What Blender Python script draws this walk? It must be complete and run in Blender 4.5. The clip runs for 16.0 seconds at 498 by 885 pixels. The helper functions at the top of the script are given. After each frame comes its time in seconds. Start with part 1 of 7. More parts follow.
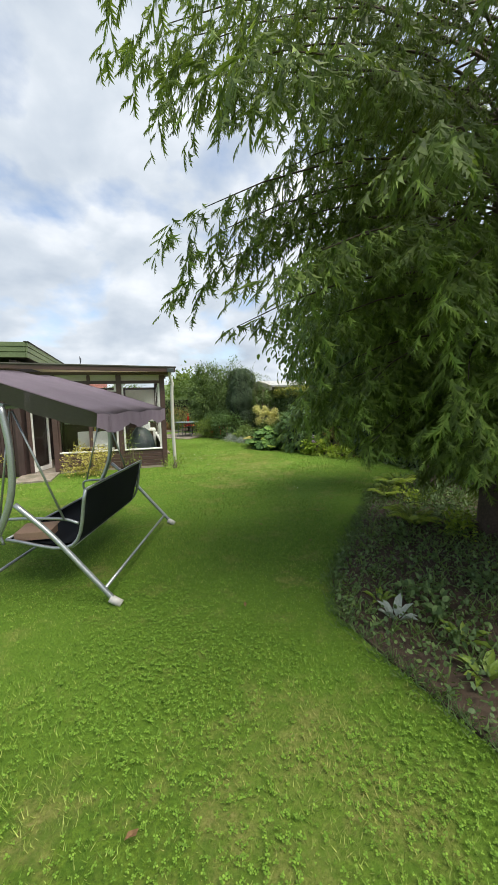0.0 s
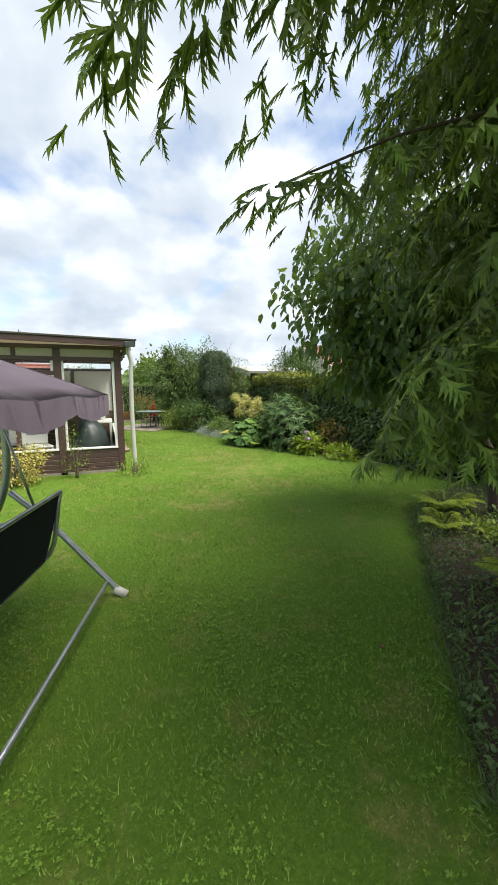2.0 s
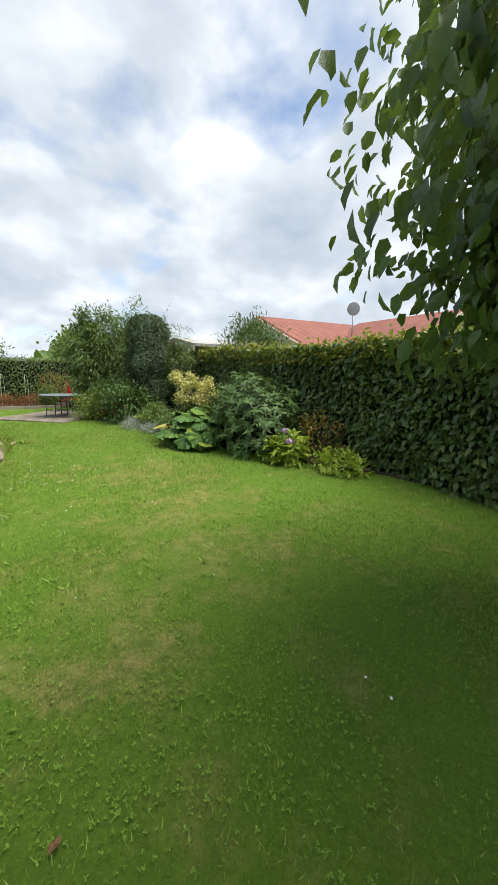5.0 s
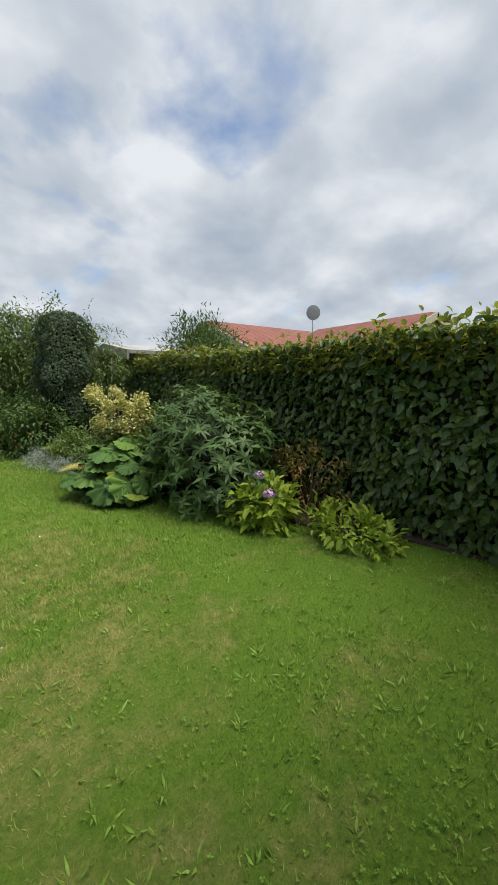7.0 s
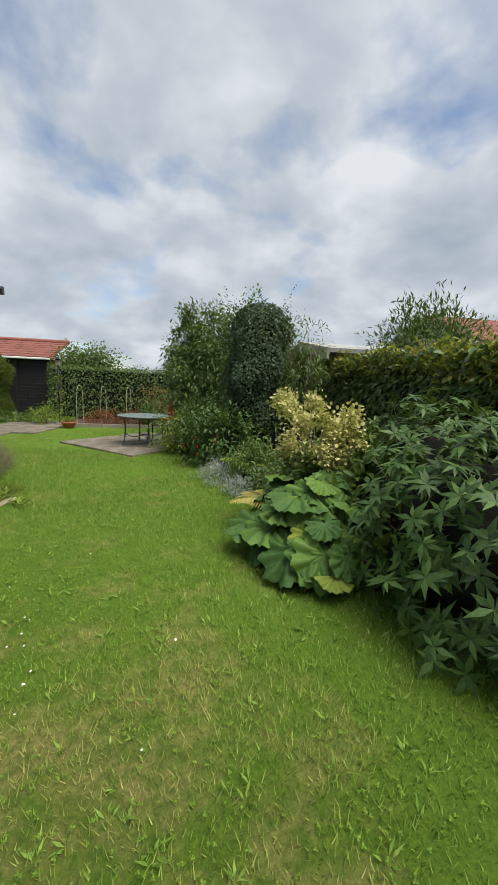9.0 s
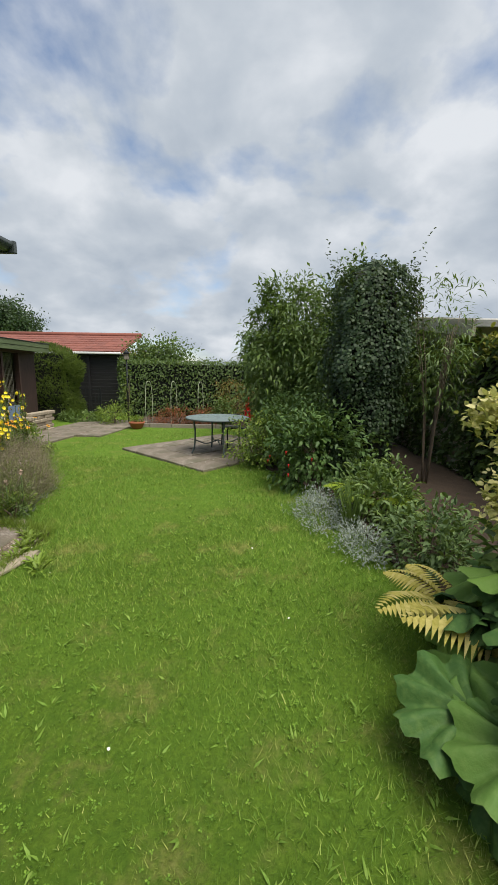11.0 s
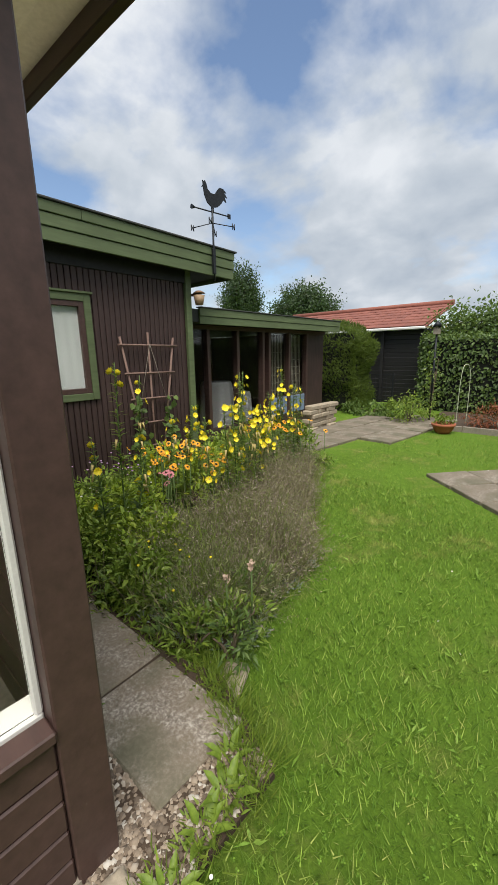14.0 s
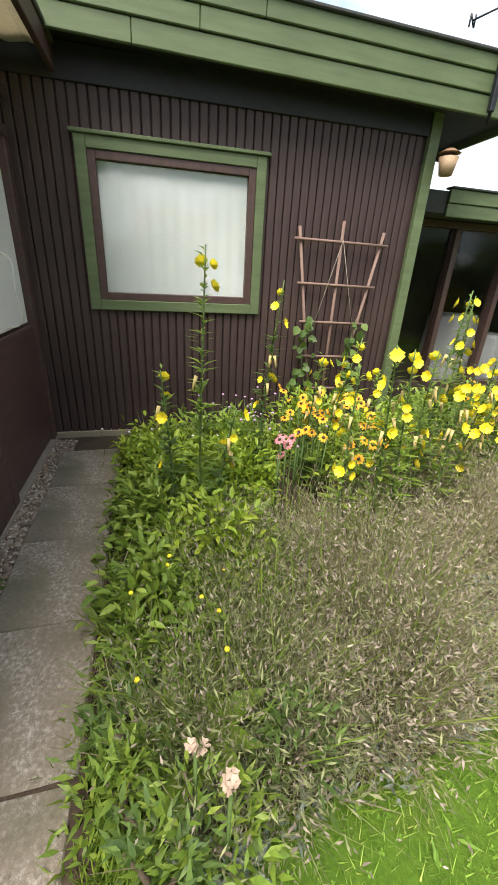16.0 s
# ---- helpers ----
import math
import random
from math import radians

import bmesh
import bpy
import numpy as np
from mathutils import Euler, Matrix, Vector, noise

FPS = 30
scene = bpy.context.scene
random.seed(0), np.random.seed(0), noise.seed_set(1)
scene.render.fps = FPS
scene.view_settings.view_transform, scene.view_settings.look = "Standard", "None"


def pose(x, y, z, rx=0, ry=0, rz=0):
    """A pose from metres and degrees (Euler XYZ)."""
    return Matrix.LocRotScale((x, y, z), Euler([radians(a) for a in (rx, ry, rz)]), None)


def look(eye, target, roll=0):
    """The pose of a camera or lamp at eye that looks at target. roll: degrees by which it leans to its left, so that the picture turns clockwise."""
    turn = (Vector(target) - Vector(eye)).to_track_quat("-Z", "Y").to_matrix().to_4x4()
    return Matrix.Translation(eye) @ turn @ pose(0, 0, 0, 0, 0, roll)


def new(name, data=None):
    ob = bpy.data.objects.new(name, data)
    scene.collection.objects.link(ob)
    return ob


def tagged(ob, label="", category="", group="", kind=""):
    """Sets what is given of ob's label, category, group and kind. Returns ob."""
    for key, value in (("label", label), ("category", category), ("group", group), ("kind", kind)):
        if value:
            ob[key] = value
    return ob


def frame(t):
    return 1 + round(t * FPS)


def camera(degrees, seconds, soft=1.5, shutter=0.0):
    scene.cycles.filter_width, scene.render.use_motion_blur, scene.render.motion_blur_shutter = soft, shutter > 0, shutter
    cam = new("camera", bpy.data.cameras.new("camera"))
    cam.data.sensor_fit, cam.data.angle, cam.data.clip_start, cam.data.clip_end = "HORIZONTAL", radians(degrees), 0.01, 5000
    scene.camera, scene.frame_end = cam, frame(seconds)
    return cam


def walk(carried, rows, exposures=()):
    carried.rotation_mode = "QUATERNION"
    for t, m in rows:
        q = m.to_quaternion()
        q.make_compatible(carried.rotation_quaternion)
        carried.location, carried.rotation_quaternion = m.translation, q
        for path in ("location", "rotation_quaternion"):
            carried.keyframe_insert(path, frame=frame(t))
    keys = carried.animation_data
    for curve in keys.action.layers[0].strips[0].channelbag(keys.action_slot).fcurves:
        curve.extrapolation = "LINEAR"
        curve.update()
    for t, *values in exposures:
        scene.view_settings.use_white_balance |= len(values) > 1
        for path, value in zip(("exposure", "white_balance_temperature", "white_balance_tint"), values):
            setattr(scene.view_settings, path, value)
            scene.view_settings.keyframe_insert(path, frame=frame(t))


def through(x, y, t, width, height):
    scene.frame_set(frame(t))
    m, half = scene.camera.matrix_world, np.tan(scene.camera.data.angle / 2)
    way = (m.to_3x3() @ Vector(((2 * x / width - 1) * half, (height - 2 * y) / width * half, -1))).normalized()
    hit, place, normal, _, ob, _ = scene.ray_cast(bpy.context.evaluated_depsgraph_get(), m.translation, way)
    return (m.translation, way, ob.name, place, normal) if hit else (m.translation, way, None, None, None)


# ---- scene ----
cam = camera(66.3, 16.0)
PATH = [
    (0, (-1.479, 0.037, 1.607), (-0.943, 1.952, 1.394), -1.4),
    (0.5, (-1.4, 0.557, 1.599), (-0.893, 2.479, 1.384), -1.4),
    (1, (-1.313, 1.081, 1.59), (-0.767, 2.988, 1.332), -1.0),
    (1.5, (-1.248, 1.649, 1.594), (-0.632, 3.531, 1.317), -0.5),
    (2, (-1.205, 2.171, 1.575), (-0.508, 4.026, 1.301), -0.3),
    (2.5, (-1.066, 2.696, 1.571), (-0.28, 4.517, 1.31), 0.3),
    (3, (-0.923, 3.218, 1.565), (-0.043, 4.994, 1.3), 0.7),
    (3.5, (-0.716, 3.746, 1.532), (0.236, 5.479, 1.228), 0.8),
    (4, (-0.558, 4.295, 1.49), (0.396, 6.018, 1.143), 1.0),
    (4.2, (-0.495, 4.503, 1.475), (0.44, 6.234, 1.113), 0.9),
    (6.3, (0.631, 6.648, 1.462), (1.774, 8.256, 1.139), -0.1),
    (6.5, (0.735, 6.844, 1.468), (1.909, 8.433, 1.156), -0.2),
    (7, (0.981, 7.332, 1.477), (2.161, 8.918, 1.173), -0.3),
    (7.5, (1.16, 7.842, 1.472), (2.227, 9.508, 1.177), -0.5),
    (8, (1.32, 8.343, 1.492), (2.177, 10.129, 1.213), 0.2),
    (8.5, (1.417, 8.819, 1.514), (2.006, 10.711, 1.241), 1.4),
    (9, (1.466, 9.303, 1.494), (1.809, 11.251, 1.201), 2.4),
    (9.5, (1.511, 9.807, 1.514), (1.687, 11.771, 1.179), 2.3),
    (9.7, (1.5, 9.999, 1.516), (1.627, 11.964, 1.164), 2.3),
    (11.8, (1.033, 12.011, 1.553), (0.907, 13.977, 1.211), 1.4),
    (12, (0.961, 12.206, 1.561), (0.787, 14.171, 1.231), 1.9),
    (12.5, (0.751, 12.642, 1.557), (0.356, 14.573, 1.221), 2.3),
    (13, (0.546, 13.047, 1.548), (-0.157, 14.884, 1.185), 1.6),
    (13.5, (0.323, 13.438, 1.567), (-0.693, 15.115, 1.173), 0.1),
    (14, (0.046, 13.715, 1.563), (-1.249, 15.17, 1.11), -1.0),
    (14.5, (-0.152, 14.027, 1.54), (-1.669, 15.21, 0.993), -0.9),
    (15, (-0.341, 14.294, 1.494), (-1.999, 15.208, 0.851), 0.8),
    (15.5, (-0.54, 14.644, 1.467), (-2.273, 15.318, 0.732), 2.5),
    (16, (-0.743, 14.952, 1.423), (-2.512, 15.407, 0.607), 3.2),
]
EXPOSURES = [(0, 0.5), (1.5, 0.68), (4.2, 0.7), (6.3, 0.2), (9.7, 0.1), (12.5, 0.1), (13.5, 0.15), (14.5, 0.3), (15.3, 0.8), (16.0, 1.1)]
walk(cam, [(t, look(eye, target, roll)) for t, eye, target, roll in PATH], EXPOSURES)

# ---- light ----
world = bpy.data.worlds.new("sky")
scene.world = world
world.use_nodes = True
wn, wl = world.node_tree.nodes, world.node_tree.links
wn.clear()
SUN_EL, SUN_AZ = 63.0, 138.0      # degrees above the horizon; degrees clockwise from +y


def wnode(kind, **values):
    n = wn.new(kind)
    for key, value in values.items():
        n.inputs[key].default_value = value
    return n


def wmath(op, a, b=None):
    n = wn.new("ShaderNodeMath")
    n.operation = op
    for k, v in enumerate((a, b)):
        if v is None:
            continue
        if isinstance(v, (int, float)):
            n.inputs[k].default_value = v
        else:
            wl.new(v, n.inputs[k])
    return n.outputs[0]


sky = wn.new("ShaderNodeTexSky")
sky.sky_type, sky.sun_disc = "NISHITA", False
sky.sun_elevation, sky.sun_rotation = radians(SUN_EL), radians(SUN_AZ)
coord = wn.new("ShaderNodeTexCoord")
split = wn.new("ShaderNodeSeparateXYZ")
wl.new(coord.outputs["Generated"], split.inputs[0])
flat = wmath("ADD", wmath("MAXIMUM", split.outputs[2], 0.0), 0.42)
joined = wn.new("ShaderNodeCombineXYZ")
wl.new(wmath("DIVIDE", split.outputs[0], flat), joined.inputs[0])
wl.new(wmath("DIVIDE", split.outputs[1], flat), joined.inputs[1])
cl_a = wnode("ShaderNodeTexNoise", Scale=2.1, Detail=12.0, Roughness=0.52, Distortion=0.12)
cl_b = wnode("ShaderNodeTexNoise", Scale=3.4, Detail=12.0, Roughness=0.5, Distortion=0.15)
cl_c = wnode("ShaderNodeTexNoise", Scale=1.1, Detail=3.0, Roughness=0.5)
for cl in (cl_a, cl_b, cl_c):
    wl.new(joined.outputs[0], cl.inputs["Vector"])
cover = wn.new("ShaderNodeMapRange")
# the sky clears towards the west
wl.new(wmath("ADD", cl_a.outputs[0], wmath("MULTIPLY", split.outputs[0], 0.09)), cover.inputs[0])
cover.inputs[1].default_value, cover.inputs[2].default_value = 0.34, 0.47
shade = wn.new("ShaderNodeValToRGB")
wl.new(wmath("ADD", wmath("MULTIPLY", cl_b.outputs[0], 0.7), wmath("MULTIPLY", cl_c.outputs[0], 0.3)), shade.inputs[0])
shade.color_ramp.elements[0].position, shade.color_ramp.elements[0].color = 0.34, (3.6, 4.2, 5.0, 1)
shade.color_ramp.elements[1].position, shade.color_ramp.elements[1].color = 0.62, (7.2, 7.5, 7.9, 1)
puff = shade.color_ramp.elements.new(0.49)
puff.color = (5.1, 5.6, 6.2, 1)
blue = wn.new("ShaderNodeMix")
blue.data_type, blue.blend_type = "RGBA", "MIX"
wl.new(cover.outputs[0], blue.inputs[0])
clear = wn.new("ShaderNodeMix")
clear.data_type, clear.blend_type = "RGBA", "MULTIPLY"
clear.inputs[0].default_value, clear.inputs[7].default_value = 1.0, (1.5, 1.5, 1.5, 1)
wl.new(sky.outputs[0], clear.inputs[6])
wl.new(clear.outputs[2], blue.inputs[6])
wl.new(shade.outputs[0], blue.inputs[7])
bg = wn.new("ShaderNodeBackground")
bg.inputs[1].default_value = 0.1
wl.new(blue.outputs[2], bg.inputs[0])
wout = wn.new("ShaderNodeOutputWorld")
wl.new(bg.outputs[0], wout.inputs[0])
sun = new("sun", bpy.data.lights.new("sun", "SUN"))
sun.data.energy, sun.data.angle, sun.data.color = 4.2, radians(48), (1.0, 0.95, 0.86)
_az, _el = radians(SUN_AZ), radians(SUN_EL)
sun.matrix_world = look((30 * math.sin(_az) * math.cos(_el), 30 * math.cos(_az) * math.cos(_el), 30 * math.sin(_el)), (0, 0, 0))

# ---- materials ----


class Mat:
    """A small builder of node materials."""

    def __init__(self, name, rough=0.8, metal=0.0, spec=0.5):
        self.m = bpy.data.materials.new(name)
        self.m.use_nodes = True
        self.n, self.l = self.m.node_tree.nodes, self.m.node_tree.links
        self.b = self.n["Principled BSDF"]
        self.b.inputs["Roughness"].default_value = rough
        self.b.inputs["Metallic"].default_value = metal
        self.b.inputs["Specular IOR Level"].default_value = spec
        self.co = self.n.new("ShaderNodeTexCoord").outputs["Object"]

    def noise(self, scale, detail=4.0, rough=0.6, stretch=(1, 1, 1)):
        mp = self.n.new("ShaderNodeMapping")
        mp.inputs["Scale"].default_value = stretch
        self.l.new(self.co, mp.inputs[0])
        t = self.n.new("ShaderNodeTexNoise")
        t.inputs["Scale"].default_value, t.inputs["Detail"].default_value, t.inputs["Roughness"].default_value = scale, detail, rough
        self.l.new(mp.outputs[0], t.inputs["Vector"])
        return t.outputs[0]

    def ramp(self, src, stops):
        r = self.n.new("ShaderNodeValToRGB")
        e = r.color_ramp.elements
        while len(e) < len(stops):
            e.new(0.5)
        for k, (p, c) in zip(e, stops):
            k.position, k.color = p, (*c, 1) if len(c) == 3 else c
        self.l.new(src, r.inputs[0])
        return r.outputs[0]

    def mix(self, fac, a, b, how="MIX"):
        x = self.n.new("ShaderNodeMix")
        x.data_type, x.blend_type = "RGBA", how
        for k, v in ((0, fac), (6, a), (7, b)):
            if isinstance(v, (int, float)):
                x.inputs[k].default_value = v
            elif isinstance(v, tuple):
                x.inputs[k].default_value = (*v, 1)
            else:
                self.l.new(v, x.inputs[k])
        return x.outputs[2]

    def patch(self, spots):
        """Soft round spots on the ground: rows of (x, y, radius)."""
        out = None
        for x, y, r in spots:
            d = self.n.new("ShaderNodeVectorMath")
            d.operation = "DISTANCE"
            self.l.new(self.co, d.inputs[0])
            d.inputs[1].default_value = (x, y, 0)
            k = self.n.new("ShaderNodeMapRange")
            self.l.new(d.outputs["Value"], k.inputs[0])
            k.inputs[1].default_value, k.inputs[2].default_value, k.inputs[3].default_value, k.inputs[4].default_value = r * 0.2, r, 0.16, 0.0
            if out is None:
                out = k.outputs[0]
            else:
                h = self.n.new("ShaderNodeMath")
                h.operation = "MAXIMUM"
                self.l.new(out, h.inputs[0])
                self.l.new(k.outputs[0], h.inputs[1])
                out = h.outputs[0]
        return out

    def plus(self, a, b):
        h = self.n.new("ShaderNodeMath")
        h.operation = "ADD"
        self.l.new(a, h.inputs[0])
        self.l.new(b, h.inputs[1])
        return h.outputs[0]

    def island(self):
        return self.n.new("ShaderNodeNewGeometry").outputs["Random Per Island"]

    def rand(self):
        return self.n.new("ShaderNodeObjectInfo").outputs["Random"]

    def col(self, src):
        if isinstance(src, tuple):
            self.b.inputs["Base Color"].default_value = (*src, 1)
        else:
            self.l.new(src, self.b.inputs["Base Color"])
        return self

    def bump(self, src, strength=0.3, dist=0.01):
        k = self.n.new("ShaderNodeBump")
        k.inputs["Strength"].default_value, k.inputs["Distance"].default_value = strength, dist
        self.l.new(src, k.inputs["Height"])
        self.l.new(k.outputs[0], self.b.inputs["Normal"])
        return self

    def gloss(self, src, lo, hi):
        r = self.ramp(src, [(0.3, (lo, lo, lo)), (0.7, (hi, hi, hi))])
        self.l.new(r, self.b.inputs["Roughness"])
        return self


def mul(c, f):
    return tuple(min(1.0, v * f) for v in c)


def plain(name, c, rough=0.7, metal=0.0, vary=0.25, scale=14.0, bump=0.15, stretch=(1, 1, 1)):
    m = Mat(name, rough, metal)
    fine, wide = m.noise(scale * 6, 5, stretch=stretch), m.noise(scale * 0.35, 3)
    c1 = m.ramp(fine, [(0.25, mul(c, 1 - vary)), (0.75, mul(c, 1 + vary))])
    m.col(m.mix(m.ramp(wide, [(0.35, (0, 0, 0)), (0.7, (0.5, 0.5, 0.5))]), c1, mul(c, 1 - vary * 1.4)))
    m.bump(fine, bump, 0.004)
    return m.m


def big_leaf_material():
    m = Mat("butterbur_leaf", 0.6, 0, 0.2)
    c = m.ramp(m.rand(), [(0.0, (0.035, 0.085, 0.022)), (0.5, (0.065, 0.14, 0.03)), (0.85, (0.12, 0.21, 0.035)), (1.0, (0.25, 0.30, 0.04))])
    m.col(m.mix(m.ramp(m.noise(26, 5), [(0.45, (0, 0, 0)), (0.7, (0.35, 0.35, 0.35))]), c, (0.15, 0.23, 0.06)))
    m.bump(m.noise(40, 4), 0.4, 0.01)
    return m.m


def leafy(name, stops, rough=0.5, through=0.25, spec=0.4, tint=(0.30, 0.42, 0.05)):
    """Leaves: colour by leaf, lightened towards light that comes through."""
    m = Mat(name, rough, 0.0, spec)
    c = m.ramp(m.island(), stops)
    c = m.mix(0.35, c, m.ramp(m.noise(60, 3), [(0.3, mul(stops[0][1], 0.7)), (0.7, mul(stops[-1][1], 1.1))]))
    m.col(c)
    if through:
        tr = m.n.new("ShaderNodeBsdfTranslucent")
        m.l.new(m.mix(0.5, c, tint), tr.inputs[0])
        mx = m.n.new("ShaderNodeMixShader")
        mx.inputs[0].default_value = through
        m.l.new(m.b.outputs[0], mx.inputs[1])
        m.l.new(tr.outputs[0], mx.inputs[2])
        m.l.new(mx.outputs[0], m.n["Material Output"].inputs[0])
    return m.m


def green(a, b, c):
    return [(0.0, a), (0.55, b), (1.0, c)]


LEAF_CONIFER = leafy("conifer_leaf", green((0.028, 0.05, 0.012), (0.09, 0.145, 0.028), (0.22, 0.29, 0.055)), 0.6, 0.45)
LEAF_TIP = leafy("conifer_tip", green((0.08, 0.15, 0.02), (0.18, 0.29, 0.045), (0.36, 0.46, 0.09)), 0.6, 0.35)
LEAF_HAZEL = leafy("hazel_leaf", green((0.03, 0.062, 0.022), (0.075, 0.14, 0.042), (0.18, 0.27, 0.08)), 0.4, 0.42)
LEAF_HEDGE = leafy("hedge_leaf", green((0.026, 0.055, 0.017), (0.066, 0.118, 0.03), (0.15, 0.22, 0.045)), 0.42, 0.2)
LEAF_HEDGETOP = leafy("hedge_top_leaf", green((0.09, 0.12, 0.02), (0.24, 0.25, 0.035), (0.42, 0.36, 0.06)), 0.5, 0.35)
LEAF_RHODO = leafy("rhododendron_leaf", green((0.028, 0.062, 0.018), (0.055, 0.11, 0.028), (0.11, 0.19, 0.045)), 0.5, 0.15, 0.28)
LEAF_BIG = big_leaf_material()
LEAF_YELLOW = leafy("yellow_leaf", green((0.36, 0.32, 0.03), (0.55, 0.47, 0.10), (0.68, 0.58, 0.22)), 0.6, 0.3)
LEAF_LIME = leafy("lime_leaf", green((0.08, 0.15, 0.02), (0.16, 0.26, 0.03), (0.30, 0.37, 0.055)), 0.5, 0.25)
LEAF_CREAM = leafy("cream_flower", green((0.40, 0.37, 0.08), (0.62, 0.56, 0.20), (0.76, 0.70, 0.36)), 0.7, 0.3)
LEAF_FRESH = leafy("fresh_leaf", green((0.12, 0.22, 0.02), (0.24, 0.36, 0.03), (0.42, 0.48, 0.05)), 0.5, 0.3)
LEAF_MID = leafy("shrub_leaf", green((0.04, 0.08, 0.02), (0.09, 0.155, 0.037), (0.18, 0.26, 0.06)), 0.5, 0.25)
LEAF_IVY = leafy("ivy_leaf", green((0.014, 0.034, 0.012), (0.034, 0.068, 0.025), (0.075, 0.12, 0.045)), 0.55, 0.12)
LEAF_SILVER = leafy("silver_leaf", green((0.15, 0.19, 0.15), (0.27, 0.31, 0.26), (0.42, 0.46, 0.42)), 0.8, 0.15)
LEAF_TWIG = leafy("dry_stem", green((0.09, 0.078, 0.045), (0.25, 0.21, 0.115), (0.44, 0.39, 0.23)), 0.85, 0.15)
SPENT = leafy("spent_flower", green((0.09, 0.066, 0.05), (0.25, 0.195, 0.15), (0.46, 0.38, 0.31)), 0.9, 0.1)
LEAF_LAVENDER = leafy("lavender_leaf", green((0.09, 0.11, 0.04), (0.21, 0.225, 0.095), (0.37, 0.365, 0.18)), 0.8, 0.2)
LEAF_COVER = leafy("groundcover_leaf", green((0.045, 0.085, 0.03), (0.09, 0.15, 0.05), (0.16, 0.24, 0.07)), 0.6, 0.2)
LEAF_RED = leafy("red_leaf", green((0.10, 0.03, 0.015), (0.26, 0.06, 0.03), (0.36, 0.11, 0.05)), 0.6, 0.2)
LEAF_ORANGEY = leafy("bronze_leaf", green((0.13, 0.13, 0.03), (0.26, 0.19, 0.05), (0.34, 0.16, 0.04)), 0.6, 0.25)
PETAL_YELLOW = plain("yellow_petal", (0.85, 0.68, 0.02), 0.6, vary=0.12)
PETAL_ORANGE = plain("orange_petal", (0.85, 0.36, 0.01), 0.6, vary=0.15)
PETAL_RED = plain("red_petal", (0.75, 0.02, 0.015), 0.6, vary=0.15)
PETAL_MAUVE = plain("mauve_petal", (0.62, 0.36, 0.66), 0.7, vary=0.2)
PETAL_PINK = plain("pink_petal", (0.62, 0.22, 0.25), 0.7, vary=0.2)
PETAL_WHITE = plain("white_petal", (0.80, 0.78, 0.74), 0.7, vary=0.08)
BARK = plain("bark", (0.085, 0.06, 0.042), 0.9, vary=0.5, scale=8, bump=0.6)
TWIG = plain("twig", (0.14, 0.105, 0.07), 0.85, vary=0.35)
STEM = plain("stem", (0.10, 0.16, 0.04), 0.7, vary=0.3)
SOIL = plain("soil", (0.075, 0.05, 0.032), 0.95, vary=0.45, scale=20, bump=0.8)
WOOD_DARK = plain("dark_brown_wood", (0.064, 0.037, 0.034), 0.6, vary=0.4, scale=4, bump=0.2, stretch=(1, 1, 0.12))
WOOD_BROWN = plain("brown_wood", (0.085, 0.047, 0.040), 0.5, vary=0.3, scale=4, bump=0.15, stretch=(0.12, 1, 1))
WOOD_GREEN = plain("green_painted_wood", (0.125, 0.165, 0.075), 0.6, vary=0.25, scale=4, bump=0.2, stretch=(1, 0.12, 1))
WOOD_BLACK = plain("black_wood", (0.018, 0.017, 0.018), 0.6, vary=0.4, scale=4, bump=0.2, stretch=(0.12, 1, 1))
WOOD_GREY = plain("weathered_wood", (0.30, 0.26, 0.21), 0.85, vary=0.3, scale=5, bump=0.3)
WHITE_PAINT = plain("white_paint", (0.78, 0.77, 0.73), 0.5, vary=0.08)
CREAM = leafy("cream_roof_sheet", green((0.60, 0.55, 0.44), (0.66, 0.61, 0.50), (0.70, 0.66, 0.56)), 0.6, 0.4, tint=(0.70, 0.64, 0.50))
FELT = plain("roof_felt", (0.055, 0.058, 0.055), 0.9, vary=0.3, scale=30)
FELT_EDGE = plain("eave_trim", (0.065, 0.062, 0.05), 0.6, vary=0.25)
PLASTIC_GREY = plain("grey_gutter", (0.065, 0.078, 0.078), 0.35, vary=0.15)
PLASTIC_WHITE = plain("pale_pipe", (0.52, 0.50, 0.45), 0.5, vary=0.12)
METAL = plain("galvanised_steel", (0.42, 0.44, 0.45), 0.38, 0.75, vary=0.2)
METAL_DARK = plain("dark_metal", (0.022, 0.025, 0.03), 0.5, 0.4, vary=0.3)
METAL_TABLE = plain("green_grey_metal", (0.10, 0.13, 0.13), 0.45, 0.2, vary=0.2)
CANVAS = plain("mauve_canvas", (0.27, 0.22, 0.27), 0.9, vary=0.12, scale=20)
SLING = plain("black_sling", (0.012, 0.015, 0.022), 0.85, vary=0.25, scale=30)
CARD = plain("cardboard", (0.36, 0.23, 0.15), 0.9, vary=0.12)
TERRACOTTA = plain("terracotta", (0.38, 0.12, 0.06), 0.85, vary=0.2)
SHEET = plain("white_cloth", (0.93, 0.94, 0.94), 0.8, vary=0.06)
# near-black that paints the dimness of unlit rooms
ROOM_SHADE = plain("room_shade", (0.03, 0.027, 0.025), 0.8, vary=0.2)
STONE_PALE = plain("pale_stone", (0.37, 0.31, 0.23), 0.9, vary=0.25, scale=12, bump=0.4)
RENDER_PALE = plain("pale_wall", (0.60, 0.56, 0.48), 0.85, vary=0.08)
PLASTIC_BIN = plain("black_cover", (0.02, 0.03, 0.03), 0.4, vary=0.3)


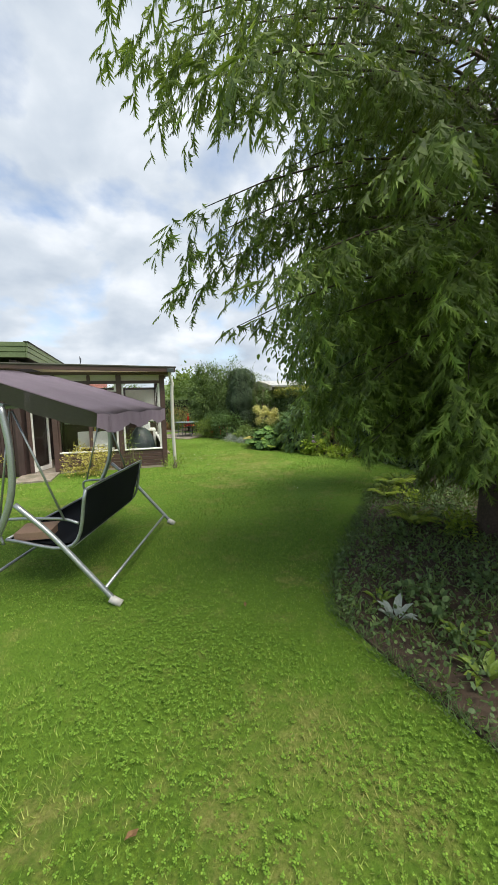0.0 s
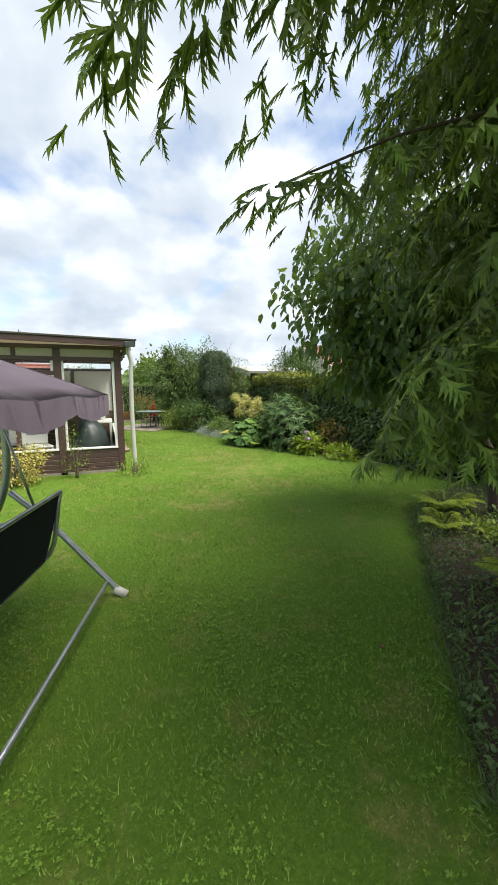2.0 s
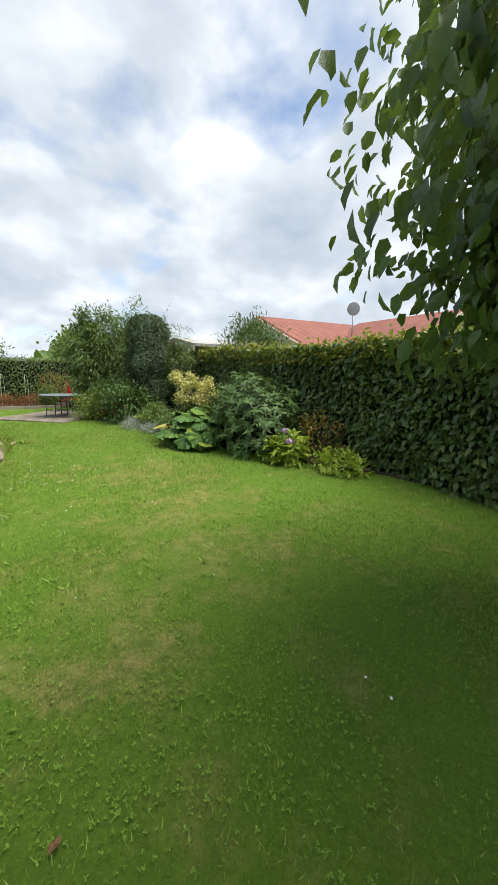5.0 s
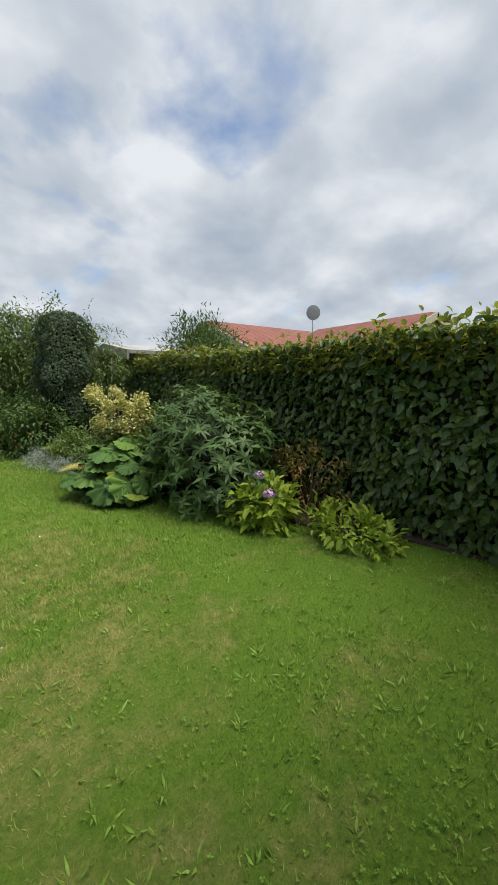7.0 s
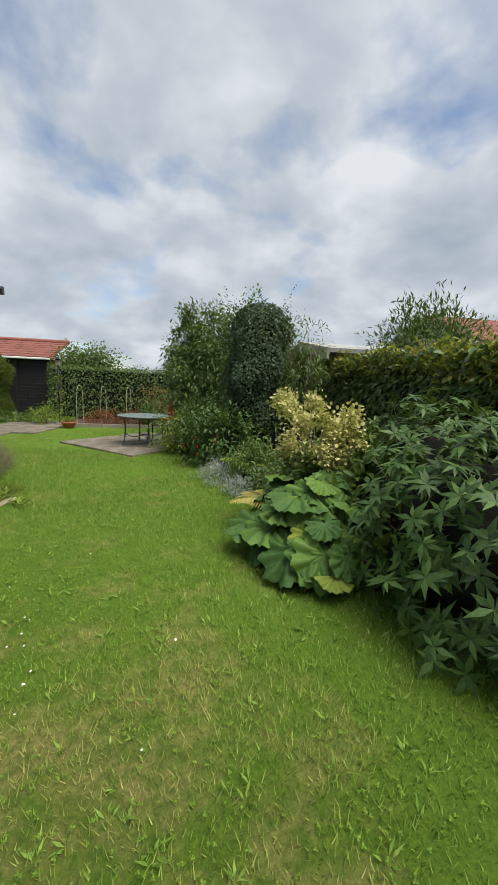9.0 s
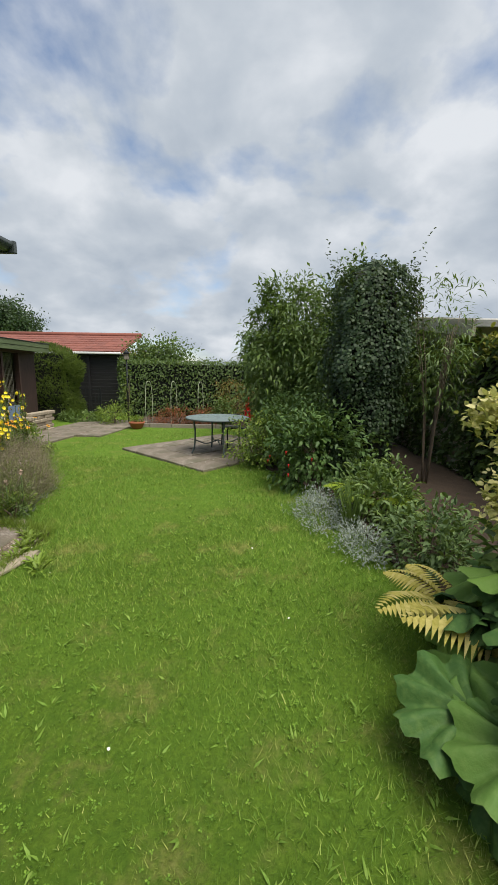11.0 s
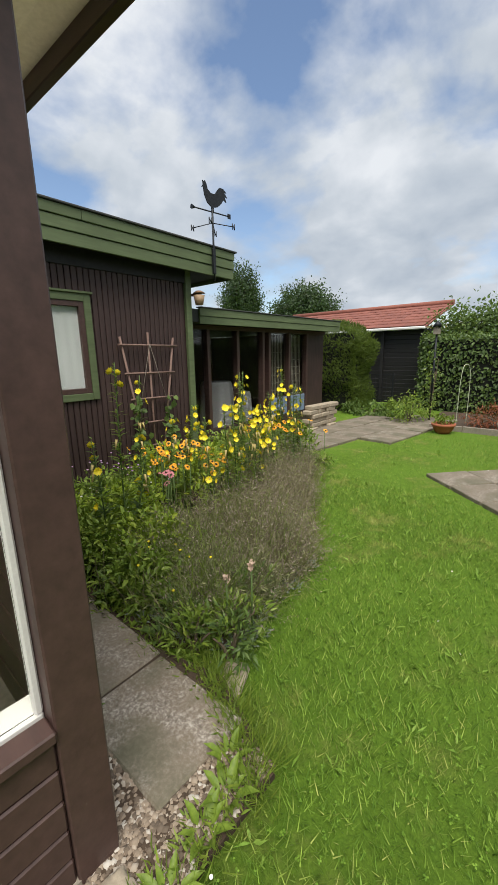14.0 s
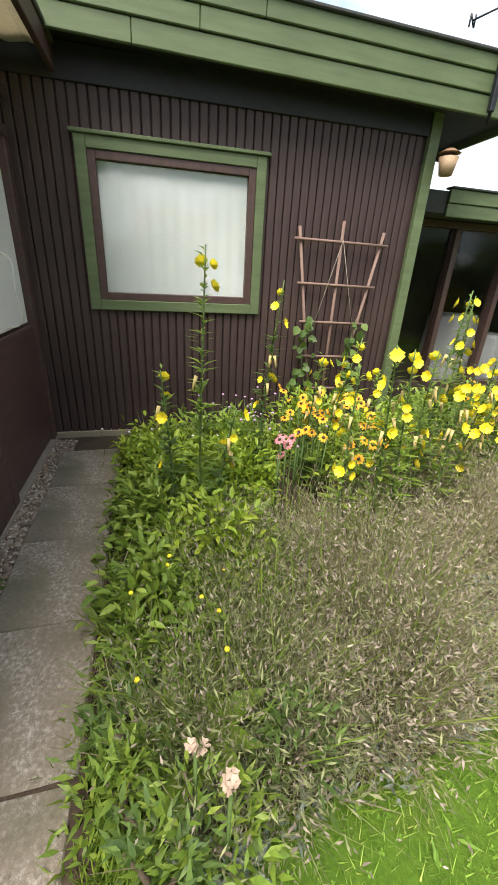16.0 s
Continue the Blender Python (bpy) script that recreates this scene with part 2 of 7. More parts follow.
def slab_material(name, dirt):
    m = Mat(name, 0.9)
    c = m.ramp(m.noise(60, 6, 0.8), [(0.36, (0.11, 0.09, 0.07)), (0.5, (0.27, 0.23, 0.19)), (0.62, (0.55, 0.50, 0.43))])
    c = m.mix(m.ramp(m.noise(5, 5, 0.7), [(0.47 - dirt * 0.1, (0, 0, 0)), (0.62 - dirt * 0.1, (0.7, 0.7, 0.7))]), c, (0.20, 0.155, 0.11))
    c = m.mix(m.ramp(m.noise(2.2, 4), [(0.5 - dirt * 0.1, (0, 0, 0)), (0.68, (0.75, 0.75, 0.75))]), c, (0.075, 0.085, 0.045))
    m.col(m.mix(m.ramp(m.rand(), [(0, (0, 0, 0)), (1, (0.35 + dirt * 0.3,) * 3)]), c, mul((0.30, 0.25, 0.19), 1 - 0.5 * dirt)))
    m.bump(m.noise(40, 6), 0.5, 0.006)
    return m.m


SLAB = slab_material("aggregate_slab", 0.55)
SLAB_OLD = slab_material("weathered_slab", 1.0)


DRY_SPOTS = ((1.25, 9.2, 1.4), (1.2, 10.9, 1.3), (0.2, 7.6, 1.1), (-0.9, 1.3, 0.9), (0.9, 8.0, 1.2))


def lawn_material():
    m = Mat("lawn", 0.9, 0, 0.2)
    c = m.ramp(m.noise(45, 6, 0.75), [(0.3, (0.05, 0.085, 0.010)), (0.5, (0.11, 0.19, 0.016)), (0.72, (0.19, 0.30, 0.03))])
    dry = m.ramp(m.plus(m.noise(2.2, 5, 0.7), m.patch(DRY_SPOTS)), [(0.52, (0, 0, 0)), (0.72, (0.8, 0.8, 0.8))])
    c = m.mix(dry, c, m.ramp(m.noise(60, 4), [(0.3, (0.18, 0.18, 0.04)), (0.7, (0.40, 0.34, 0.13))]))
    lush = m.ramp(m.noise(0.55, 3), [(0.42, (0.55, 0.55, 0.55)), (0.60, (0, 0, 0))])
    c = m.mix(m.ramp(m.noise(11, 4, 0.7), [(0.40, (0.6, 0.6, 0.6)), (0.56, (0, 0, 0))]), c, (0.07, 0.15, 0.012))
    m.col(m.mix(lush, c, m.ramp(m.noise(70, 4), [(0.3, (0.09, 0.18, 0.014)), (0.7, (0.17, 0.30, 0.03))])))
    m.bump(m.noise(120, 5, 0.8), 0.9, 0.02)
    return m.m


LAWN = lawn_material()


def blade_material():
    m = Mat("grass_blade", 0.6, 0, 0.3)
    c = m.ramp(m.island(), [(0, (0.08, 0.165, 0.018)), (0.5, (0.18, 0.31, 0.038)), (0.85, (0.30, 0.43, 0.07)), (1.0, (0.46, 0.50, 0.14))])
    dry = m.ramp(m.plus(m.noise(2.2, 5, 0.7), m.patch(DRY_SPOTS)), [(0.53, (0, 0, 0)), (0.72, (0.8, 0.8, 0.8))])
    c = m.mix(dry, c, (0.44, 0.40, 0.13))
    m.col(m.mix(m.ramp(m.noise(11, 4, 0.7), [(0.40, (0.6, 0.6, 0.6)), (0.56, (0, 0, 0))]), c, (0.11, 0.19, 0.022)))
    return m.m


BLADE = blade_material()


def glass_material(ior=1.3):
    m = Mat("window_glass", 0.03, 0, 0.5)
    m.b.inputs["Transmission Weight"].default_value = 1.0
    m.b.inputs["IOR"].default_value = ior
    m.col((0.92, 0.95, 0.94))
    return m.m


GLASS = glass_material()
GLASS_FRONT = glass_material(1.5)


def tile_material():
    m = Mat("red_roof_tile", 0.8)
    m.col(m.mix(0.4, m.ramp(m.rand(), [(0, (0.17, 0.055, 0.04)), (1, (0.26, 0.085, 0.058))]), m.ramp(m.noise(5, 5), [(0.3, (0.15, 0.055, 0.042)), (0.7, (0.30, 0.11, 0.075))])))
    m.bump(m.noise(30, 4), 0.3, 0.005)
    return m.m


TILE = tile_material()

# ---- builders ----
rng = np.random.default_rng(7)


def link(name, me, material, parent=None, label=""):
    ob = new(name, me)
    if material and not me.materials:
        me.materials.append(material)
    if parent:
        ob.parent = parent
    if label:
        ob["label"] = label
    return ob


def part(name, bm, material, parent=None, label=""):
    """A bmesh as one mesh object."""
    me = bpy.data.meshes.new(name)
    bm.normal_update()
    bm.to_mesh(me)
    bm.free()
    return link(name, me, material, parent, label)


def empty(name, x=0.0, y=0.0, z=0.0, label="", category="", group="", kind="", rz=0.0):
    ob = new(name)
    ob.empty_display_size = 0.1
    ob.matrix_world = pose(x, y, z, 0, 0, rz)
    return tagged(ob, label, category, group, kind)


def box(bm, lo, hi, bevel=0.0, m=None):
    """A box from corner to corner, its edges rounded."""
    lo, hi = Vector(lo), Vector(hi)
    r = bmesh.ops.create_cube(bm, size=1.0, matrix=Matrix.Translation((lo + hi) / 2) @ Matrix.Diagonal((*(hi - lo), 1)))
    if bevel:
        ed = list({e for v in r["verts"] for e in v.link_edges})
        r = bmesh.ops.bevel(bm, geom=ed, offset=bevel, segments=1, affect="EDGES")
    if m:
        bmesh.ops.transform(bm, matrix=m, verts=r["verts"])


def boxes(*pairs, bevel=0.0):
    bm = bmesh.new()
    for lo, hi in pairs:
        box(bm, lo, hi, bevel)
    return bm


def tube(bm, pts, radius, sides=8, taper=1.0):
    """A round tube along points; taper: the end's share of the radius."""
    pts = [Vector(p) for p in pts]
    rings = []
    for i, p in enumerate(pts):
        d = (pts[min(i + 1, len(pts) - 1)] - pts[max(i - 1, 0)]).normalized()
        u = d.orthogonal().normalized() if i == 0 else (u - d * u.dot(d)).normalized()
        w = d.cross(u)
        r = float(radius) * (1 + (float(taper) - 1) * i / max(1, len(pts) - 1))
        rings.append([bm.verts.new(p + r * (math.cos(a) * u + math.sin(a) * w)) for a in np.linspace(0, 2 * math.pi, sides, endpoint=False)])
    for a, b in zip(rings, rings[1:]):
        for k in range(sides):
            f = bm.faces.new((a[k], a[(k + 1) % sides], b[(k + 1) % sides], b[k]))
            f.smooth = True
    bm.faces.new(rings[0][::-1])
    bm.faces.new(rings[-1])


def arc(pts, n=8):
    """A smooth line through a few points."""
    P = [np.array(p, float) for p in pts]
    P = [2 * P[0] - P[1]] + P + [2 * P[-1] - P[-2]]
    out = []
    for i in range(1, len(P) - 2):
        a, b, c, d = P[i - 1 : i + 3]
        for t in np.linspace(0, 1, n, endpoint=False):
            out.append(0.5 * (2 * b + (c - a) * t + (2 * a - 5 * b + 4 * c - d) * t**2 + (3 * b - a - 3 * c + d) * t**3))
    return out + [P[-2]]


def raw_mesh(name, verts, faces):
    """A mesh from arrays; faces: rows of three or of four corners."""
    me = bpy.data.meshes.new(name)
    k = faces.shape[1]
    me.vertices.add(len(verts))
    me.vertices.foreach_set("co", np.ascontiguousarray(verts, np.float32).ravel())
    me.loops.add(faces.size)
    me.loops.foreach_set("vertex_index", np.ascontiguousarray(faces, np.int32).ravel())
    me.polygons.add(len(faces))
    me.polygons.foreach_set("loop_start", np.arange(0, faces.size, k, dtype=np.int32))
    me.polygons.foreach_set("loop_total", np.full(len(faces), k, dtype=np.int32))
    me.update(calc_edges=True)
    return me


def unit(v):
    return v / np.maximum(np.linalg.norm(v, axis=-1, keepdims=True), 1e-9)


# Outlines of leaves: rows of (along, across, lift); the faces join them.
SHAPES = {
    "oval": (np.array([(0, 0, 0), (0.28, 0.46, 0.10), (0.70, 0.38, 0.07), (1, 0, -0.16), (0.70, -0.38, 0.07), (0.28, -0.46, 0.10), (0.5, 0, -0.02)]),
             np.array([(0, 6, 1), (1, 6, 2), (2, 6, 3), (3, 6, 4), (4, 6, 5), (5, 6, 0)])),
    "disc": (np.array([(0, 0, 0), (0.35, 0.5, 0.05), (0.95, 0.35, 0), (0.95, -0.35, 0), (0.35, -0.5, 0.05)]), np.array([(0, 4, 1), (1, 4, 3), (1, 3, 2)])),
    "sliver": (np.array([(0, 0.5, 0), (0, -0.5, 0), (1, 0, 0.15)]), np.array([(0, 1, 2)])),
    "lance": (np.array([(0, 0, 0), (0.4, 0.5, 0.05), (1, 0, -0.15), (0.4, -0.5, 0.05)]), np.array([(0, 3, 1), (1, 3, 2)])),
    "blade": (np.array([(0, 0.5, 0), (0, -0.5, 0), (0.6, 0.25, 0.14), (1, 0, 0.25)]), np.array([(0, 1, 2), (2, 1, 3)])),
}


def feather(lobes=8):
    """A flat cypress spray: a stem with slim lobes swept forward on alternate sides."""
    v, f = [(0, 0.08, 0), (0, -0.08, 0), (1, 0, -0.28)], [(0, 1, 2)]
    for k in range(lobes):
        t = k / (lobes - 1)
        s, side = 0.05 + 0.66 * t, 1 if k % 2 else -1
        reach = 0.40 * math.sin(math.pi * (0.30 + 0.6 * t)) * (0.75 if k % 3 else 1.15)
        z, n = -0.25 * s * s, len(v)
        v += [(s, 0, z), (s + 0.22, 0, z - 0.02), (s + 0.40, side * reach, z - 0.16)]
        f.append((n, n + 1, n + 2))
    return np.array(v, float), np.array(f)


SHAPES["spray"] = feather()


def trefoil():
    """A clover leaf: three round leaflets about one point."""
    v, f = [], []
    for k in range(3):
        a = 2.094 * k
        n = len(v)
        for p, q, h in ((0, 0, 0), (0.55, 0.42, 0.10), (1.0, 0, 0.04), (0.55, -0.42, 0.10)):
            v.append((p * math.cos(a) - q * math.sin(a), p * math.sin(a) + q * math.cos(a), h))
        f += [(n, n + 3, n + 1), (n + 1, n + 3, n + 2)]
    return np.array(v, float), np.array(f)


SHAPES["trefoil"] = trefoil()


def leaf_mesh(name, pos, way, up, length, width, shape="oval"):
    """Many leaves in one mesh: where each begins, the way it points, its upper side, its length and width."""
    n = len(pos)
    way = unit(np.broadcast_to(way, (n, 3)))
    side = unit(np.cross(np.broadcast_to(up, (n, 3)), way) + 1e-6)
    top = np.cross(way, side)
    S, F = SHAPES[shape]
    length, width = np.broadcast_to(length, n)[:, None, None], np.broadcast_to(width, n)[:, None, None]
    V = pos[:, None] + way[:, None] * S[None, :, 0:1] * length + side[:, None] * S[None, :, 1:2] * width + top[:, None] * S[None, :, 2:3] * length
    Fs = F[None] + (np.arange(n) * len(S))[:, None, None]
    return raw_mesh(name, V.reshape(-1, 3), Fs.reshape(-1, F.shape[1]))


def ball(n, hollow=0.55):
    """Points in a unit ball, more of them near its skin."""
    return unit(rng.normal(size=(n, 3))) * (hollow + (1 - hollow) * rng.random((n, 1))) ** (1 / 1.5)


def clumps(centre, size, count, per, spread, floor=None, upper=False):
    """Points and outward ways of leaves gathered in clumps over an ellipsoid."""
    c = ball(count, 0.4) * np.array(size)
    c = c * (1 + 0.30 * np.array([noise.noise(Vector(q) * 1.9 + Vector((centre[0], centre[2], 0))) for q in unit(c)]))[:, None]
    if upper:
        c[:, 2] = np.abs(c[:, 2])
    p = np.repeat(c, per, 0) + rng.normal(size=(count * per, 3)) * spread
    w = unit(p / np.array(size) ** 2 + rng.normal(size=p.shape) * 0.25 / max(size))
    p = p + np.array(centre)
    if floor is not None:
        keep = p[:, 2] > floor
        p, w = p[keep], w[keep]
    return p, w


def bush(name, centre, size, material, count=60, per=30, spread=0.08, leaf=0.07, ratio=0.5, shape="oval", droop=0.3, stems=7,
         label="", category="shrub", group="", floor=0.02, upper=False, up=(0, 0, 1)):
    """A shrub: stems from the ground and one crown of leaves."""
    ob = empty(name, centre[0], centre[1], 0, label, category, group)
    p, w = clumps((0, 0, centre[2]), size, count, per, spread, floor, upper)
    w = unit(w * 0.8 + rng.normal(size=w.shape) * 0.6 + np.array((0, 0, -droop)))
    ln = leaf * rng.uniform(0.6, 1.25, len(p))
    link("crown", leaf_mesh("crown", p, w, np.array(up) + rng.normal(size=p.shape) * 0.35, ln, ln * ratio, shape), material, ob)
    bm = bmesh.new()
    for _ in range(stems):
        a, r = rng.uniform(0, 6.28), rng.uniform(0.3, 0.75)
        tip = (math.cos(a) * size[0] * r, math.sin(a) * size[1] * r, centre[2] + size[2] * rng.uniform(0.0, 0.6))
        tube(bm, arc([(tip[0] * 0.1, tip[1] * 0.1, -0.03), (tip[0] * 0.4, tip[1] * 0.4, tip[2] * 0.55), tip], 3), 0.014, 5, 0.3)
    part("stemwork", bm, TWIG, ob)
    return ob

# ---- ground ----
def ground():
    """Lawn that goes on as one sheet to the horizon."""
    bm = bmesh.new()
    xs = np.concatenate([[-1500, -300, -60, -20], np.arange(-10, 12.01, 0.5), [20, 60, 300, 1500]])
    ys = np.concatenate([[-1500, -300, -60, -15], np.arange(-6, 30.01, 0.5), [45, 90, 300, 1500]])
    grid = [[bm.verts.new((x, y, 0.014 * noise.noise((x * 0.6, y * 0.6, 0)) if abs(x) < 15 and -8 < y < 32 else 0)) for x in xs] for y in ys]
    for a, b in zip(grid, grid[1:]):
        for k in range(len(xs) - 1):
            f = bm.faces.new((a[k], a[k + 1], b[k + 1], b[k]))
            f.smooth = True
    ob = part("ground", bm, LAWN)
    tagged(ob, "mown green lawn with drier straw-coloured patches", "lawn", "", "structure")


ground()


# ---- the house ----
def board_mesh(name, lo, hi, bevel=0.004):
    """The shared mesh of a plank."""
    me = bpy.data.meshes.new(name)
    bm = boxes((lo, hi), bevel=bevel)
    bm.to_mesh(me)
    bm.free()
    return me


def window_wall():
    """The east wall of the house: brown upright boards round one window."""
    x0, y0, y1, top = -4.09, 14.0, 17.2, 2.66
    a, b, lo, hi = 14.56, 15.75, 1.17, 2.13
    bm = boxes(((x0 - 0.16, y0 - 4.2, 0), (x0 - 0.03, a, top)), ((x0 - 0.16, b, 0), (x0 - 0.03, y1, top)),
               ((x0 - 0.16, a, 0), (x0 - 0.03, b, lo)), ((x0 - 0.16, a, hi), (x0 - 0.03, b, top)))
    wall = tagged(part("wall_east", bm, WOOD_DARK), "dark brown timber wall of upright narrow boards", "wall", "", "structure")
    step = 0.066
    full = board_mesh("board", (-0.03, -0.029, 0.06), (0, 0.029, top), 0.006)
    low = board_mesh("board", (-0.03, -0.029, 0.06), (0, 0.029, lo - 0.02), 0.006)
    high = board_mesh("board", (-0.03, -0.029, hi + 0.02), (0, 0.029, top), 0.006)
    for y in np.arange(y0 + 0.04, y1 - 0.08, step):
        for me in ([low, high] if a - 0.02 < y < b + 0.02 else [full]):
            link("board", me, WOOD_DARK, wall).location = (x0 + rng.uniform(-0.002, 0.002), y, 0)
    part("plinth", boxes(((x0 - 0.1, y0, 0), (x0 + 0.012, y1, 0.07)), bevel=0.004), STONE_PALE, wall, "pale concrete plinth")
    # strip added and painted black as the eave's shade on the boards
    part("frieze_board", boxes(((x0 - 0.02, y0, 2.47), (x0 + 0.02, y1 - 0.062, 2.66)), bevel=0.004), WOOD_BLACK, wall, "black strip on the wall painted as shade under the eave")
    part("corner_board", boxes(((x0 - 0.02, y1 - 0.06, 0.05), (x0 + 0.035, y1 + 0.03, top)), bevel=0.005), WOOD_GREEN, wall, "green painted corner board")
    north = part("wall_north", boxes(((-9.0, y1 - 0.14, 0), (x0 - 0.17, y1, top))), WOOD_DARK)
    tagged(north, "dark brown timber gable wall", "wall", "", "structure")
    # window
    w = tagged(empty("window_1", x0, (a + b) / 2, lo), "square window with green outer trim and white net curtain", "window", "", "structure")
    half, h = (b - a) / 2, hi - lo
    def bars(name, grow, wide, x_lo, x_hi, mat, label):
        g, k = grow, wide
        for q in (((x_lo, -half - g, -g), (x_hi, -half - g + k, h + g)), ((x_lo, half + g - k, -g), (x_hi, half + g, h + g)),
                  ((x_lo, -half - g + k, -g), (x_hi, half + g - k, -g + k)), ((x_lo, -half - g + k, h + g - k), (x_hi, half + g - k, h + g))):
            part(name, boxes(q, bevel=0.004), mat, w, label)
    bars("trim_board", 0.075, 0.075, 0.004, 0.03, WOOD_GREEN, "green painted trim")
    bars("window_frame", 0.0, 0.055, -0.09, 0.018, WOOD_BROWN, "brown painted frame")
    part("head_trim", boxes(((0.004, -half - 0.10, h + 0.077), (0.05, half + 0.10, h + 0.10)), bevel=0.004), WOOD_GREEN, w)
    pane = part("pane", boxes(((-0.024, -half + 0.05, 0.05), (-0.020, half - 0.05, h - 0.05))), GLASS_FRONT, w)
    pane.visible_shadow = False
    bm = bmesh.new()
    n = 60
    row = [[bm.verts.new((-0.030 + 0.0015 * math.sin(i * 1.15) + 0.0015 * math.sin(i * 0.37), -half + 0.04 + (2 * half - 0.08) * i / n, z)) for i in range(n + 1)] for z in (0.04, h * 0.35, h * 0.7, h - 0.05)]
    for lo_, hi_ in zip(row, row[1:]):
        for i in range(n):
            bm.faces.new((lo_[i], lo_[i + 1], hi_[i + 1], hi_[i]))
    bmesh.ops.solidify(bm, geom=bm.faces[:], thickness=0.003)
    part("curtain", bm, SHEET, w, "white net curtain")


window_wall()


def main_roof():
    """The flat roof of the house with its green boarded edge."""
    x, y0, y1 = -3.85, 9.72, 17.8
    roof = tagged(part("roof", boxes(((-9.4, y0 + 0.03, 2.62), (x - 0.035, y1 - 0.03, 2.86))), FELT), "flat felted roof edged with green painted boards", "roof", "", "structure")
    part("soffit", boxes(((-9.4, y0 + 0.02, 2.60), (x - 0.02, y1 - 0.02, 2.617))), WOOD_BLACK, roof, "dark soffit")
    z = 2.555
    for k, hgt in enumerate((0.125, 0.115, 0.10)):
        out = 0.012 * k
        for name, lo, hi in (("fascia_board", (x - 0.03, y0 - 0.03, z), (x + out, 14.9 + 0.4 * k, z + hgt - 0.005)),
                             ("fascia_board", (x - 0.03, 14.903 + 0.4 * k, z), (x + out, y1 + 0.03, z + hgt - 0.005)),
                             ("fascia_board", (-9.4, y1, z), (x - 0.032, y1 + 0.028 + out, z + hgt - 0.005)),
                             ("fascia_board", (-9.4, y0 - 0.028 - out, z), (x - 0.032, y0, z + hgt - 0.005))):
            part(name, boxes((lo, hi), bevel=0.005), WOOD_GREEN, roof)
        z += hgt
    part("roof_edge", boxes(((x - 0.06, y0 - 0.05, z - 0.004), (x + 0.045, y1 + 0.06, z + 0.018)), bevel=0.006), FELT, roof, "black felt edge strip")
    # the roof falls a little towards the north
    roof.matrix_world = Matrix.Translation((0, y1, 2.57)) @ pose(0, 0, 0, -1.0, 0, 0) @ Matrix.Translation((0, -y1, -2.56))


main_roof()


def weather_vane():
    v = empty("weather_vane", -3.80, 17.42, 2.52, "black metal weather vane with a cockerel, fixed to the roof edge", "weather vane", rz=90)
    bm = bmesh.new()
    tube(bm, [(0, 0, -0.02), (0, 0, 0.82)], 0.013, 8)
    part("pole", bm, METAL_DARK, v)
    part("bracket", boxes(((-0.02, -0.02, 0.06), (0.02, 0.02, 0.36)), bevel=0.004), METAL_DARK, v)
    bm = bmesh.new()
    tube(bm, [(-0.33, 0, 0.77), (0.30, 0, 0.80)], 0.008, 6)
    tube(bm, [(-0.34, 0, 0.77), (-0.27, 0, 0.773)], 0.028, 6, 0.1)
    part("arrow", bm, METAL_DARK, v)
    part("tail_disc", boxes(((0.27, -0.004, 0.772), (0.33, 0.004, 0.832)), bevel=0.003), METAL_DARK, v)
    for a in (40, 130, 220, 310):
        bm = bmesh.new()
        d = Vector((math.cos(radians(a)), math.sin(radians(a)), 0)) * 0.26
        tube(bm, [(0, 0, 0.66), d + Vector((0, 0, 0.61))], 0.006, 5)
        part("compass_arm", bm, METAL_DARK, v)
        c = d + Vector((0, 0, 0.61))
        bm = bmesh.new()
        for p, q in ((((-0.02, 0, -0.035), (-0.02, 0, 0.035))), (((-0.02, 0, 0.035), (0.02, 0, -0.035))), (((0.02, 0, -0.035), (0.02, 0, 0.035)))):
            tube(bm, [c + Vector(p), c + Vector(q)], 0.006, 5)
        part("compass_letter", bm, METAL_DARK, v)
    body = [(-0.15, 0.17), (-0.18, 0.155), (-0.15, 0.20), (-0.16, 0.245), (-0.135, 0.23), (-0.12, 0.255), (-0.095, 0.225), (-0.075, 0.16), (-0.02, 0.125), (0.05, 0.13),
            (0.09, 0.18), (0.14, 0.235), (0.21, 0.24), (0.27, 0.20), (0.23, 0.20), (0.28, 0.14), (0.23, 0.15), (0.265, 0.08), (0.21, 0.10), (0.17, 0.04), (0.10, -0.02),
            (0.025, -0.045), (0.025, -0.10), (-0.015, -0.10), (-0.015, -0.045), (-0.085, -0.01), (-0.135, 0.08)]
    bm = bmesh.new()
    f = bm.faces.new([bm.verts.new((x * 0.95, -0.006, z * 0.9 + 0.88)) for x, z in body])
    up = bmesh.ops.extrude_face_region(bm, geom=[f])
    bmesh.ops.translate(bm, vec=(0, 0.012, 0), verts=[g for g in up["geom"] if isinstance(g, bmesh.types.BMVert)])
    bmesh.ops.recalc_face_normals(bm, faces=bm.faces[:])
    part("cockerel", bm, METAL_DARK, v, "black cut-out cockerel")


weather_vane()


WOOD_TRELLIS = plain("trellis_wood", (0.24, 0.15, 0.12), 0.7, vary=0.3)


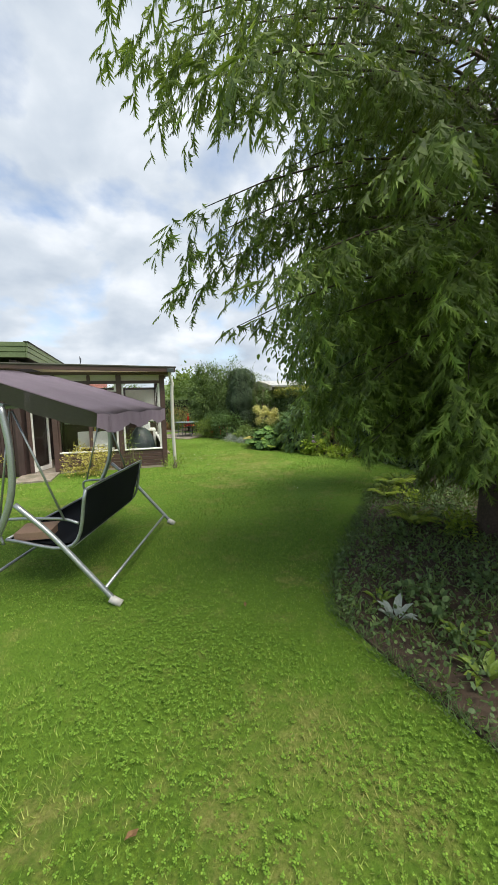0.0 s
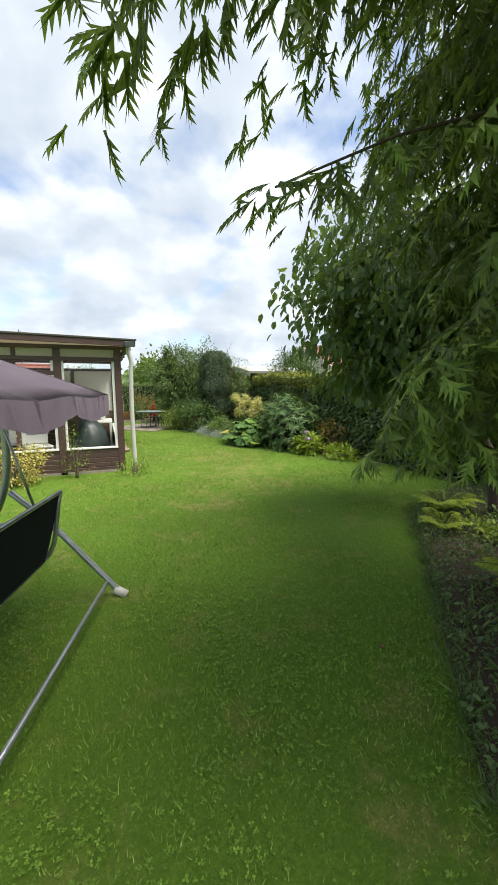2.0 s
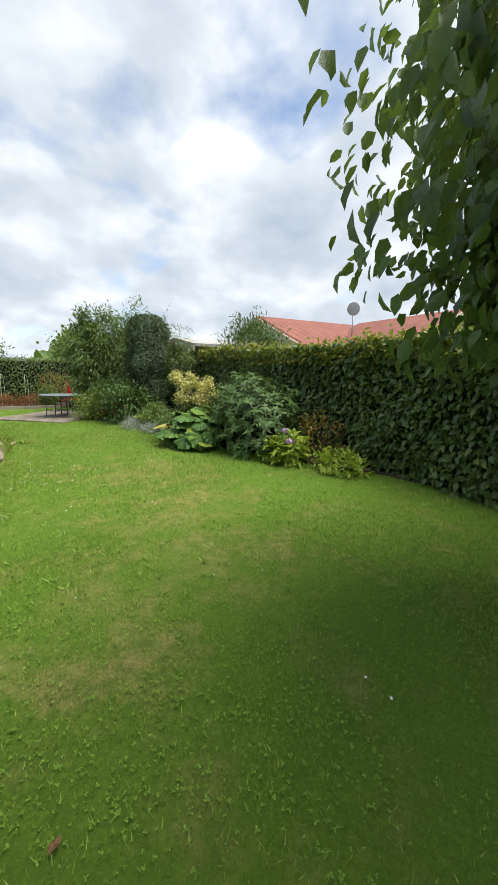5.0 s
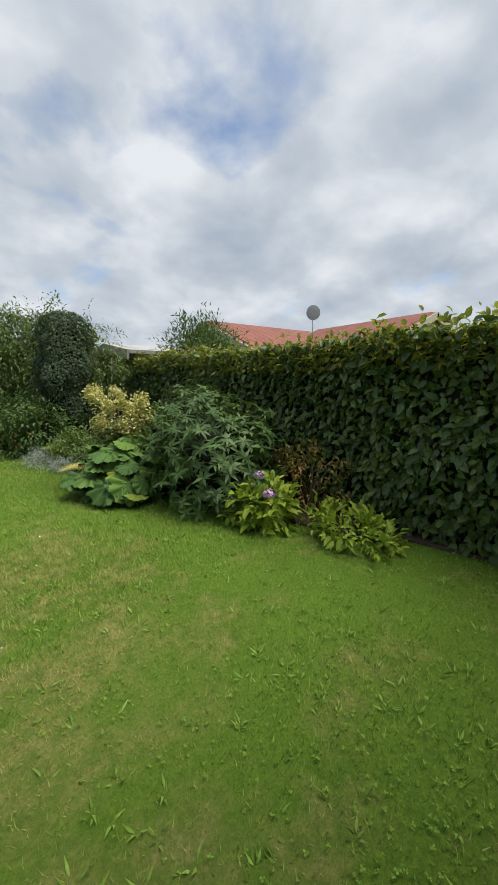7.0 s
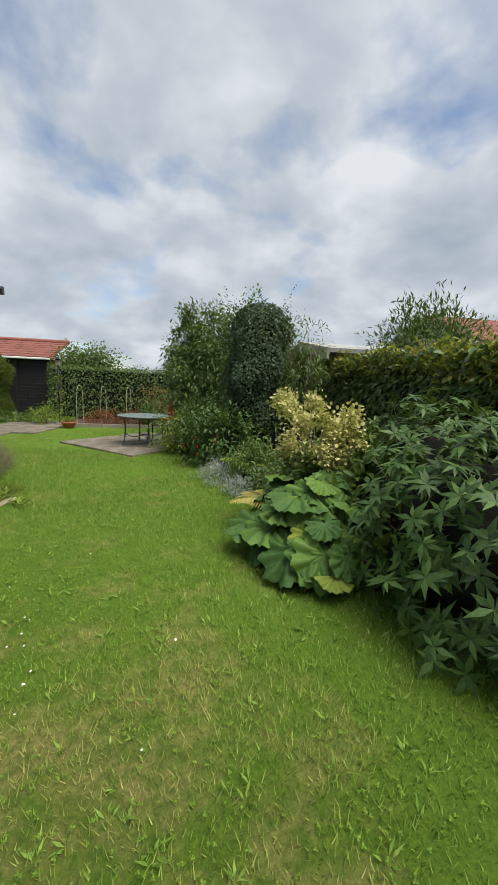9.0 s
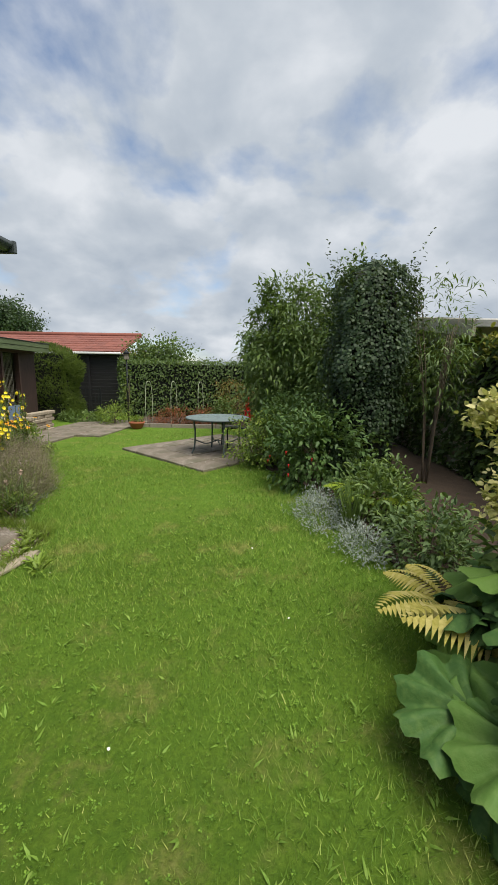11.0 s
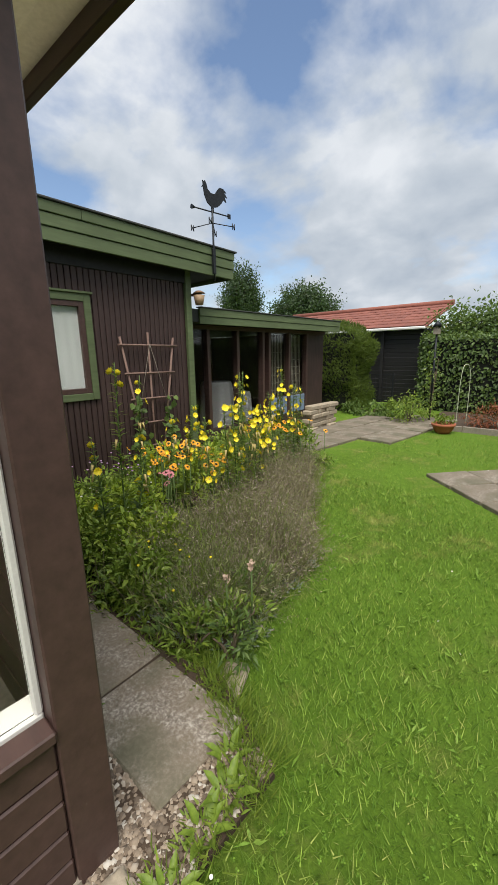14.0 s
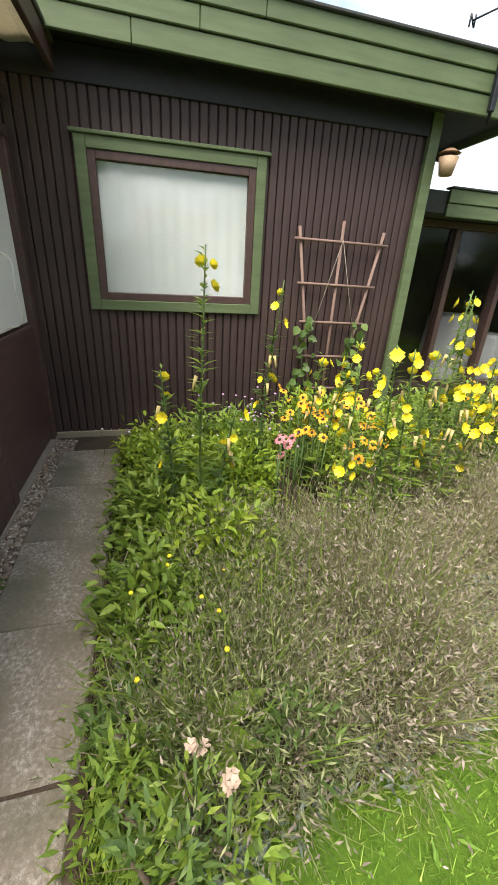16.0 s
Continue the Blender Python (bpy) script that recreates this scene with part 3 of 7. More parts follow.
def trellis():
    t = empty("trellis", -4.05, 16.5, 0.0, "brown fan-shaped wooden trellis against the wall", "trellis")
    spread = lambda z: 0.08 + 0.29 * min(z, 1.7) / 1.7
    for k in (-1, 0, 1):
        bm = bmesh.new()
        top = 1.84 - 0.06 * abs(k)
        tube(bm, [(0.0, k * spread(0), 0.0), (0.0, k * spread(top) * 1.02, top)], 0.014, 6)
        part("upright", bm, WOOD_TRELLIS, t)
    for z in (0.45, 0.75, 1.05, 1.36, 1.69):
        bm = bmesh.new()
        tube(bm, [(0.02, -spread(z) - 0.05, z), (0.02, spread(z) + 0.05, z - 0.01)], 0.012, 6)
        part("cross_bar", bm, WOOD_TRELLIS, t)
    for k in (-1, 1):
        bm = bmesh.new()
        tube(bm, [(0.03, 0.0, 1.70), (0.05, k * 0.22, 0.9)], 0.003, 4)
        part("string", bm, WOOD_GREY, t, "pale garden string")
    c = empty("climbing_vine", -4.02, 16.45, 0, "green climbing vine on the trellis", "climber")
    n = 130
    z = rng.random(n) ** 1.3 * 1.1
    p = np.stack([rng.uniform(0.03, 0.10, n), np.where(rng.random(n) < 0.5, 0.25, -0.2) + rng.normal(size=n) * 0.06, z], 1)
    ln = rng.uniform(0.05, 0.10, n)
    link("leaves", leaf_mesh("leaves", p, rng.normal(size=(n, 3)) + np.array((0.4, 0, -0.5)), (1, 0, 0.4), ln, ln * 0.9), LEAF_MID, c)
    bm = bmesh.new()
    for k in (0.25, -0.2):
        tube(bm, arc([(0.05, k, 0), (0.06, k + 0.03, 0.4), (0.04, k - 0.03, 0.8), (0.05, k, 1.1)], 3), 0.005, 5, 0.4)
    part("stemwork", bm, STEM, c)


trellis()


def wall_lamp():
    w = empty("wall_lamp", -4.0, 17.18, 2.3, "small copper-coloured outdoor wall lamp beside the corner", "lamp")
    bm = bmesh.new()
    tube(bm, [(0.06, 0.08, -0.10), (0.06, 0.08, 0.02)], 0.05, 10, 1.5)
    part("shade", bm, plain("lamp_shade", (0.40, 0.27, 0.16), 0.6), w)
    part("arm", boxes(((-0.09, 0.06, 0.02), (0.09, 0.10, 0.05)), bevel=0.004), WOOD_BROWN, w)
    bm = bmesh.new()
    tube(bm, [(0.06, 0.08, 0.045), (0.06, 0.08, 0.075)], 0.085, 10, 0.4)
    part("cap", bm, plain("lamp_cap", (0.30, 0.17, 0.09), 0.7), w)


wall_lamp()


def veranda():
    """The glazed lean-to: posts, low boarding, panes, sheet roof, gutter and pipe."""
    xe, xw, ys, yn, sill, beam = -0.88, -4.06, 9.95, 14.10, 0.47, 2.12
    v = tagged(empty("veranda", -2.5, 12.0, 0), "glazed brown timber lean-to with a pale sheet roof", "veranda", "", "structure")
    v.matrix_world = Matrix.Identity(4)
    def add(name, lo, hi, mat, label="", bevel=0.005):
        return part(name, boxes((lo, hi), bevel=bevel), mat, v, label)
    add("deck", (xw, ys, -0.02), (xe, yn, 0.05), WOOD_GREY, "worn timber floor", 0)
    for x, y in ((xe, ys), (xe, yn), (-1.92, ys), (-3.40, ys), (xe, 11.3), (xe, 12.7)):
        sx, sy = (0.0, 0.13) if y == ys else (0.0, -0.13) if y == yn else (0.0, 0.1)
        lo = (x - 0.12, min(y, y + sy), 0.0)
        add("post", lo, (x, max(y, y + sy), 2.33), WOOD_BROWN)
    for name, lo, hi in (("beam", (xw, ys + 0.003, beam), (xe - 0.122, ys + 0.09, beam + 0.07)), ("beam", (xe - 0.1, ys + 0.132, beam), (xe - 0.003, yn - 0.132, beam + 0.07)),
                         ("beam", (xw, yn - 0.09, beam), (xe - 0.122, yn - 0.003, beam + 0.07)),
                         ("rafter", (xw, ys - 0.02, 2.335), (xe + 0.1, ys + 0.1, 2.40)), ("rafter", (xw, yn - 0.1, 2.335), (xe + 0.1, yn + 0.02, 2.40)),
                         ("rafter", (xw, 11.3, 2.335), (xe + 0.1, 11.38, 2.40)), ("rafter", (xw, 12.7, 2.335), (xe + 0.1, 12.78, 2.40)),
                         ("wall_plate", (xe - 0.1, ys + 0.135, 2.28), (xe - 0.01, yn - 0.135, 2.332))):
        add(name, lo, hi, WOOD_BROWN)
    for y in (-2.66,):
        add("stud", (y - 0.03, ys + 0.01, beam + 0.072), (y + 0.03, ys + 0.07, 2.333), WOOD_BROWN)
    for a, b in ((xw + 0.06, -2.70), (-2.62, xe - 0.13)):
        add("infill_panel", (a, ys + 0.03, beam + 0.073), (b, ys + 0.042, 2.333), CREAM, "cream infill panel", 0)
    # low boarding
    def siding(x0, x1, y0, y1, top):
        n = 5
        for k in range(n):
            z = 0.03 + k * (top - 0.03) / n
            add("siding_board", (x0, y0, z), (x1, y1, z + (top - 0.03) / n - 0.006), WOOD_BROWN, "", 0.006)
    siding(-1.918, xe - 0.122, ys + 0.01, ys + 0.04, sill)
    siding(-3.398, -2.042, ys + 0.01, ys + 0.04, sill)
    for a, b in ((ys + 0.132, 11.298), (11.402, 12.698), (12.802, yn - 0.132)):
        siding(xe - 0.045, xe - 0.01, a, b, 0.58)
        add("sill_board", (xe - 0.06, a, 0.58), (xe + 0.015, b, 0.615), WOOD_BROWN, "brown outer sill")
        add("sill", (xe - 0.16, a, 0.58), (xe - 0.062, b, 0.625), WHITE_PAINT, "white painted inner sill, peeling")
        add("white_bar", (xe - 0.09, a, 0.626), (xe - 0.06, a + 0.022, beam), WHITE_PAINT)
        add("white_bar", (xe - 0.09, b - 0.022, 0.626), (xe - 0.06, b, beam), WHITE_PAINT)
        add("pane", (xe - 0.078, a + 0.022, 0.626), (xe - 0.072, b - 0.022, beam), GLASS, "", 0).visible_shadow = False
    siding(-3.0, xe - 0.122, yn - 0.04, yn - 0.01, 0.95)
    for a, b in ((-1.918, xe - 0.122), (-3.398, -2.042)):
        add("sill", (a, ys - 0.02, sill), (b, ys + 0.10, sill + 0.03), WHITE_PAINT, "white painted sill")
        add("white_bar", (a, ys + 0.03, sill + 0.03), (a + 0.04, ys + 0.06, beam), WHITE_PAINT if a > -2 else WOOD_BROWN)
        add("white_bar", (b - 0.05, ys + 0.03, sill + 0.03), (b, ys + 0.06, beam), WHITE_PAINT)
        add("pane", (a + 0.04, ys + 0.042, sill + 0.03), (b - 0.05, ys + 0.048, beam), GLASS, "", 0).visible_shadow = False
    add("mullion", (-2.72, ys + 0.02, sill + 0.03), (-2.64, ys + 0.07, beam), WOOD_BROWN)
    add("transom", (-2.642, ys + 0.022, 1.86), (-2.04, ys + 0.068, 1.93), WOOD_BROWN)
    # glazed north side with its door
    for a, b in ((-4.0, -3.05), (-2.95, -2.1), (-2.0, xe - 0.122)):
        add("white_panel", (a + 0.03, yn - 0.07, 1.0), (b, yn - 0.055, beam), WHITE_PAINT, "white painted panel")
        add("mullion", (a - 0.06, yn - 0.09, 0.05), (a + 0.028, yn - 0.005, beam), WOOD_BROWN)
    add("door_leaf", (-3.99, yn - 0.06, 0.06), (-3.05, yn - 0.035, 0.98), WOOD_BROWN, "brown boarded door")
    bm = bmesh.new()
    tube(bm, arc([(-3.5, yn - 0.05, 1.02), (-3.5, yn + 0.04, 1.06), (-3.48, yn + 0.045, 1.25), (-3.5, yn + 0.04, 1.42), (-3.5, yn - 0.055, 1.46)], 4), 0.005, 6)
    part("door_handle", bm, WHITE_PAINT, v, "white pull handle")
    # roof, rising a little towards the north
    rise = Matrix.Translation((0, 9.65, 2.4)) @ pose(0, 0, 0, 0.95, 0, 0) @ Matrix.Translation((0, -9.65, -2.4))
    bm = bmesh.new()
    n = 52
    ys_ = np.linspace(ys - 0.26, yn + 0.30, n)
    def ridge(x, lift):
        return [bm.verts.new((x, y, 2.405 + 0.028 * (xe + 0.26 - x) + lift + 0.007 * math.cos(i * math.pi))) for i, y in enumerate(ys_)]
    r = [ridge(xe + 0.12, 0), ridge(xw + 0.1, 0), ridge(xe + 0.12, 0.012), ridge(xw + 0.1, 0.012)]
    for i in range(n - 1):
        bm.faces.new((r[0][i], r[0][i + 1], r[1][i + 1], r[1][i]))
        bm.faces.new((r[2][i], r[3][i], r[3][i + 1], r[2][i + 1]))
        bm.faces.new((r[0][i], r[2][i], r[2][i + 1], r[0][i + 1]))
    bmesh.ops.recalc_face_normals(bm, faces=bm.faces[:])
    part("roof_sheet", bm, CREAM, v, "cream corrugated plastic sheets").matrix_world = rise
    for y in (ys - 0.30, yn + 0.29):
        bm = bmesh.new()
        box(bm, (xw - 0.6, y, -0.10 if y < 12 else -0.13), (xe + (0.26 if y < 12 else 0.10), y + 0.035, 0.0), 0.004)
        ob = part("barge_board", bm, WOOD_BROWN, v)
        ob.matrix_world = rise @ Matrix.Translation((0, 0, 2.46)) @ pose(0, 0, 0, 0, 1.3, 0)
        bm = bmesh.new()
        box(bm, (xw - 0.6, y - 0.02, 0.002), (xe + (0.28 if y < 12 else 0.10), y + 0.05, 0.035), 0.006)
        ob = part("roof_trim", bm, FELT_EDGE, v, "grey roof edge trim")
        ob.matrix_world = rise @ Matrix.Translation((0, 0, 2.46)) @ pose(0, 0, 0, 0, 1.3, 0)
    # gutter and pipe
    bm = bmesh.new()
    y0, y1, gx, gz = ys - 0.32, yn + 0.37, xe + 0.148, 2.445
    rings = []
    for y in (y0, y1):
        rings.append([bm.verts.new((gx + r_ * math.cos(a), y, gz + r_ * math.sin(a))) for r_, rev in ((0.072, 1), (0.065, -1)) for a in (np.linspace(math.pi, 2 * math.pi, 9) if rev > 0 else np.linspace(2 * math.pi, math.pi, 9))])
    for k in range(18):
        bm.faces.new((rings[0][k], rings[0][(k + 1) % 18], rings[1][(k + 1) % 18], rings[1][k])).smooth = True
    part("gutter", bm, PLASTIC_GREY, v, "dark grey half-round gutter").matrix_world = rise
    for y in (y0 - 0.02, y1 - 0.02):
        add("gutter_end", (gx - 0.082, y, gz - 0.082), (gx + 0.082, y + 0.035, gz + 0.012), PLASTIC_GREY).matrix_world = rise
    for y in (ys + 0.5, 11.6, 12.9, yn - 0.2):
        add("gutter_clip", (gx - 0.078, y, gz - 0.08), (gx + 0.078, y + 0.025, gz + 0.004), METAL_DARK).matrix_world = rise
    bm = bmesh.new()
    tube(bm, arc([(gx, ys - 0.06, gz - 0.05), (gx - 0.01, ys - 0.06, gz - 0.14), (xe + 0.19, ys - 0.06, 2.10), (xe + 0.17, ys - 0.06, 1.9), (xe + 0.16, ys - 0.06, 1.0), (xe + 0.18, ys - 0.06, 0.02)], 4), 0.042, 10)
    part("rain_pipe", bm, PLASTIC_WHITE, v, "pale plastic rain pipe")
    # entrance
    add("step", (-4.2, 8.95, -0.02), (-3.42, ys - 0.01, 0.045), SLAB, "pale stone doorstep", 0.01)
    add("jamb", (-4.05, ys, 0.05), (-3.97, ys + 0.09, beam), WOOD_BROWN)
    d = tagged(empty("door_1", -3.96, ys + 0.05, 0.06, rz=70), "white glazed door standing open", "door", "", "structure")
    for lo, hi in (((0, 0, 0), (0.06, 0.04, 2.0)), ((0.62, 0, 0), (0.68, 0.04, 2.0)), ((0.06, 0, 0), (0.62, 0.04, 0.10)), ((0.06, 0, 1.92), (0.62, 0.04, 2.0))):
        part("door_frame", boxes((lo, hi), bevel=0.004), WHITE_PAINT, d)
    part("pane", boxes(((0.06, 0.015, 0.1), (0.62, 0.021, 1.92))), GLASS, d).visible_shadow = False


veranda()


def south_wall():
    w = tagged(part("wall_south", boxes(((-9.0, 9.92, 0), (-4.13, 10.05, 2.6))), WOOD_DARK), "dark brown boarded house wall", "wall", "", "structure")
    me = board_mesh("board", (-0.029, -0.03, 0.06), (0.029, 0, 2.55), 0.006)
    for x in np.arange(-7.6, -4.15, 0.066):
        link("board", me, WOOD_DARK, w).location = (x, 9.92, 0)


south_wall()


def garden_chair(x, y, rz, z=0.05):
    c = empty("garden_chair", x, y, z, "white plastic garden chair on the timber floor", "chair", "chairs in the lean-to", rz=rz)
    part("seat", boxes(((-0.24, -0.24, 0.41), (0.24, 0.24, 0.45)), bevel=0.012), WHITE_PAINT, c)
    part("backrest", boxes(((-0.24, 0.21, 0.46), (0.24, 0.25, 0.86)), bevel=0.012), WHITE_PAINT, c)
    for a in (-0.21, 0.21):
        for b in (-0.2, 0.2):
            bm = bmesh.new()
            tube(bm, [(a, b, 0.41), (a * 1.15, b * 1.15, 0.0)], 0.02, 6)
            part("leg", bm, WHITE_PAINT, c)


garden_chair(-2.5, 10.7, 20)
garden_chair(-3.0, 11.4, 200)


def covered_heap():
    bm = bmesh.new()
    bmesh.ops.create_uvsphere(bm, u_segments=24, v_segments=12, radius=1.0)
    for v in bm.verts:
        n = noise.noise(v.co * 2.5) * 0.10
        v.co = Vector((v.co.x * 0.42 * (1 + n), v.co.y * 0.34 * (1 + n), max(-0.1, v.co.z) * 0.95 * (1 + n)))
        if v.co.z < 0.05:
            v.co.z = 0.0
    for f in bm.faces:
        f.smooth = True
    ob = part("covered_barbecue", bm, PLASTIC_BIN)
    ob.location = (-1.5, 10.5, 0.05)
    tagged(ob, "barbecue under a dark green plastic cover", "barbecue")


covered_heap()


def potting_bench():
    t = empty("bench_table", -1.35, 13.2, 0.05, "white painted bench table under the side windows", "table")
    part("tabletop", boxes(((-0.3, -0.6, 0.70), (0.3, 0.6, 0.74)), bevel=0.006), WHITE_PAINT, t)
    for a in (-0.26, 0.26):
        for b in (-0.55, 0.55):
            part("leg", boxes(((a - 0.025, b - 0.025, 0), (a + 0.025, b + 0.025, 0.70)), bevel=0.004), WHITE_PAINT, t)
    bx = part("storage_box", boxes(((-0.14, -0.2, 0), (0.14, 0.2, 0.2)), bevel=0.008), SHEET)
    bx.location = (-1.35, 13.3, 0.79)
    tagged(bx, "white plastic storage box on the bench", "box")


potting_bench()


def north_wing():
    """The lower wing behind: sliding doors, windows with cane blinds, green boarded edge."""
    xw, y0, y1 = -5.0, 17.2, 22.2
    w = tagged(part("wall_wing", boxes(((xw - 0.12, y0, 0), (xw, 17.5, 2.05)), ((xw - 0.12, 21.5, 0), (xw, y1, 2.05)), ((xw - 0.12, 17.5, 1.98), (xw, 21.5, 2.05)),
                                            ((xw - 0.12, 17.5, 0), (xw, 21.5, 0.22)), ((-9, y1 - 0.1, 0), (xw - 0.12, y1, 2.05)), ((-9, y0, 0), (-8.9, y1, 2.05)))
                    , WOOD_DARK), "dark timber wing with sliding glass doors", "wall", "", "structure")
    roof = tagged(part("roof_wing", boxes(((-9.2, y0 + 0.02, 2.06), (-4.63, y1 + 0.05, 2.25))), FELT), "flat roof edged with green boards", "roof", "", "structure")
    for k in range(2):
        part("fascia_board", boxes(((-4.63, y0 + 0.64, 2.03 + 0.12 * k), (-4.60 + 0.012 * k, y1 + 0.07, 2.145 + 0.12 * k)), bevel=0.005), WOOD_GREEN, roof)
    part("roof_edge", boxes(((-4.68, y0 + 0.64, 2.268), (-4.57, y1 + 0.09, 2.285)), bevel=0.004), FELT, roof)
    # floor coloured near-black to give the wing a dim inside
    part("inner_floor", boxes(((-8.9, y0 + 0.01, 0.0), (xw - 0.121, y1 - 0.1, 0.04))), ROOM_SHADE, w)
    ys_ = [17.5, 18.35, 19.1, 19.85, 20.05, 20.75, 21.45]
    for a in ys_:
        part("mullion", boxes(((xw - 0.10, a - 0.035, 0.22), (xw + 0.03, a + 0.035, 1.98)), bevel=0.004), WOOD_BROWN, w)
    for a, b in zip(ys_, ys_[1:]):
        if b - a > 0.3:
            part("pane", boxes(((xw - 0.05, a + 0.035, 0.22), (xw - 0.044, b - 0.035, 1.98))), GLASS, w).visible_shadow = False
    part("lintel", boxes(((xw + 0.002, y0 + 0.3, 1.985), (xw + 0.05, y1, 2.05)), bevel=0.004), WOOD_BROWN, w)
    for a, b in ((20.1, 20.7), (20.8, 21.4)):
        bl = empty("cane_blind", xw - 0.16, (a + b) / 2, 0.9, "open cane blind hanging behind the glass", "blind", "cane blinds")
        for y in np.linspace(a, b, 12):
            part("cane", boxes(((-0.006, y - (a + b) / 2 - 0.006, -0.35), (0.006, y - (a + b) / 2 + 0.006, 1.06))), WOOD_GREY, bl)
        for z in np.linspace(-0.3, 1.0, 9):
            part("thread", boxes(((-0.014, a - (a + b) / 2, z), (-0.008, b - (a + b) / 2, z + 0.008))), WOOD_GREY, bl)
    for k, y in enumerate((20.4, 21.1)):
        part("lower_panel", boxes(((xw - 0.03, y - 0.31, 0.24), (xw - 0.005, y + 0.31, 0.62)), bevel=0.004), plain("blue_panel", (0.22, 0.29, 0.42), 0.6) if k == 0 else bpy.data.materials["blue_panel"], w, "pale blue lower panel")


north_wing()


def draped_cloth(x, y, w, d, h, rz=0):
    bm = bmesh.new()
    n = 48
    top = [bm.verts.new((w * 0.5 * math.cos(a), d * 0.5 * math.sin(a), h)) for a in np.linspace(0, 2 * math.pi, n, endpoint=False)]
    mid = [bm.verts.new((w * 0.55 * math.cos(a), d * 0.55 * math.sin(a), h - 0.06)) for a in np.linspace(0, 2 * math.pi, n, endpoint=False)]
    low = [bm.verts.new(((w * 0.6 + 0.04 * math.sin(a * 9)) * math.cos(a), (d * 0.6 + 0.04 * math.sin(a * 9)) * math.sin(a), 0.02)) for a in np.linspace(0, 2 * math.pi, n, endpoint=False)]
    bm.faces.new(top)
    for p, q in ((top, mid), (mid, low)):
        for k in range(n):
            bm.faces.new((p[k], q[k], q[(k + 1) % n], p[(k + 1) % n])).smooth = True
    bmesh.ops.recalc_face_normals(bm, faces=bm.faces[:])
    ob = part("covered_chair", bm, plain("grey_cloth", (0.22, 0.22, 0.23), 0.85, vary=0.12))
    ob.matrix_world = pose(x, y, 0.04, 0, 0, rz)
    return tagged(ob, "garden chair under a grey dust sheet", "chair", "covered chairs")


draped_cloth(-5.5, 19.0, 0.55, 0.6, 1.0)
draped_cloth(-5.5, 19.62, 0.5, 0.45, 0.75, 20)


def stacked_stones():
    s = empty("stone_stack", -4.1, 20.6, 0, "low stack of pale walling stones", "stones")
    me = board_mesh("stone", (-0.16, -0.09, 0), (0.16, 0.09, 0.085), 0.014)
    for k in range(6):
        for j in range(3):
            link("stone", me, STONE_PALE, s).matrix_local = pose(rng.normal() * 0.02, -0.34 + j * 0.34 + (k % 2) * 0.1, k * 0.087, 0, 0, 90 + rng.normal() * 5)


stacked_stones()


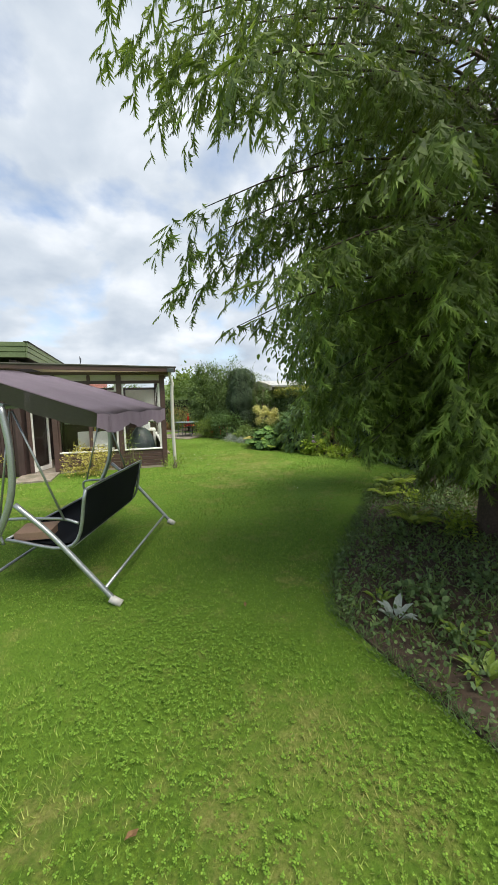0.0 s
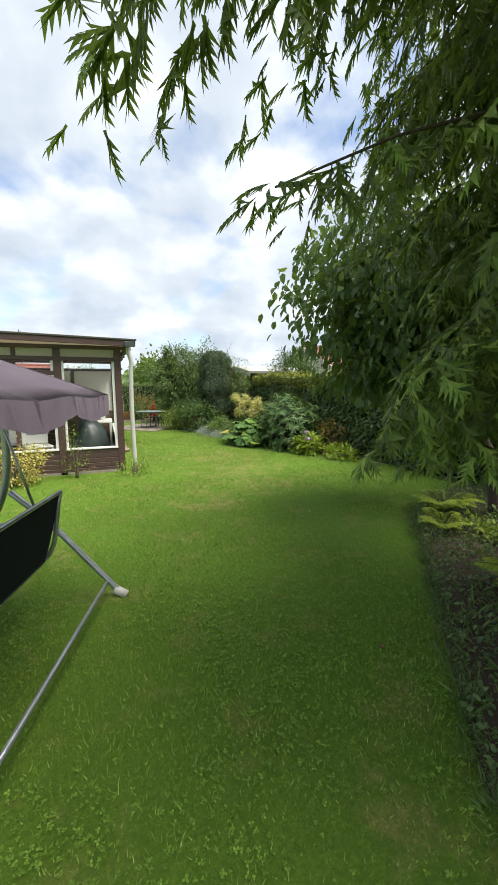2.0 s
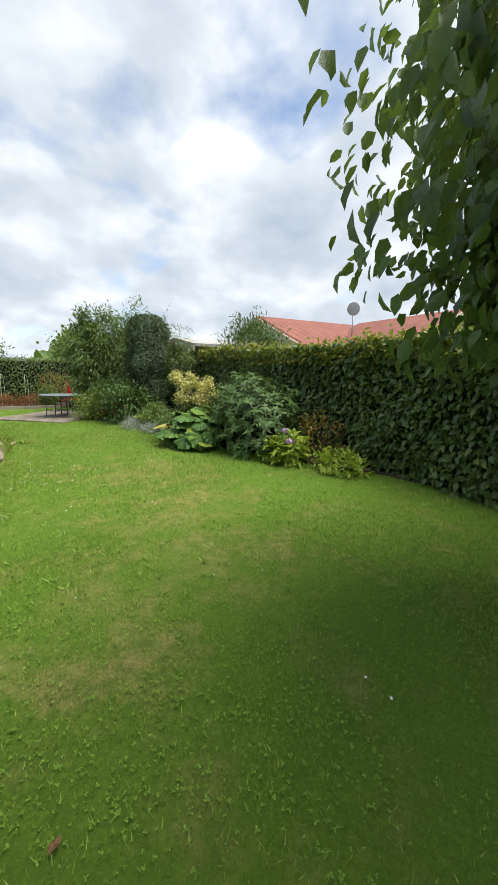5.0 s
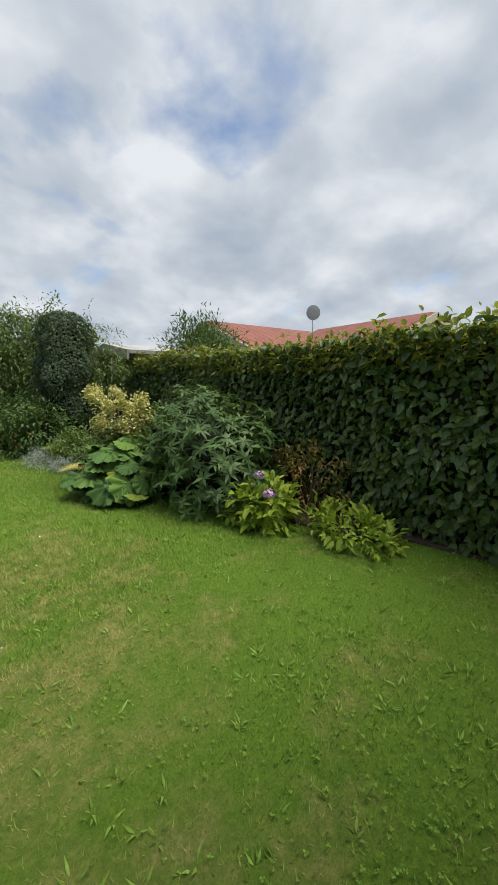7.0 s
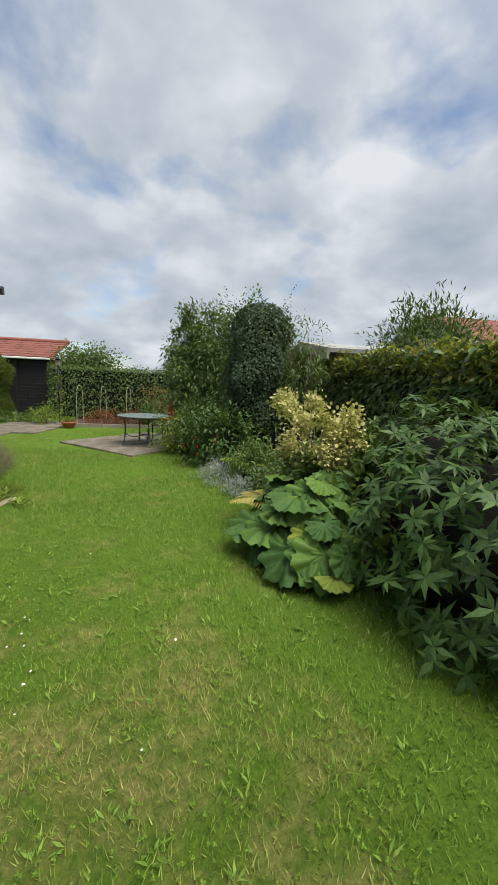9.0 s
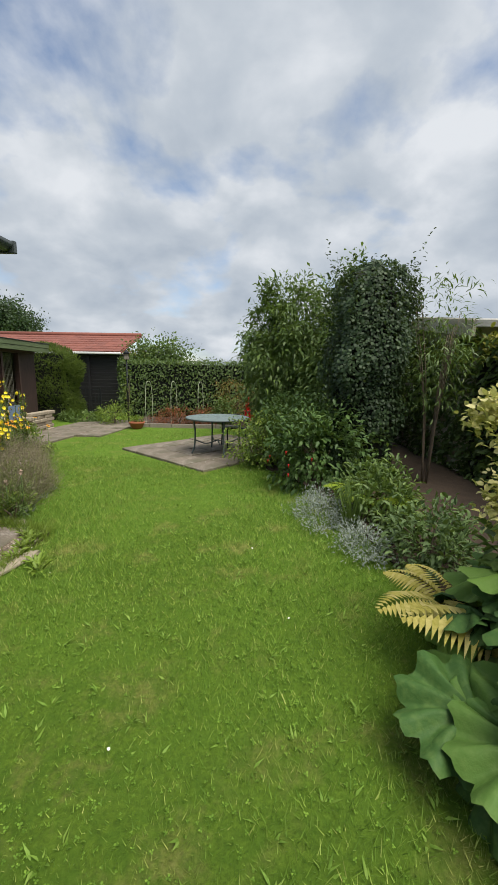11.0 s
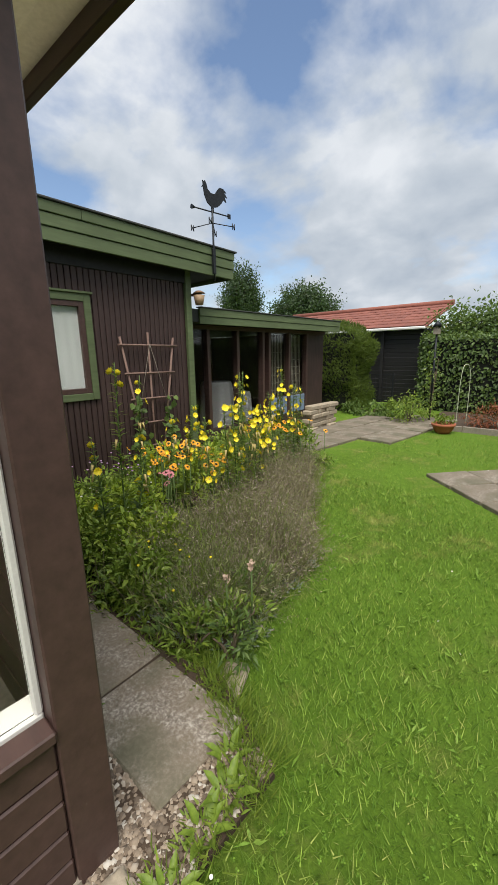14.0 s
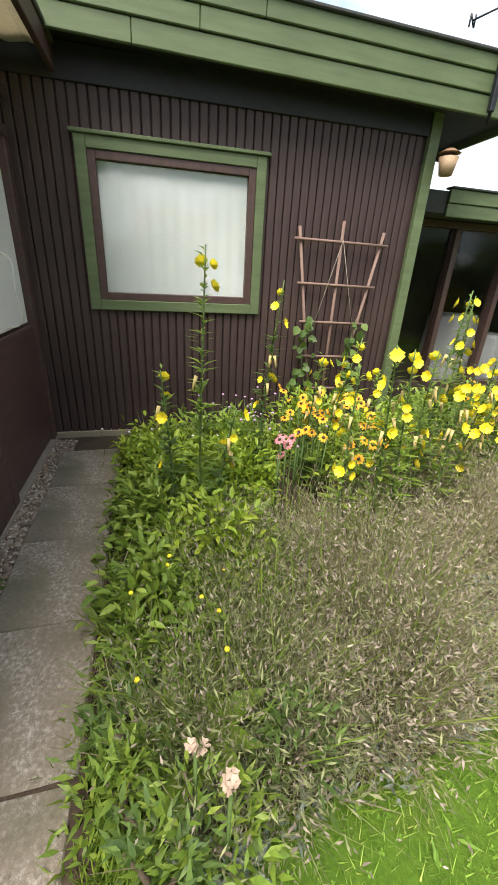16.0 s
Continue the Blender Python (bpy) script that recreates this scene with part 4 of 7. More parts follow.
# ---- the swing seat ----
def swing_seat():
    s = empty("swing_seat", -1.75, 3.16, 0, "mauve-canopied garden swing seat of steel tube on the lawn", "swing seat", rz=math.degrees(math.atan2(1.96, 0.59)))
    # along x: the width of the seat; along y: from its back to its front
    def pipe(name, pts, r, mat=METAL, n=6, label="", parent=None, sides=10):
        bm = bmesh.new()
        tube(bm, arc(pts, n) if len(pts) > 2 else pts, r, sides)
        return part(name, bm, mat, parent or s, label)
    W = 2.04
    for x in (0.0, W):
        pipe("upright", [(x, 1.30, 0.0), (x, 1.02, 0.42), (x, 0.80, 0.86), (x, 0.76, 1.25), (x, 0.80, 1.62)], 0.027)
        leg = pipe("rear_leg", [(x, 0.0, 0.02), (x, 0.24, 0.30), (x, 0.50, 0.60), (x, 0.76, 0.84)], 0.022)
        pipe("rubber_foot", [(x, -0.04, 0.004), (x, 0.05, 0.055)], 0.033, PLASTIC_WHITE, parent=leg, label="pale plastic foot")
        pipe("rubber_foot", [(x, 1.34, 0.004), (x, 1.28, 0.05)], 0.033, PLASTIC_WHITE, parent=leg)
        pipe("hanger_rod", [(x * 0.9 + 0.1, 0.78, 1.58), (x * 0.82 + 0.18, 0.47, 0.66)], 0.009)
        pipe("hanger_rod", [(x * 0.9 + 0.1, 0.80, 1.58), (x * 0.82 + 0.18, 1.02, 0.66)], 0.009)
        pipe("armrest", [(x * 0.80 + 0.2, 0.36, 0.62), (x * 0.80 + 0.2, 0.52, 0.66), (x * 0.80 + 0.2, 0.98, 0.66), (x * 0.80 + 0.2, 1.06, 0.60), (x * 0.80 + 0.2, 1.02, 0.44)], 0.013)
    pipe("cross_rod", [(0, 0.10, 0.12), (W, 0.10, 0.12)], 0.014)
    pipe("cross_rod", [(0, 1.22, 0.12), (W, 1.22, 0.12)], 0.014)
    pipe("top_beam", [(0, 0.80, 1.62), (W, 0.80, 1.62)], 0.022)
    # seat and back
    a, b = 0.24, 1.80
    for pts in ([(a, 0.30, 0.90), (a, 0.45, 0.41), (a, 1.02, 0.47)], [(b, 0.30, 0.90), (b, 0.45, 0.41), (b, 1.02, 0.47)]):
        pipe("seat_frame", pts, 0.015)
    for pts in ([(a, 0.30, 0.90), (b, 0.30, 0.90)], [(a, 0.45, 0.40), (b, 0.45, 0.40)], [(a, 1.02, 0.47), (b, 1.02, 0.47)]):
        pipe("seat_rail", pts, 0.014)
    def cloth(name, rows, label):
        bm = bmesh.new()
        g = [[bm.verts.new((x, y + sag * math.sin(math.pi * (x - a) / (b - a)), z)) for x in np.linspace(a, b, 13)] for y, z, sag in rows]
        for p, q in zip(g, g[1:]):
            for k in range(12):
                bm.faces.new((p[k], p[k + 1], q[k + 1], q[k])).smooth = True
        bmesh.ops.solidify(bm, geom=bm.faces[:], thickness=0.012)
        part(name, bm, SLING, s, label)
    cloth("backrest", [(0.285, 0.91, 0), (0.31, 0.86, -0.01), (0.365, 0.65, -0.03), (0.42, 0.45, -0.01), (0.435, 0.405, 0)], "black sling back")
    cloth("seat", [(0.45, 0.415, 0), (0.62, 0.40, 0.01), (0.85, 0.42, 0.01), (1.03, 0.475, 0)], "black sling seat")
    # canopy with its scalloped valance
    bm = bmesh.new()
    nx, ny = 24, 8
    x0, x1, y0, y1 = -0.04, W + 0.08, 0.04, 1.52
    def top(x, y):
        u = (x - x0) / (x1 - x0)
        return 1.545 + 0.34 * (y - y0) - 0.05 * max(0, y - 0.85) - 0.016 * math.sin(math.pi * 3 * u) ** 2
    g = [[bm.verts.new((x, y, top(x, y))) for x in np.linspace(x0, x1, nx + 1)] for y in np.linspace(y0, y1, ny + 1)]
    for p, q in zip(g, g[1:]):
        for k in range(nx):
            bm.faces.new((p[k], p[k + 1], q[k + 1], q[k])).smooth = True
    bmesh.ops.solidify(bm, geom=bm.faces[:], thickness=0.006)
    canopy = part("canopy", bm, CANVAS, s, "mauve grey canvas canopy")
    def valance(p, q, n, z):
        bm = bmesh.new()
        up = [bm.verts.new((p[0] + (q[0] - p[0]) * k / n, p[1] + (q[1] - p[1]) * k / n, z(k / n))) for k in range(n + 1)]
        lo = [bm.verts.new((v.co.x + 0.012 * math.sin(k * 1.3), v.co.y + 0.012 * math.cos(k * 1.7), v.co.z - 0.105 - 0.05 * abs(math.sin(k * math.pi / 14)) ** 0.8)) for k, v in enumerate(up)]
        for k in range(n):
            bm.faces.new((up[k], up[k + 1], lo[k + 1], lo[k])).smooth = True
        bmesh.ops.solidify(bm, geom=bm.faces[:], thickness=0.005)
        part("valance", bm, CANVAS, canopy)
    valance((x0, y0), (x1, y0), 40, lambda t: top(x0 + (x1 - x0) * t, y0))
    valance((x0, y1), (x1, y1), 40, lambda t: top(x0 + (x1 - x0) * t, y1))
    valance((x0, y0), (x0, y1), 24, lambda t: top(x0, y0 + (y1 - y0) * t))
    valance((x1, y0), (x1, y1), 24, lambda t: top(x1, y0 + (y1 - y0) * t))
    m = s.matrix_world @ pose(0.42, 0.86, 0.435, 0, 0, 12)
    bx = empty("cardboard_box", 0, 0, 0, "open brown cardboard box lying on the seat", "box")
    bx.matrix_world = m
    part("body", boxes(((-0.11, -0.15, 0), (0.11, 0.15, 0.07)), bevel=0.003), CARD, bx)
    part("flap", boxes(((0.112, -0.15, 0.066), (0.20, 0.15, 0.07))), CARD, bx)


swing_seat()


# ---- table, patio and the back border ----
def round_table():
    t = empty("round_table", 0.58, 18.42, 0.045, "round grey-green metal garden table on the slabs", "table")
    bm = bmesh.new()
    tube(bm, [(0, 0, 0.655), (0, 0, 0.675)], 0.585, 48)
    part("tabletop", bm, plain("frosted_top", (0.20, 0.26, 0.25), 0.25, vary=0.1), t, "frosted green glass top")
    bm = bmesh.new()
    ring = [(0.59 * math.cos(a), 0.59 * math.sin(a), 0.662) for a in np.linspace(0, 2 * math.pi, 49)]
    tube(bm, ring, 0.016, 8)
    part("rim", bm, METAL_TABLE, t)
    for a in (200, 290, 20, 110):
        c, s_ = math.cos(radians(a)), math.sin(radians(a))
        bm = bmesh.new()
        tube(bm, arc([(0.46 * c, 0.46 * s_, 0.655), (0.43 * c, 0.43 * s_, 0.4), (0.45 * c, 0.45 * s_, 0.12), (0.50 * c, 0.50 * s_, 0.0)], 5), 0.016, 8)
        part("leg", bm, METAL_TABLE, t)
        bm = bmesh.new()
        tube(bm, arc([(0.44 * c, 0.44 * s_, 0.26), (0.22 * c, 0.22 * s_, 0.18), (0.0, 0.0, 0.24)], 5), 0.011, 6)
        part("brace", bm, METAL_TABLE, t)
    bm = bmesh.new()
    tube(bm, [(0, 0, 0.675), (0, 0, 0.68)], 0.025, 12)
    part("hole_ring", bm, METAL_DARK, t)


round_table()


def folding_chair(x, y, rz):
    c = empty("garden_chair", x, y, 0.045, "dark metal garden chair pushed under the table", "chair", rz=rz)
    part("seat", boxes(((-0.2, -0.2, 0.40), (0.2, 0.2, 0.425)), bevel=0.008), METAL_DARK, c)
    for k in range(4):
        part("slat", boxes(((-0.19, 0.21, 0.50 + 0.045 * k), (0.19, 0.228, 0.53 + 0.045 * k)), bevel=0.004), METAL_DARK, c)
    for a in (-0.19, 0.19):
        for q in ([(a, 0.22, 0.65), (a, 0.19, 0.4), (a, 0.24, 0)], [(a, -0.18, 0.41), (a, -0.2, 0.2), (a, -0.24, 0)]):
            bm = bmesh.new()
            tube(bm, arc(q, 4), 0.014, 6)
            part("leg", bm, METAL_DARK, c)


folding_chair(0.86, 18.95, 20)


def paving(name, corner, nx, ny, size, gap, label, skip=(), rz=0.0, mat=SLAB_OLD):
    p = tagged(empty(name, corner[0], corner[1], 0, rz=rz), label, "paving", "", "structure")
    me = board_mesh("slab", (-size[0] / 2 + gap, -size[1] / 2 + gap, -0.05), (size[0] / 2 - gap, size[1] / 2 - gap, 0.03), 0.008)
    for i in range(nx):
        for j in range(ny):
            if (i, j) in skip:
                continue
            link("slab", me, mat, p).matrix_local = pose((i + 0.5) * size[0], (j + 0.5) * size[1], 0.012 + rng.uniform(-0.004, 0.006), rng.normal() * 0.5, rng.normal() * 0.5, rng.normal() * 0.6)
    return p


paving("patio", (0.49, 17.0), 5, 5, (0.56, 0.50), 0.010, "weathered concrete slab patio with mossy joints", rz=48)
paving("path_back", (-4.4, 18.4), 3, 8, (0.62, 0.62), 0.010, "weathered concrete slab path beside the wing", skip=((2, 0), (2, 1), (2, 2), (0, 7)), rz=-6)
paving("path_side", (-3.76, 14.20), 5, 1, (0.58, 0.45), 0.003, "mossy exposed-aggregate slab path along the lean-to", rz=0.5, mat=SLAB)


def gravel_strip(x0, x1, y0, y1, n, name):
    """Loose pebbles; one mesh of many little stones on a bed of grit."""
    c, f = np.array([(-1, -0.8, 0), (1, -1, 0), (1.1, 0.8, 0), (-0.8, 1, 0), (-0.5, -0.4, 0.8), (0.5, -0.5, 0.9), (0.5, 0.5, 0.8), (-0.5, 0.5, 0.9)]), \
        np.array([(0, 1, 5, 4), (1, 2, 6, 5), (2, 3, 7, 6), (3, 0, 4, 7), (4, 5, 6, 7)])
    p = np.stack([rng.uniform(x0, x1, n), rng.uniform(y0, y1, n), np.full(n, 0.024)], 1)
    a, s = rng.uniform(0, 6.28, n), rng.uniform(0.005, 0.013, n)
    V = np.stack([c[None, :, 0] * np.cos(a)[:, None] - c[None, :, 1] * np.sin(a)[:, None], c[None, :, 0] * np.sin(a)[:, None] + c[None, :, 1] * np.cos(a)[:, None], c[None, :, 2] + 0 * a[:, None]], 2)
    V = V * s[:, None, None] * rng.uniform(0.7, 1.3, (n, 1, 3)) + p[:, None]
    F = f[None] + (np.arange(n) * 8)[:, None, None]
    m = bpy.data.materials.get("pebble")
    if not m:
        k = Mat("pebble", 0.85)
        k.col(k.ramp(k.island(), [(0, (0.10, 0.075, 0.055)), (0.4, (0.23, 0.175, 0.125)), (0.8, (0.36, 0.29, 0.22)), (1, (0.55, 0.51, 0.45))]))
        m = k.m
    link(name, raw_mesh(name, V.reshape(-1, 3), F.reshape(-1, 4)), m)
    ob = bpy.data.objects[name]
    tagged(ob, "loose pale and brown pebbles beside the wall", "gravel", "", "stuff")


gravel_strip(-4.0, -0.85, 14.06, 14.26, 5200, "gravel")
gravel_strip(-0.92, -0.66, 12.6, 14.62, 5200, "gravel_corner")


def soil_patch(name, outline, label, z=0.022):
    bm = bmesh.new()
    me_z = lambda x, y: z + 0.012 * noise.noise((x * 3, y * 3, 1))
    f = bm.faces.new([bm.verts.new((x, y, -0.03)) for x, y in outline])
    up = bmesh.ops.extrude_face_region(bm, geom=[f])
    for v in up["geom"]:
        if isinstance(v, bmesh.types.BMVert):
            v.co.z = me_z(v.co.x, v.co.y)
    bmesh.ops.recalc_face_normals(bm, faces=bm.faces[:])
    ob = part(name, bm, SOIL)
    return tagged(ob, label, "soil", "", "structure")


BED_TREE = [(0.10, -1.0), (0.06, 0.6), (-0.02, 1.4), (-0.10, 1.95), (-0.15, 2.45), (0.12, 3.05), (0.55, 3.6), (1.1, 4.25), (1.75, 5.05), (2.3, 5.75), (3.3, 6.45), (4.5, 6.6), (5.0, 4.0), (5.0, -1.0)]
BED_HOUSE = [(-4.08, 14.665), (-2.6, 14.675), (-1.55, 14.68), (-1.22, 14.95), (-1.26, 15.4), (-1.32, 16.0), (-1.75, 16.7), (-2.15, 17.3), (-2.6, 18.2), (-3.3, 18.8), (-3.95, 18.7), (-4.06, 17.2)]
BED_BACK = [(-2.6, 21.95), (-1.0, 22.0), (0.6, 22.05), (2.2, 21.6), (4.3, 19.0), (4.3, 24.4), (-2.7, 24.4)]
BED_HEDGE = [(4.6, 6.6), (4.4, 8.4), (4.2, 9.2), (3.75, 9.9), (3.45, 11.0), (2.95, 12.1), (2.5, 13.6), (2.35, 15.0), (2.1, 16.2), (1.5, 17.3), (1.3, 18.3), (1.7, 19.5), (2.2, 21.6), (4.6, 21.6), (4.6, 6.6)]
soil_patch("soil_strip", [(-4.05, 14.0), (-0.64, 14.0), (-0.64, 14.6), (-1.1, 14.78), (-1.5, 14.68), (-4.05, 14.664)], "bare gritty soil beside the lean-to", 0.028)
soil_patch("soil_side", [(-1.0, 12.4), (-0.66, 12.4), (-0.64, 13.99), (-1.0, 13.99)], "bare gritty soil beside the lean-to", 0.022)
soil_patch("bed_tree", BED_TREE, "dry brown soil under the conifer")
soil_patch("bed_house", BED_HOUSE, "brown soil of the flower bed")
soil_patch("bed_back", BED_BACK, "brown soil of the back border")
soil_patch("bed_hedge", BED_HEDGE, "brown soil along the hedge")


def inside(outline, p):
    """Which of the points lie within an outline."""
    q, hit = np.array(outline), np.zeros(len(p), bool)
    for (xa, ya), (xb, yb) in zip(q, np.roll(q, -1, 0)):
        cross = (ya > p[:, 1]) != (yb > p[:, 1])
        hit ^= cross & (p[:, 0] < (xb - xa) * (p[:, 1] - ya) / (yb - ya + 1e-12) + xa)
    return hit


def scatter(outline, n):
    q = np.array(outline)
    p = rng.uniform(q.min(0), q.max(0), (int(n), 2))
    return p[inside(outline, p)]


# ---- hedges ----
def hedge(name, x0, x1, y0, y1, top, leaf, dens, label, mat=None, crown=None, faces="wet", ratio=0.6):
    """A clipped hedge: a twiggy core coloured near-black for the shade inside, leaves on its sides and yellower young
    growth on top.
    """
    h = empty(name, x0, y0, 0, label, "hedge")
    L, D = y1 - y0, x1 - x0
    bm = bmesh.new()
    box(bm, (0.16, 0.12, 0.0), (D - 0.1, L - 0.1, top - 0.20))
    # near-black colour puts the hedge's inner shade behind the leaves
    part("core", bm, plain("foliage_shade", (0.012, 0.014, 0.008), 0.95, vary=0.5) if "foliage_shade" not in bpy.data.materials else bpy.data.materials["foliage_shade"], h)
    P, N = [], []
    def face(n, o, u, w, nrm):
        r = rng.random((n, 2))
        p = np.array(o) + r[:, :1] * np.array(u) + r[:, 1:] * np.array(w)
        bulge = np.array([noise.noise((a * 1.1 + x0, b * 1.1 + y0, c * 1.3)) for a, b, c in p])[:, None]
        P.append(p + np.array(nrm) * (bulge * 0.12 - rng.random((n, 1)) * 0.12))
        N.append(np.broadcast_to(nrm, (n, 3)))
    if "w" in faces:
        face(int(L * top * dens), (0, 0, 0.05), (0, L, 0), (0, 0, top - 0.1), (-1, 0, 0))
    if "s" in faces:
        face(int(D * top * dens), (0, 0, 0.05), (D, 0, 0), (0, 0, top - 0.1), (0, -1, 0))
    if "e" in faces:
        face(int(L * top * dens * 0.4), (D, 0, 0.05), (0, L, 0), (0, 0, top - 0.1), (1, 0, 0))
    p, nn = np.concatenate(P), np.concatenate(N)
    w = unit(nn * 0.55 + rng.normal(size=p.shape) * 0.55 + np.array((0, 0, -0.55)))
    ln = leaf * rng.uniform(0.6, 1.3, len(p))
    link("leaves", leaf_mesh("leaves", p, w, nn + rng.normal(size=p.shape) * 0.35 + np.array((0, 0, 0.5)), ln, ln * ratio), mat or LEAF_HEDGE, h)
    P.clear(), N.clear()
    face(int(L * D * dens * 0.9), (0.0, 0, top - 0.12), (D, 0, 0), (0, L, 0), (0, 0, 1))
    face(int(L * 0.55 * dens), (-0.04, 0, top - 0.36), (0.08, 0, 0.34), (0, L, 0), (-0.8, 0, 0.5))
    p, nn = np.concatenate(P), np.concatenate(N)
    p[:, 2] += 0.16 * rng.random(len(p)) ** 4
    w = unit(nn * 0.5 + rng.normal(size=p.shape) * 0.7)
    ln = leaf * rng.uniform(0.5, 1.05, len(p))
    link("top_growth", leaf_mesh("top_growth", p, w, np.array((0, 0, 1.0)) + rng.normal(size=p.shape) * 0.4, ln, ln * ratio), crown or LEAF_HEDGETOP, h, "yellowish young leaves on top")
    return h


hedge("side_hedge", 4.30, 5.5, 4.2, 13.5, 2.02, 0.105, 620, "tall dense clipped beech-like hedge, dark green with yellowish top")
hedge("side_hedge", 4.5, 5.5, 13.45, 21.5, 2.15, 0.10, 420, "tall dense clipped hedge running on behind the shrubs")
hedge("back_hedge", -3.45, 4.4, 24.5, 25.4, 2.02, 0.09, 420, "clipped green hedge closing the garden", crown=LEAF_MID, faces="ws")


def conifer_block():
    h = empty("cypress_hedge", -5.75, 23.6, 0, "clipped dark green cypress block beside the path", "hedge")
    n = 9000
    u = rng.random((n, 3))
    f = rng.integers(0, 3, n)
    p = np.stack([-1.55 + 2.7 * u[:, 0], -0.55 + 1.1 * u[:, 1], 0.05 + 2.25 * u[:, 2]], 1)
    p[f == 0, 1] = -0.55
    p[f == 1, 0] = 1.15
    p[f == 2, 2] = 2.3
    nn = np.where((f == 0)[:, None], (0, -1, 0), np.where((f == 1)[:, None], (1, 0, 0), (0, 0, 1)))
    bul = np.array([noise.noise(Vector(q) * 1.5) for q in p])[:, None]
    p = p + nn * (bul * 0.22 - 0.05 * rng.random((n, 1)))
    p[:, 2] -= np.where(p[:, 2] > 1.8, 0.25 * np.abs(p[:, 0]) ** 3, 0)
    w = unit(nn * 0.5 + np.array((0, 0, 0.5)) + rng.normal(size=p.shape) * 0.4)
    ln = rng.uniform(0.08, 0.15, n)
    link("foliage", leaf_mesh("foliage", p, w, nn + rng.normal(size=p.shape) * 0.4, ln, ln * 0.6, "spray"), LEAF_CONIFER, h)
    # box painted near-black as the shade within the cypress
    part("core", boxes(((-1.45, -0.45, 0.0), (1.05, 0.5, 2.05))), bpy.data.materials["foliage_shade"], h)


conifer_block()


# ---- trees ----
def weeping_conifer():
    """A wide conifer whose branches droop over the lawn."""
    t = empty("conifer_tree", 2.3, 3.35, 0, "large dark green conifer with drooping feathery sprays", "tree")
    bm = bmesh.new()
    tube(bm, arc([(0, 0, -0.1), (0.04, 0.02, 1.5), (-0.05, 0.05, 3.2), (0, 0, 5.8)], 5), 0.17, 12, 0.12)
    part("trunk", bm, BARK, t)
    heights = np.array([0.5, 1.0, 1.6, 2.3, 3.0, 4.0, 5.0, 6.0, 7.2, 8.2])
    reach = np.array([1.2, 1.75, 2.3, 2.8, 3.15, 3.5, 3.5, 2.7, 1.2, 0.3])
    P, W, U, S = [], [], [], []
    limbs = bmesh.new()

    def free(p):
        """Where foliage may hang: clear of the way across the lawn, and short beside the hazel."""
        g = p + np.array((2.3, 3.35, 0))
        x, y, z = g[:, 0], g[:, 1], g[:, 2]
        return (z > 0.12) & ~((z < 1.12) & (x < 1.7)) & ~((np.abs(x + 1.1) < 0.75) & (z < 2.25) & (y < 5)) & ~((y > 3.9) & (z < 2.2)) & ~((y > 4.4) & (z < 3.2) & (x < 2.2))

    for k in range(270):
        z0 = 0.9 + 4.6 * (k / 270) + rng.uniform(-0.15, 0.15)
        a = k * 2.399 + rng.uniform(-0.3, 0.3)
        d = np.array((math.cos(a), math.sin(a), 0))
        if d[0] > 0.1 and k % 4 < 3:
            continue  # thin on the side of the hedge
        squash = 1.0 - 0.5 * max(0.0, d[1]) ** 1.2 - 0.6 * max(0.0, d[0]) - 0.12 * max(0.0, -d[1])
        r = np.interp(z0 - 0.2, heights, reach) * squash * rng.uniform(0.72, 1.05)
        if d[0] < 0 and d[1] < 0.15 and z0 > 2.2:
            r *= 1.10  # long limbs over the lawn
        side = np.array((-d[1], d[0], 0))
        bend = rng.uniform(-0.25, 0.25)
        n = 14
        # the north-west side stays short beside the hazel
        while 3.35 + r * (d[1] + bend * side[1]) > 3.7 and 2.3 + r * (d[0] + bend * side[0]) < 0.45 + 0.3 * (r * d[1] - 0.35):
            r *= 0.92
        s = np.linspace(0.05, 1, n)[:, None]
        line = d * r * s + side * bend * r * s**2 + np.array((0, 0, 1)) * (z0 + 0.42 * s - (0.55 + 0.16 * r) * s**2.2)
        bare = np.flatnonzero(~free(line))
        line = line[: bare[0]] if len(bare) else line
        if len(line) < 4:
            continue
        tube(limbs, [tuple(q) for q in line[::2]], 0.010 + 0.008 * r / 3, 5, 0.2)
        for q, f in zip(line, s[:, 0]):
            if f < 0.34:
                continue
            for hand in (-1, 1, 0):
                # a hanging branchlet with sprays on both sides of it
                way = unit(d * 0.55 + side * hand * rng.uniform(0.5, 1.0) + np.array((0, 0, -rng.uniform(0.15, 1.1))))
                ln = (0.22 + 0.16 * r * (1 - f) + 0.10) * rng.uniform(0.6, 1.25)
                m = 9
                e = np.linspace(0.1, 1, m)[:, None]
                pp = q + way * ln * e + np.array((0, 0, -1)) * (0.35 * ln * e**2) + rng.normal(size=(m, 3)) * 0.022
                flip = np.where(np.arange(m) % 2, 1, -1)[:, None]
                across = unit(np.cross(way, (0, 0, 1)) + 1e-6)
                P.append(pp)
                W.append(unit(way * 0.9 + across * flip * 0.75 + np.array((0, 0, -0.45)) + rng.normal(size=(m, 3)) * 0.2))
                U.append(np.broadcast_to(d * 0.7 + np.array((0, 0, 0.8)), (m, 3)) + rng.normal(size=(m, 3)) * 0.3)
                S.append(rng.uniform(0.09, 0.18, m) * (1.1 - 0.3 * e[:, 0]))
    part("branchwork", limbs, BARK, t)
    P, W, U, S = np.concatenate(P), np.concatenate(W), np.concatenate(U), np.concatenate(S)
    keep = free(P)
    P, W, U, S = P[keep], W[keep], U[keep], S[keep]
    outer = np.clip((np.linalg.norm(P[:, :2], axis=1) - 1.0) / 1.3, 0, 1)
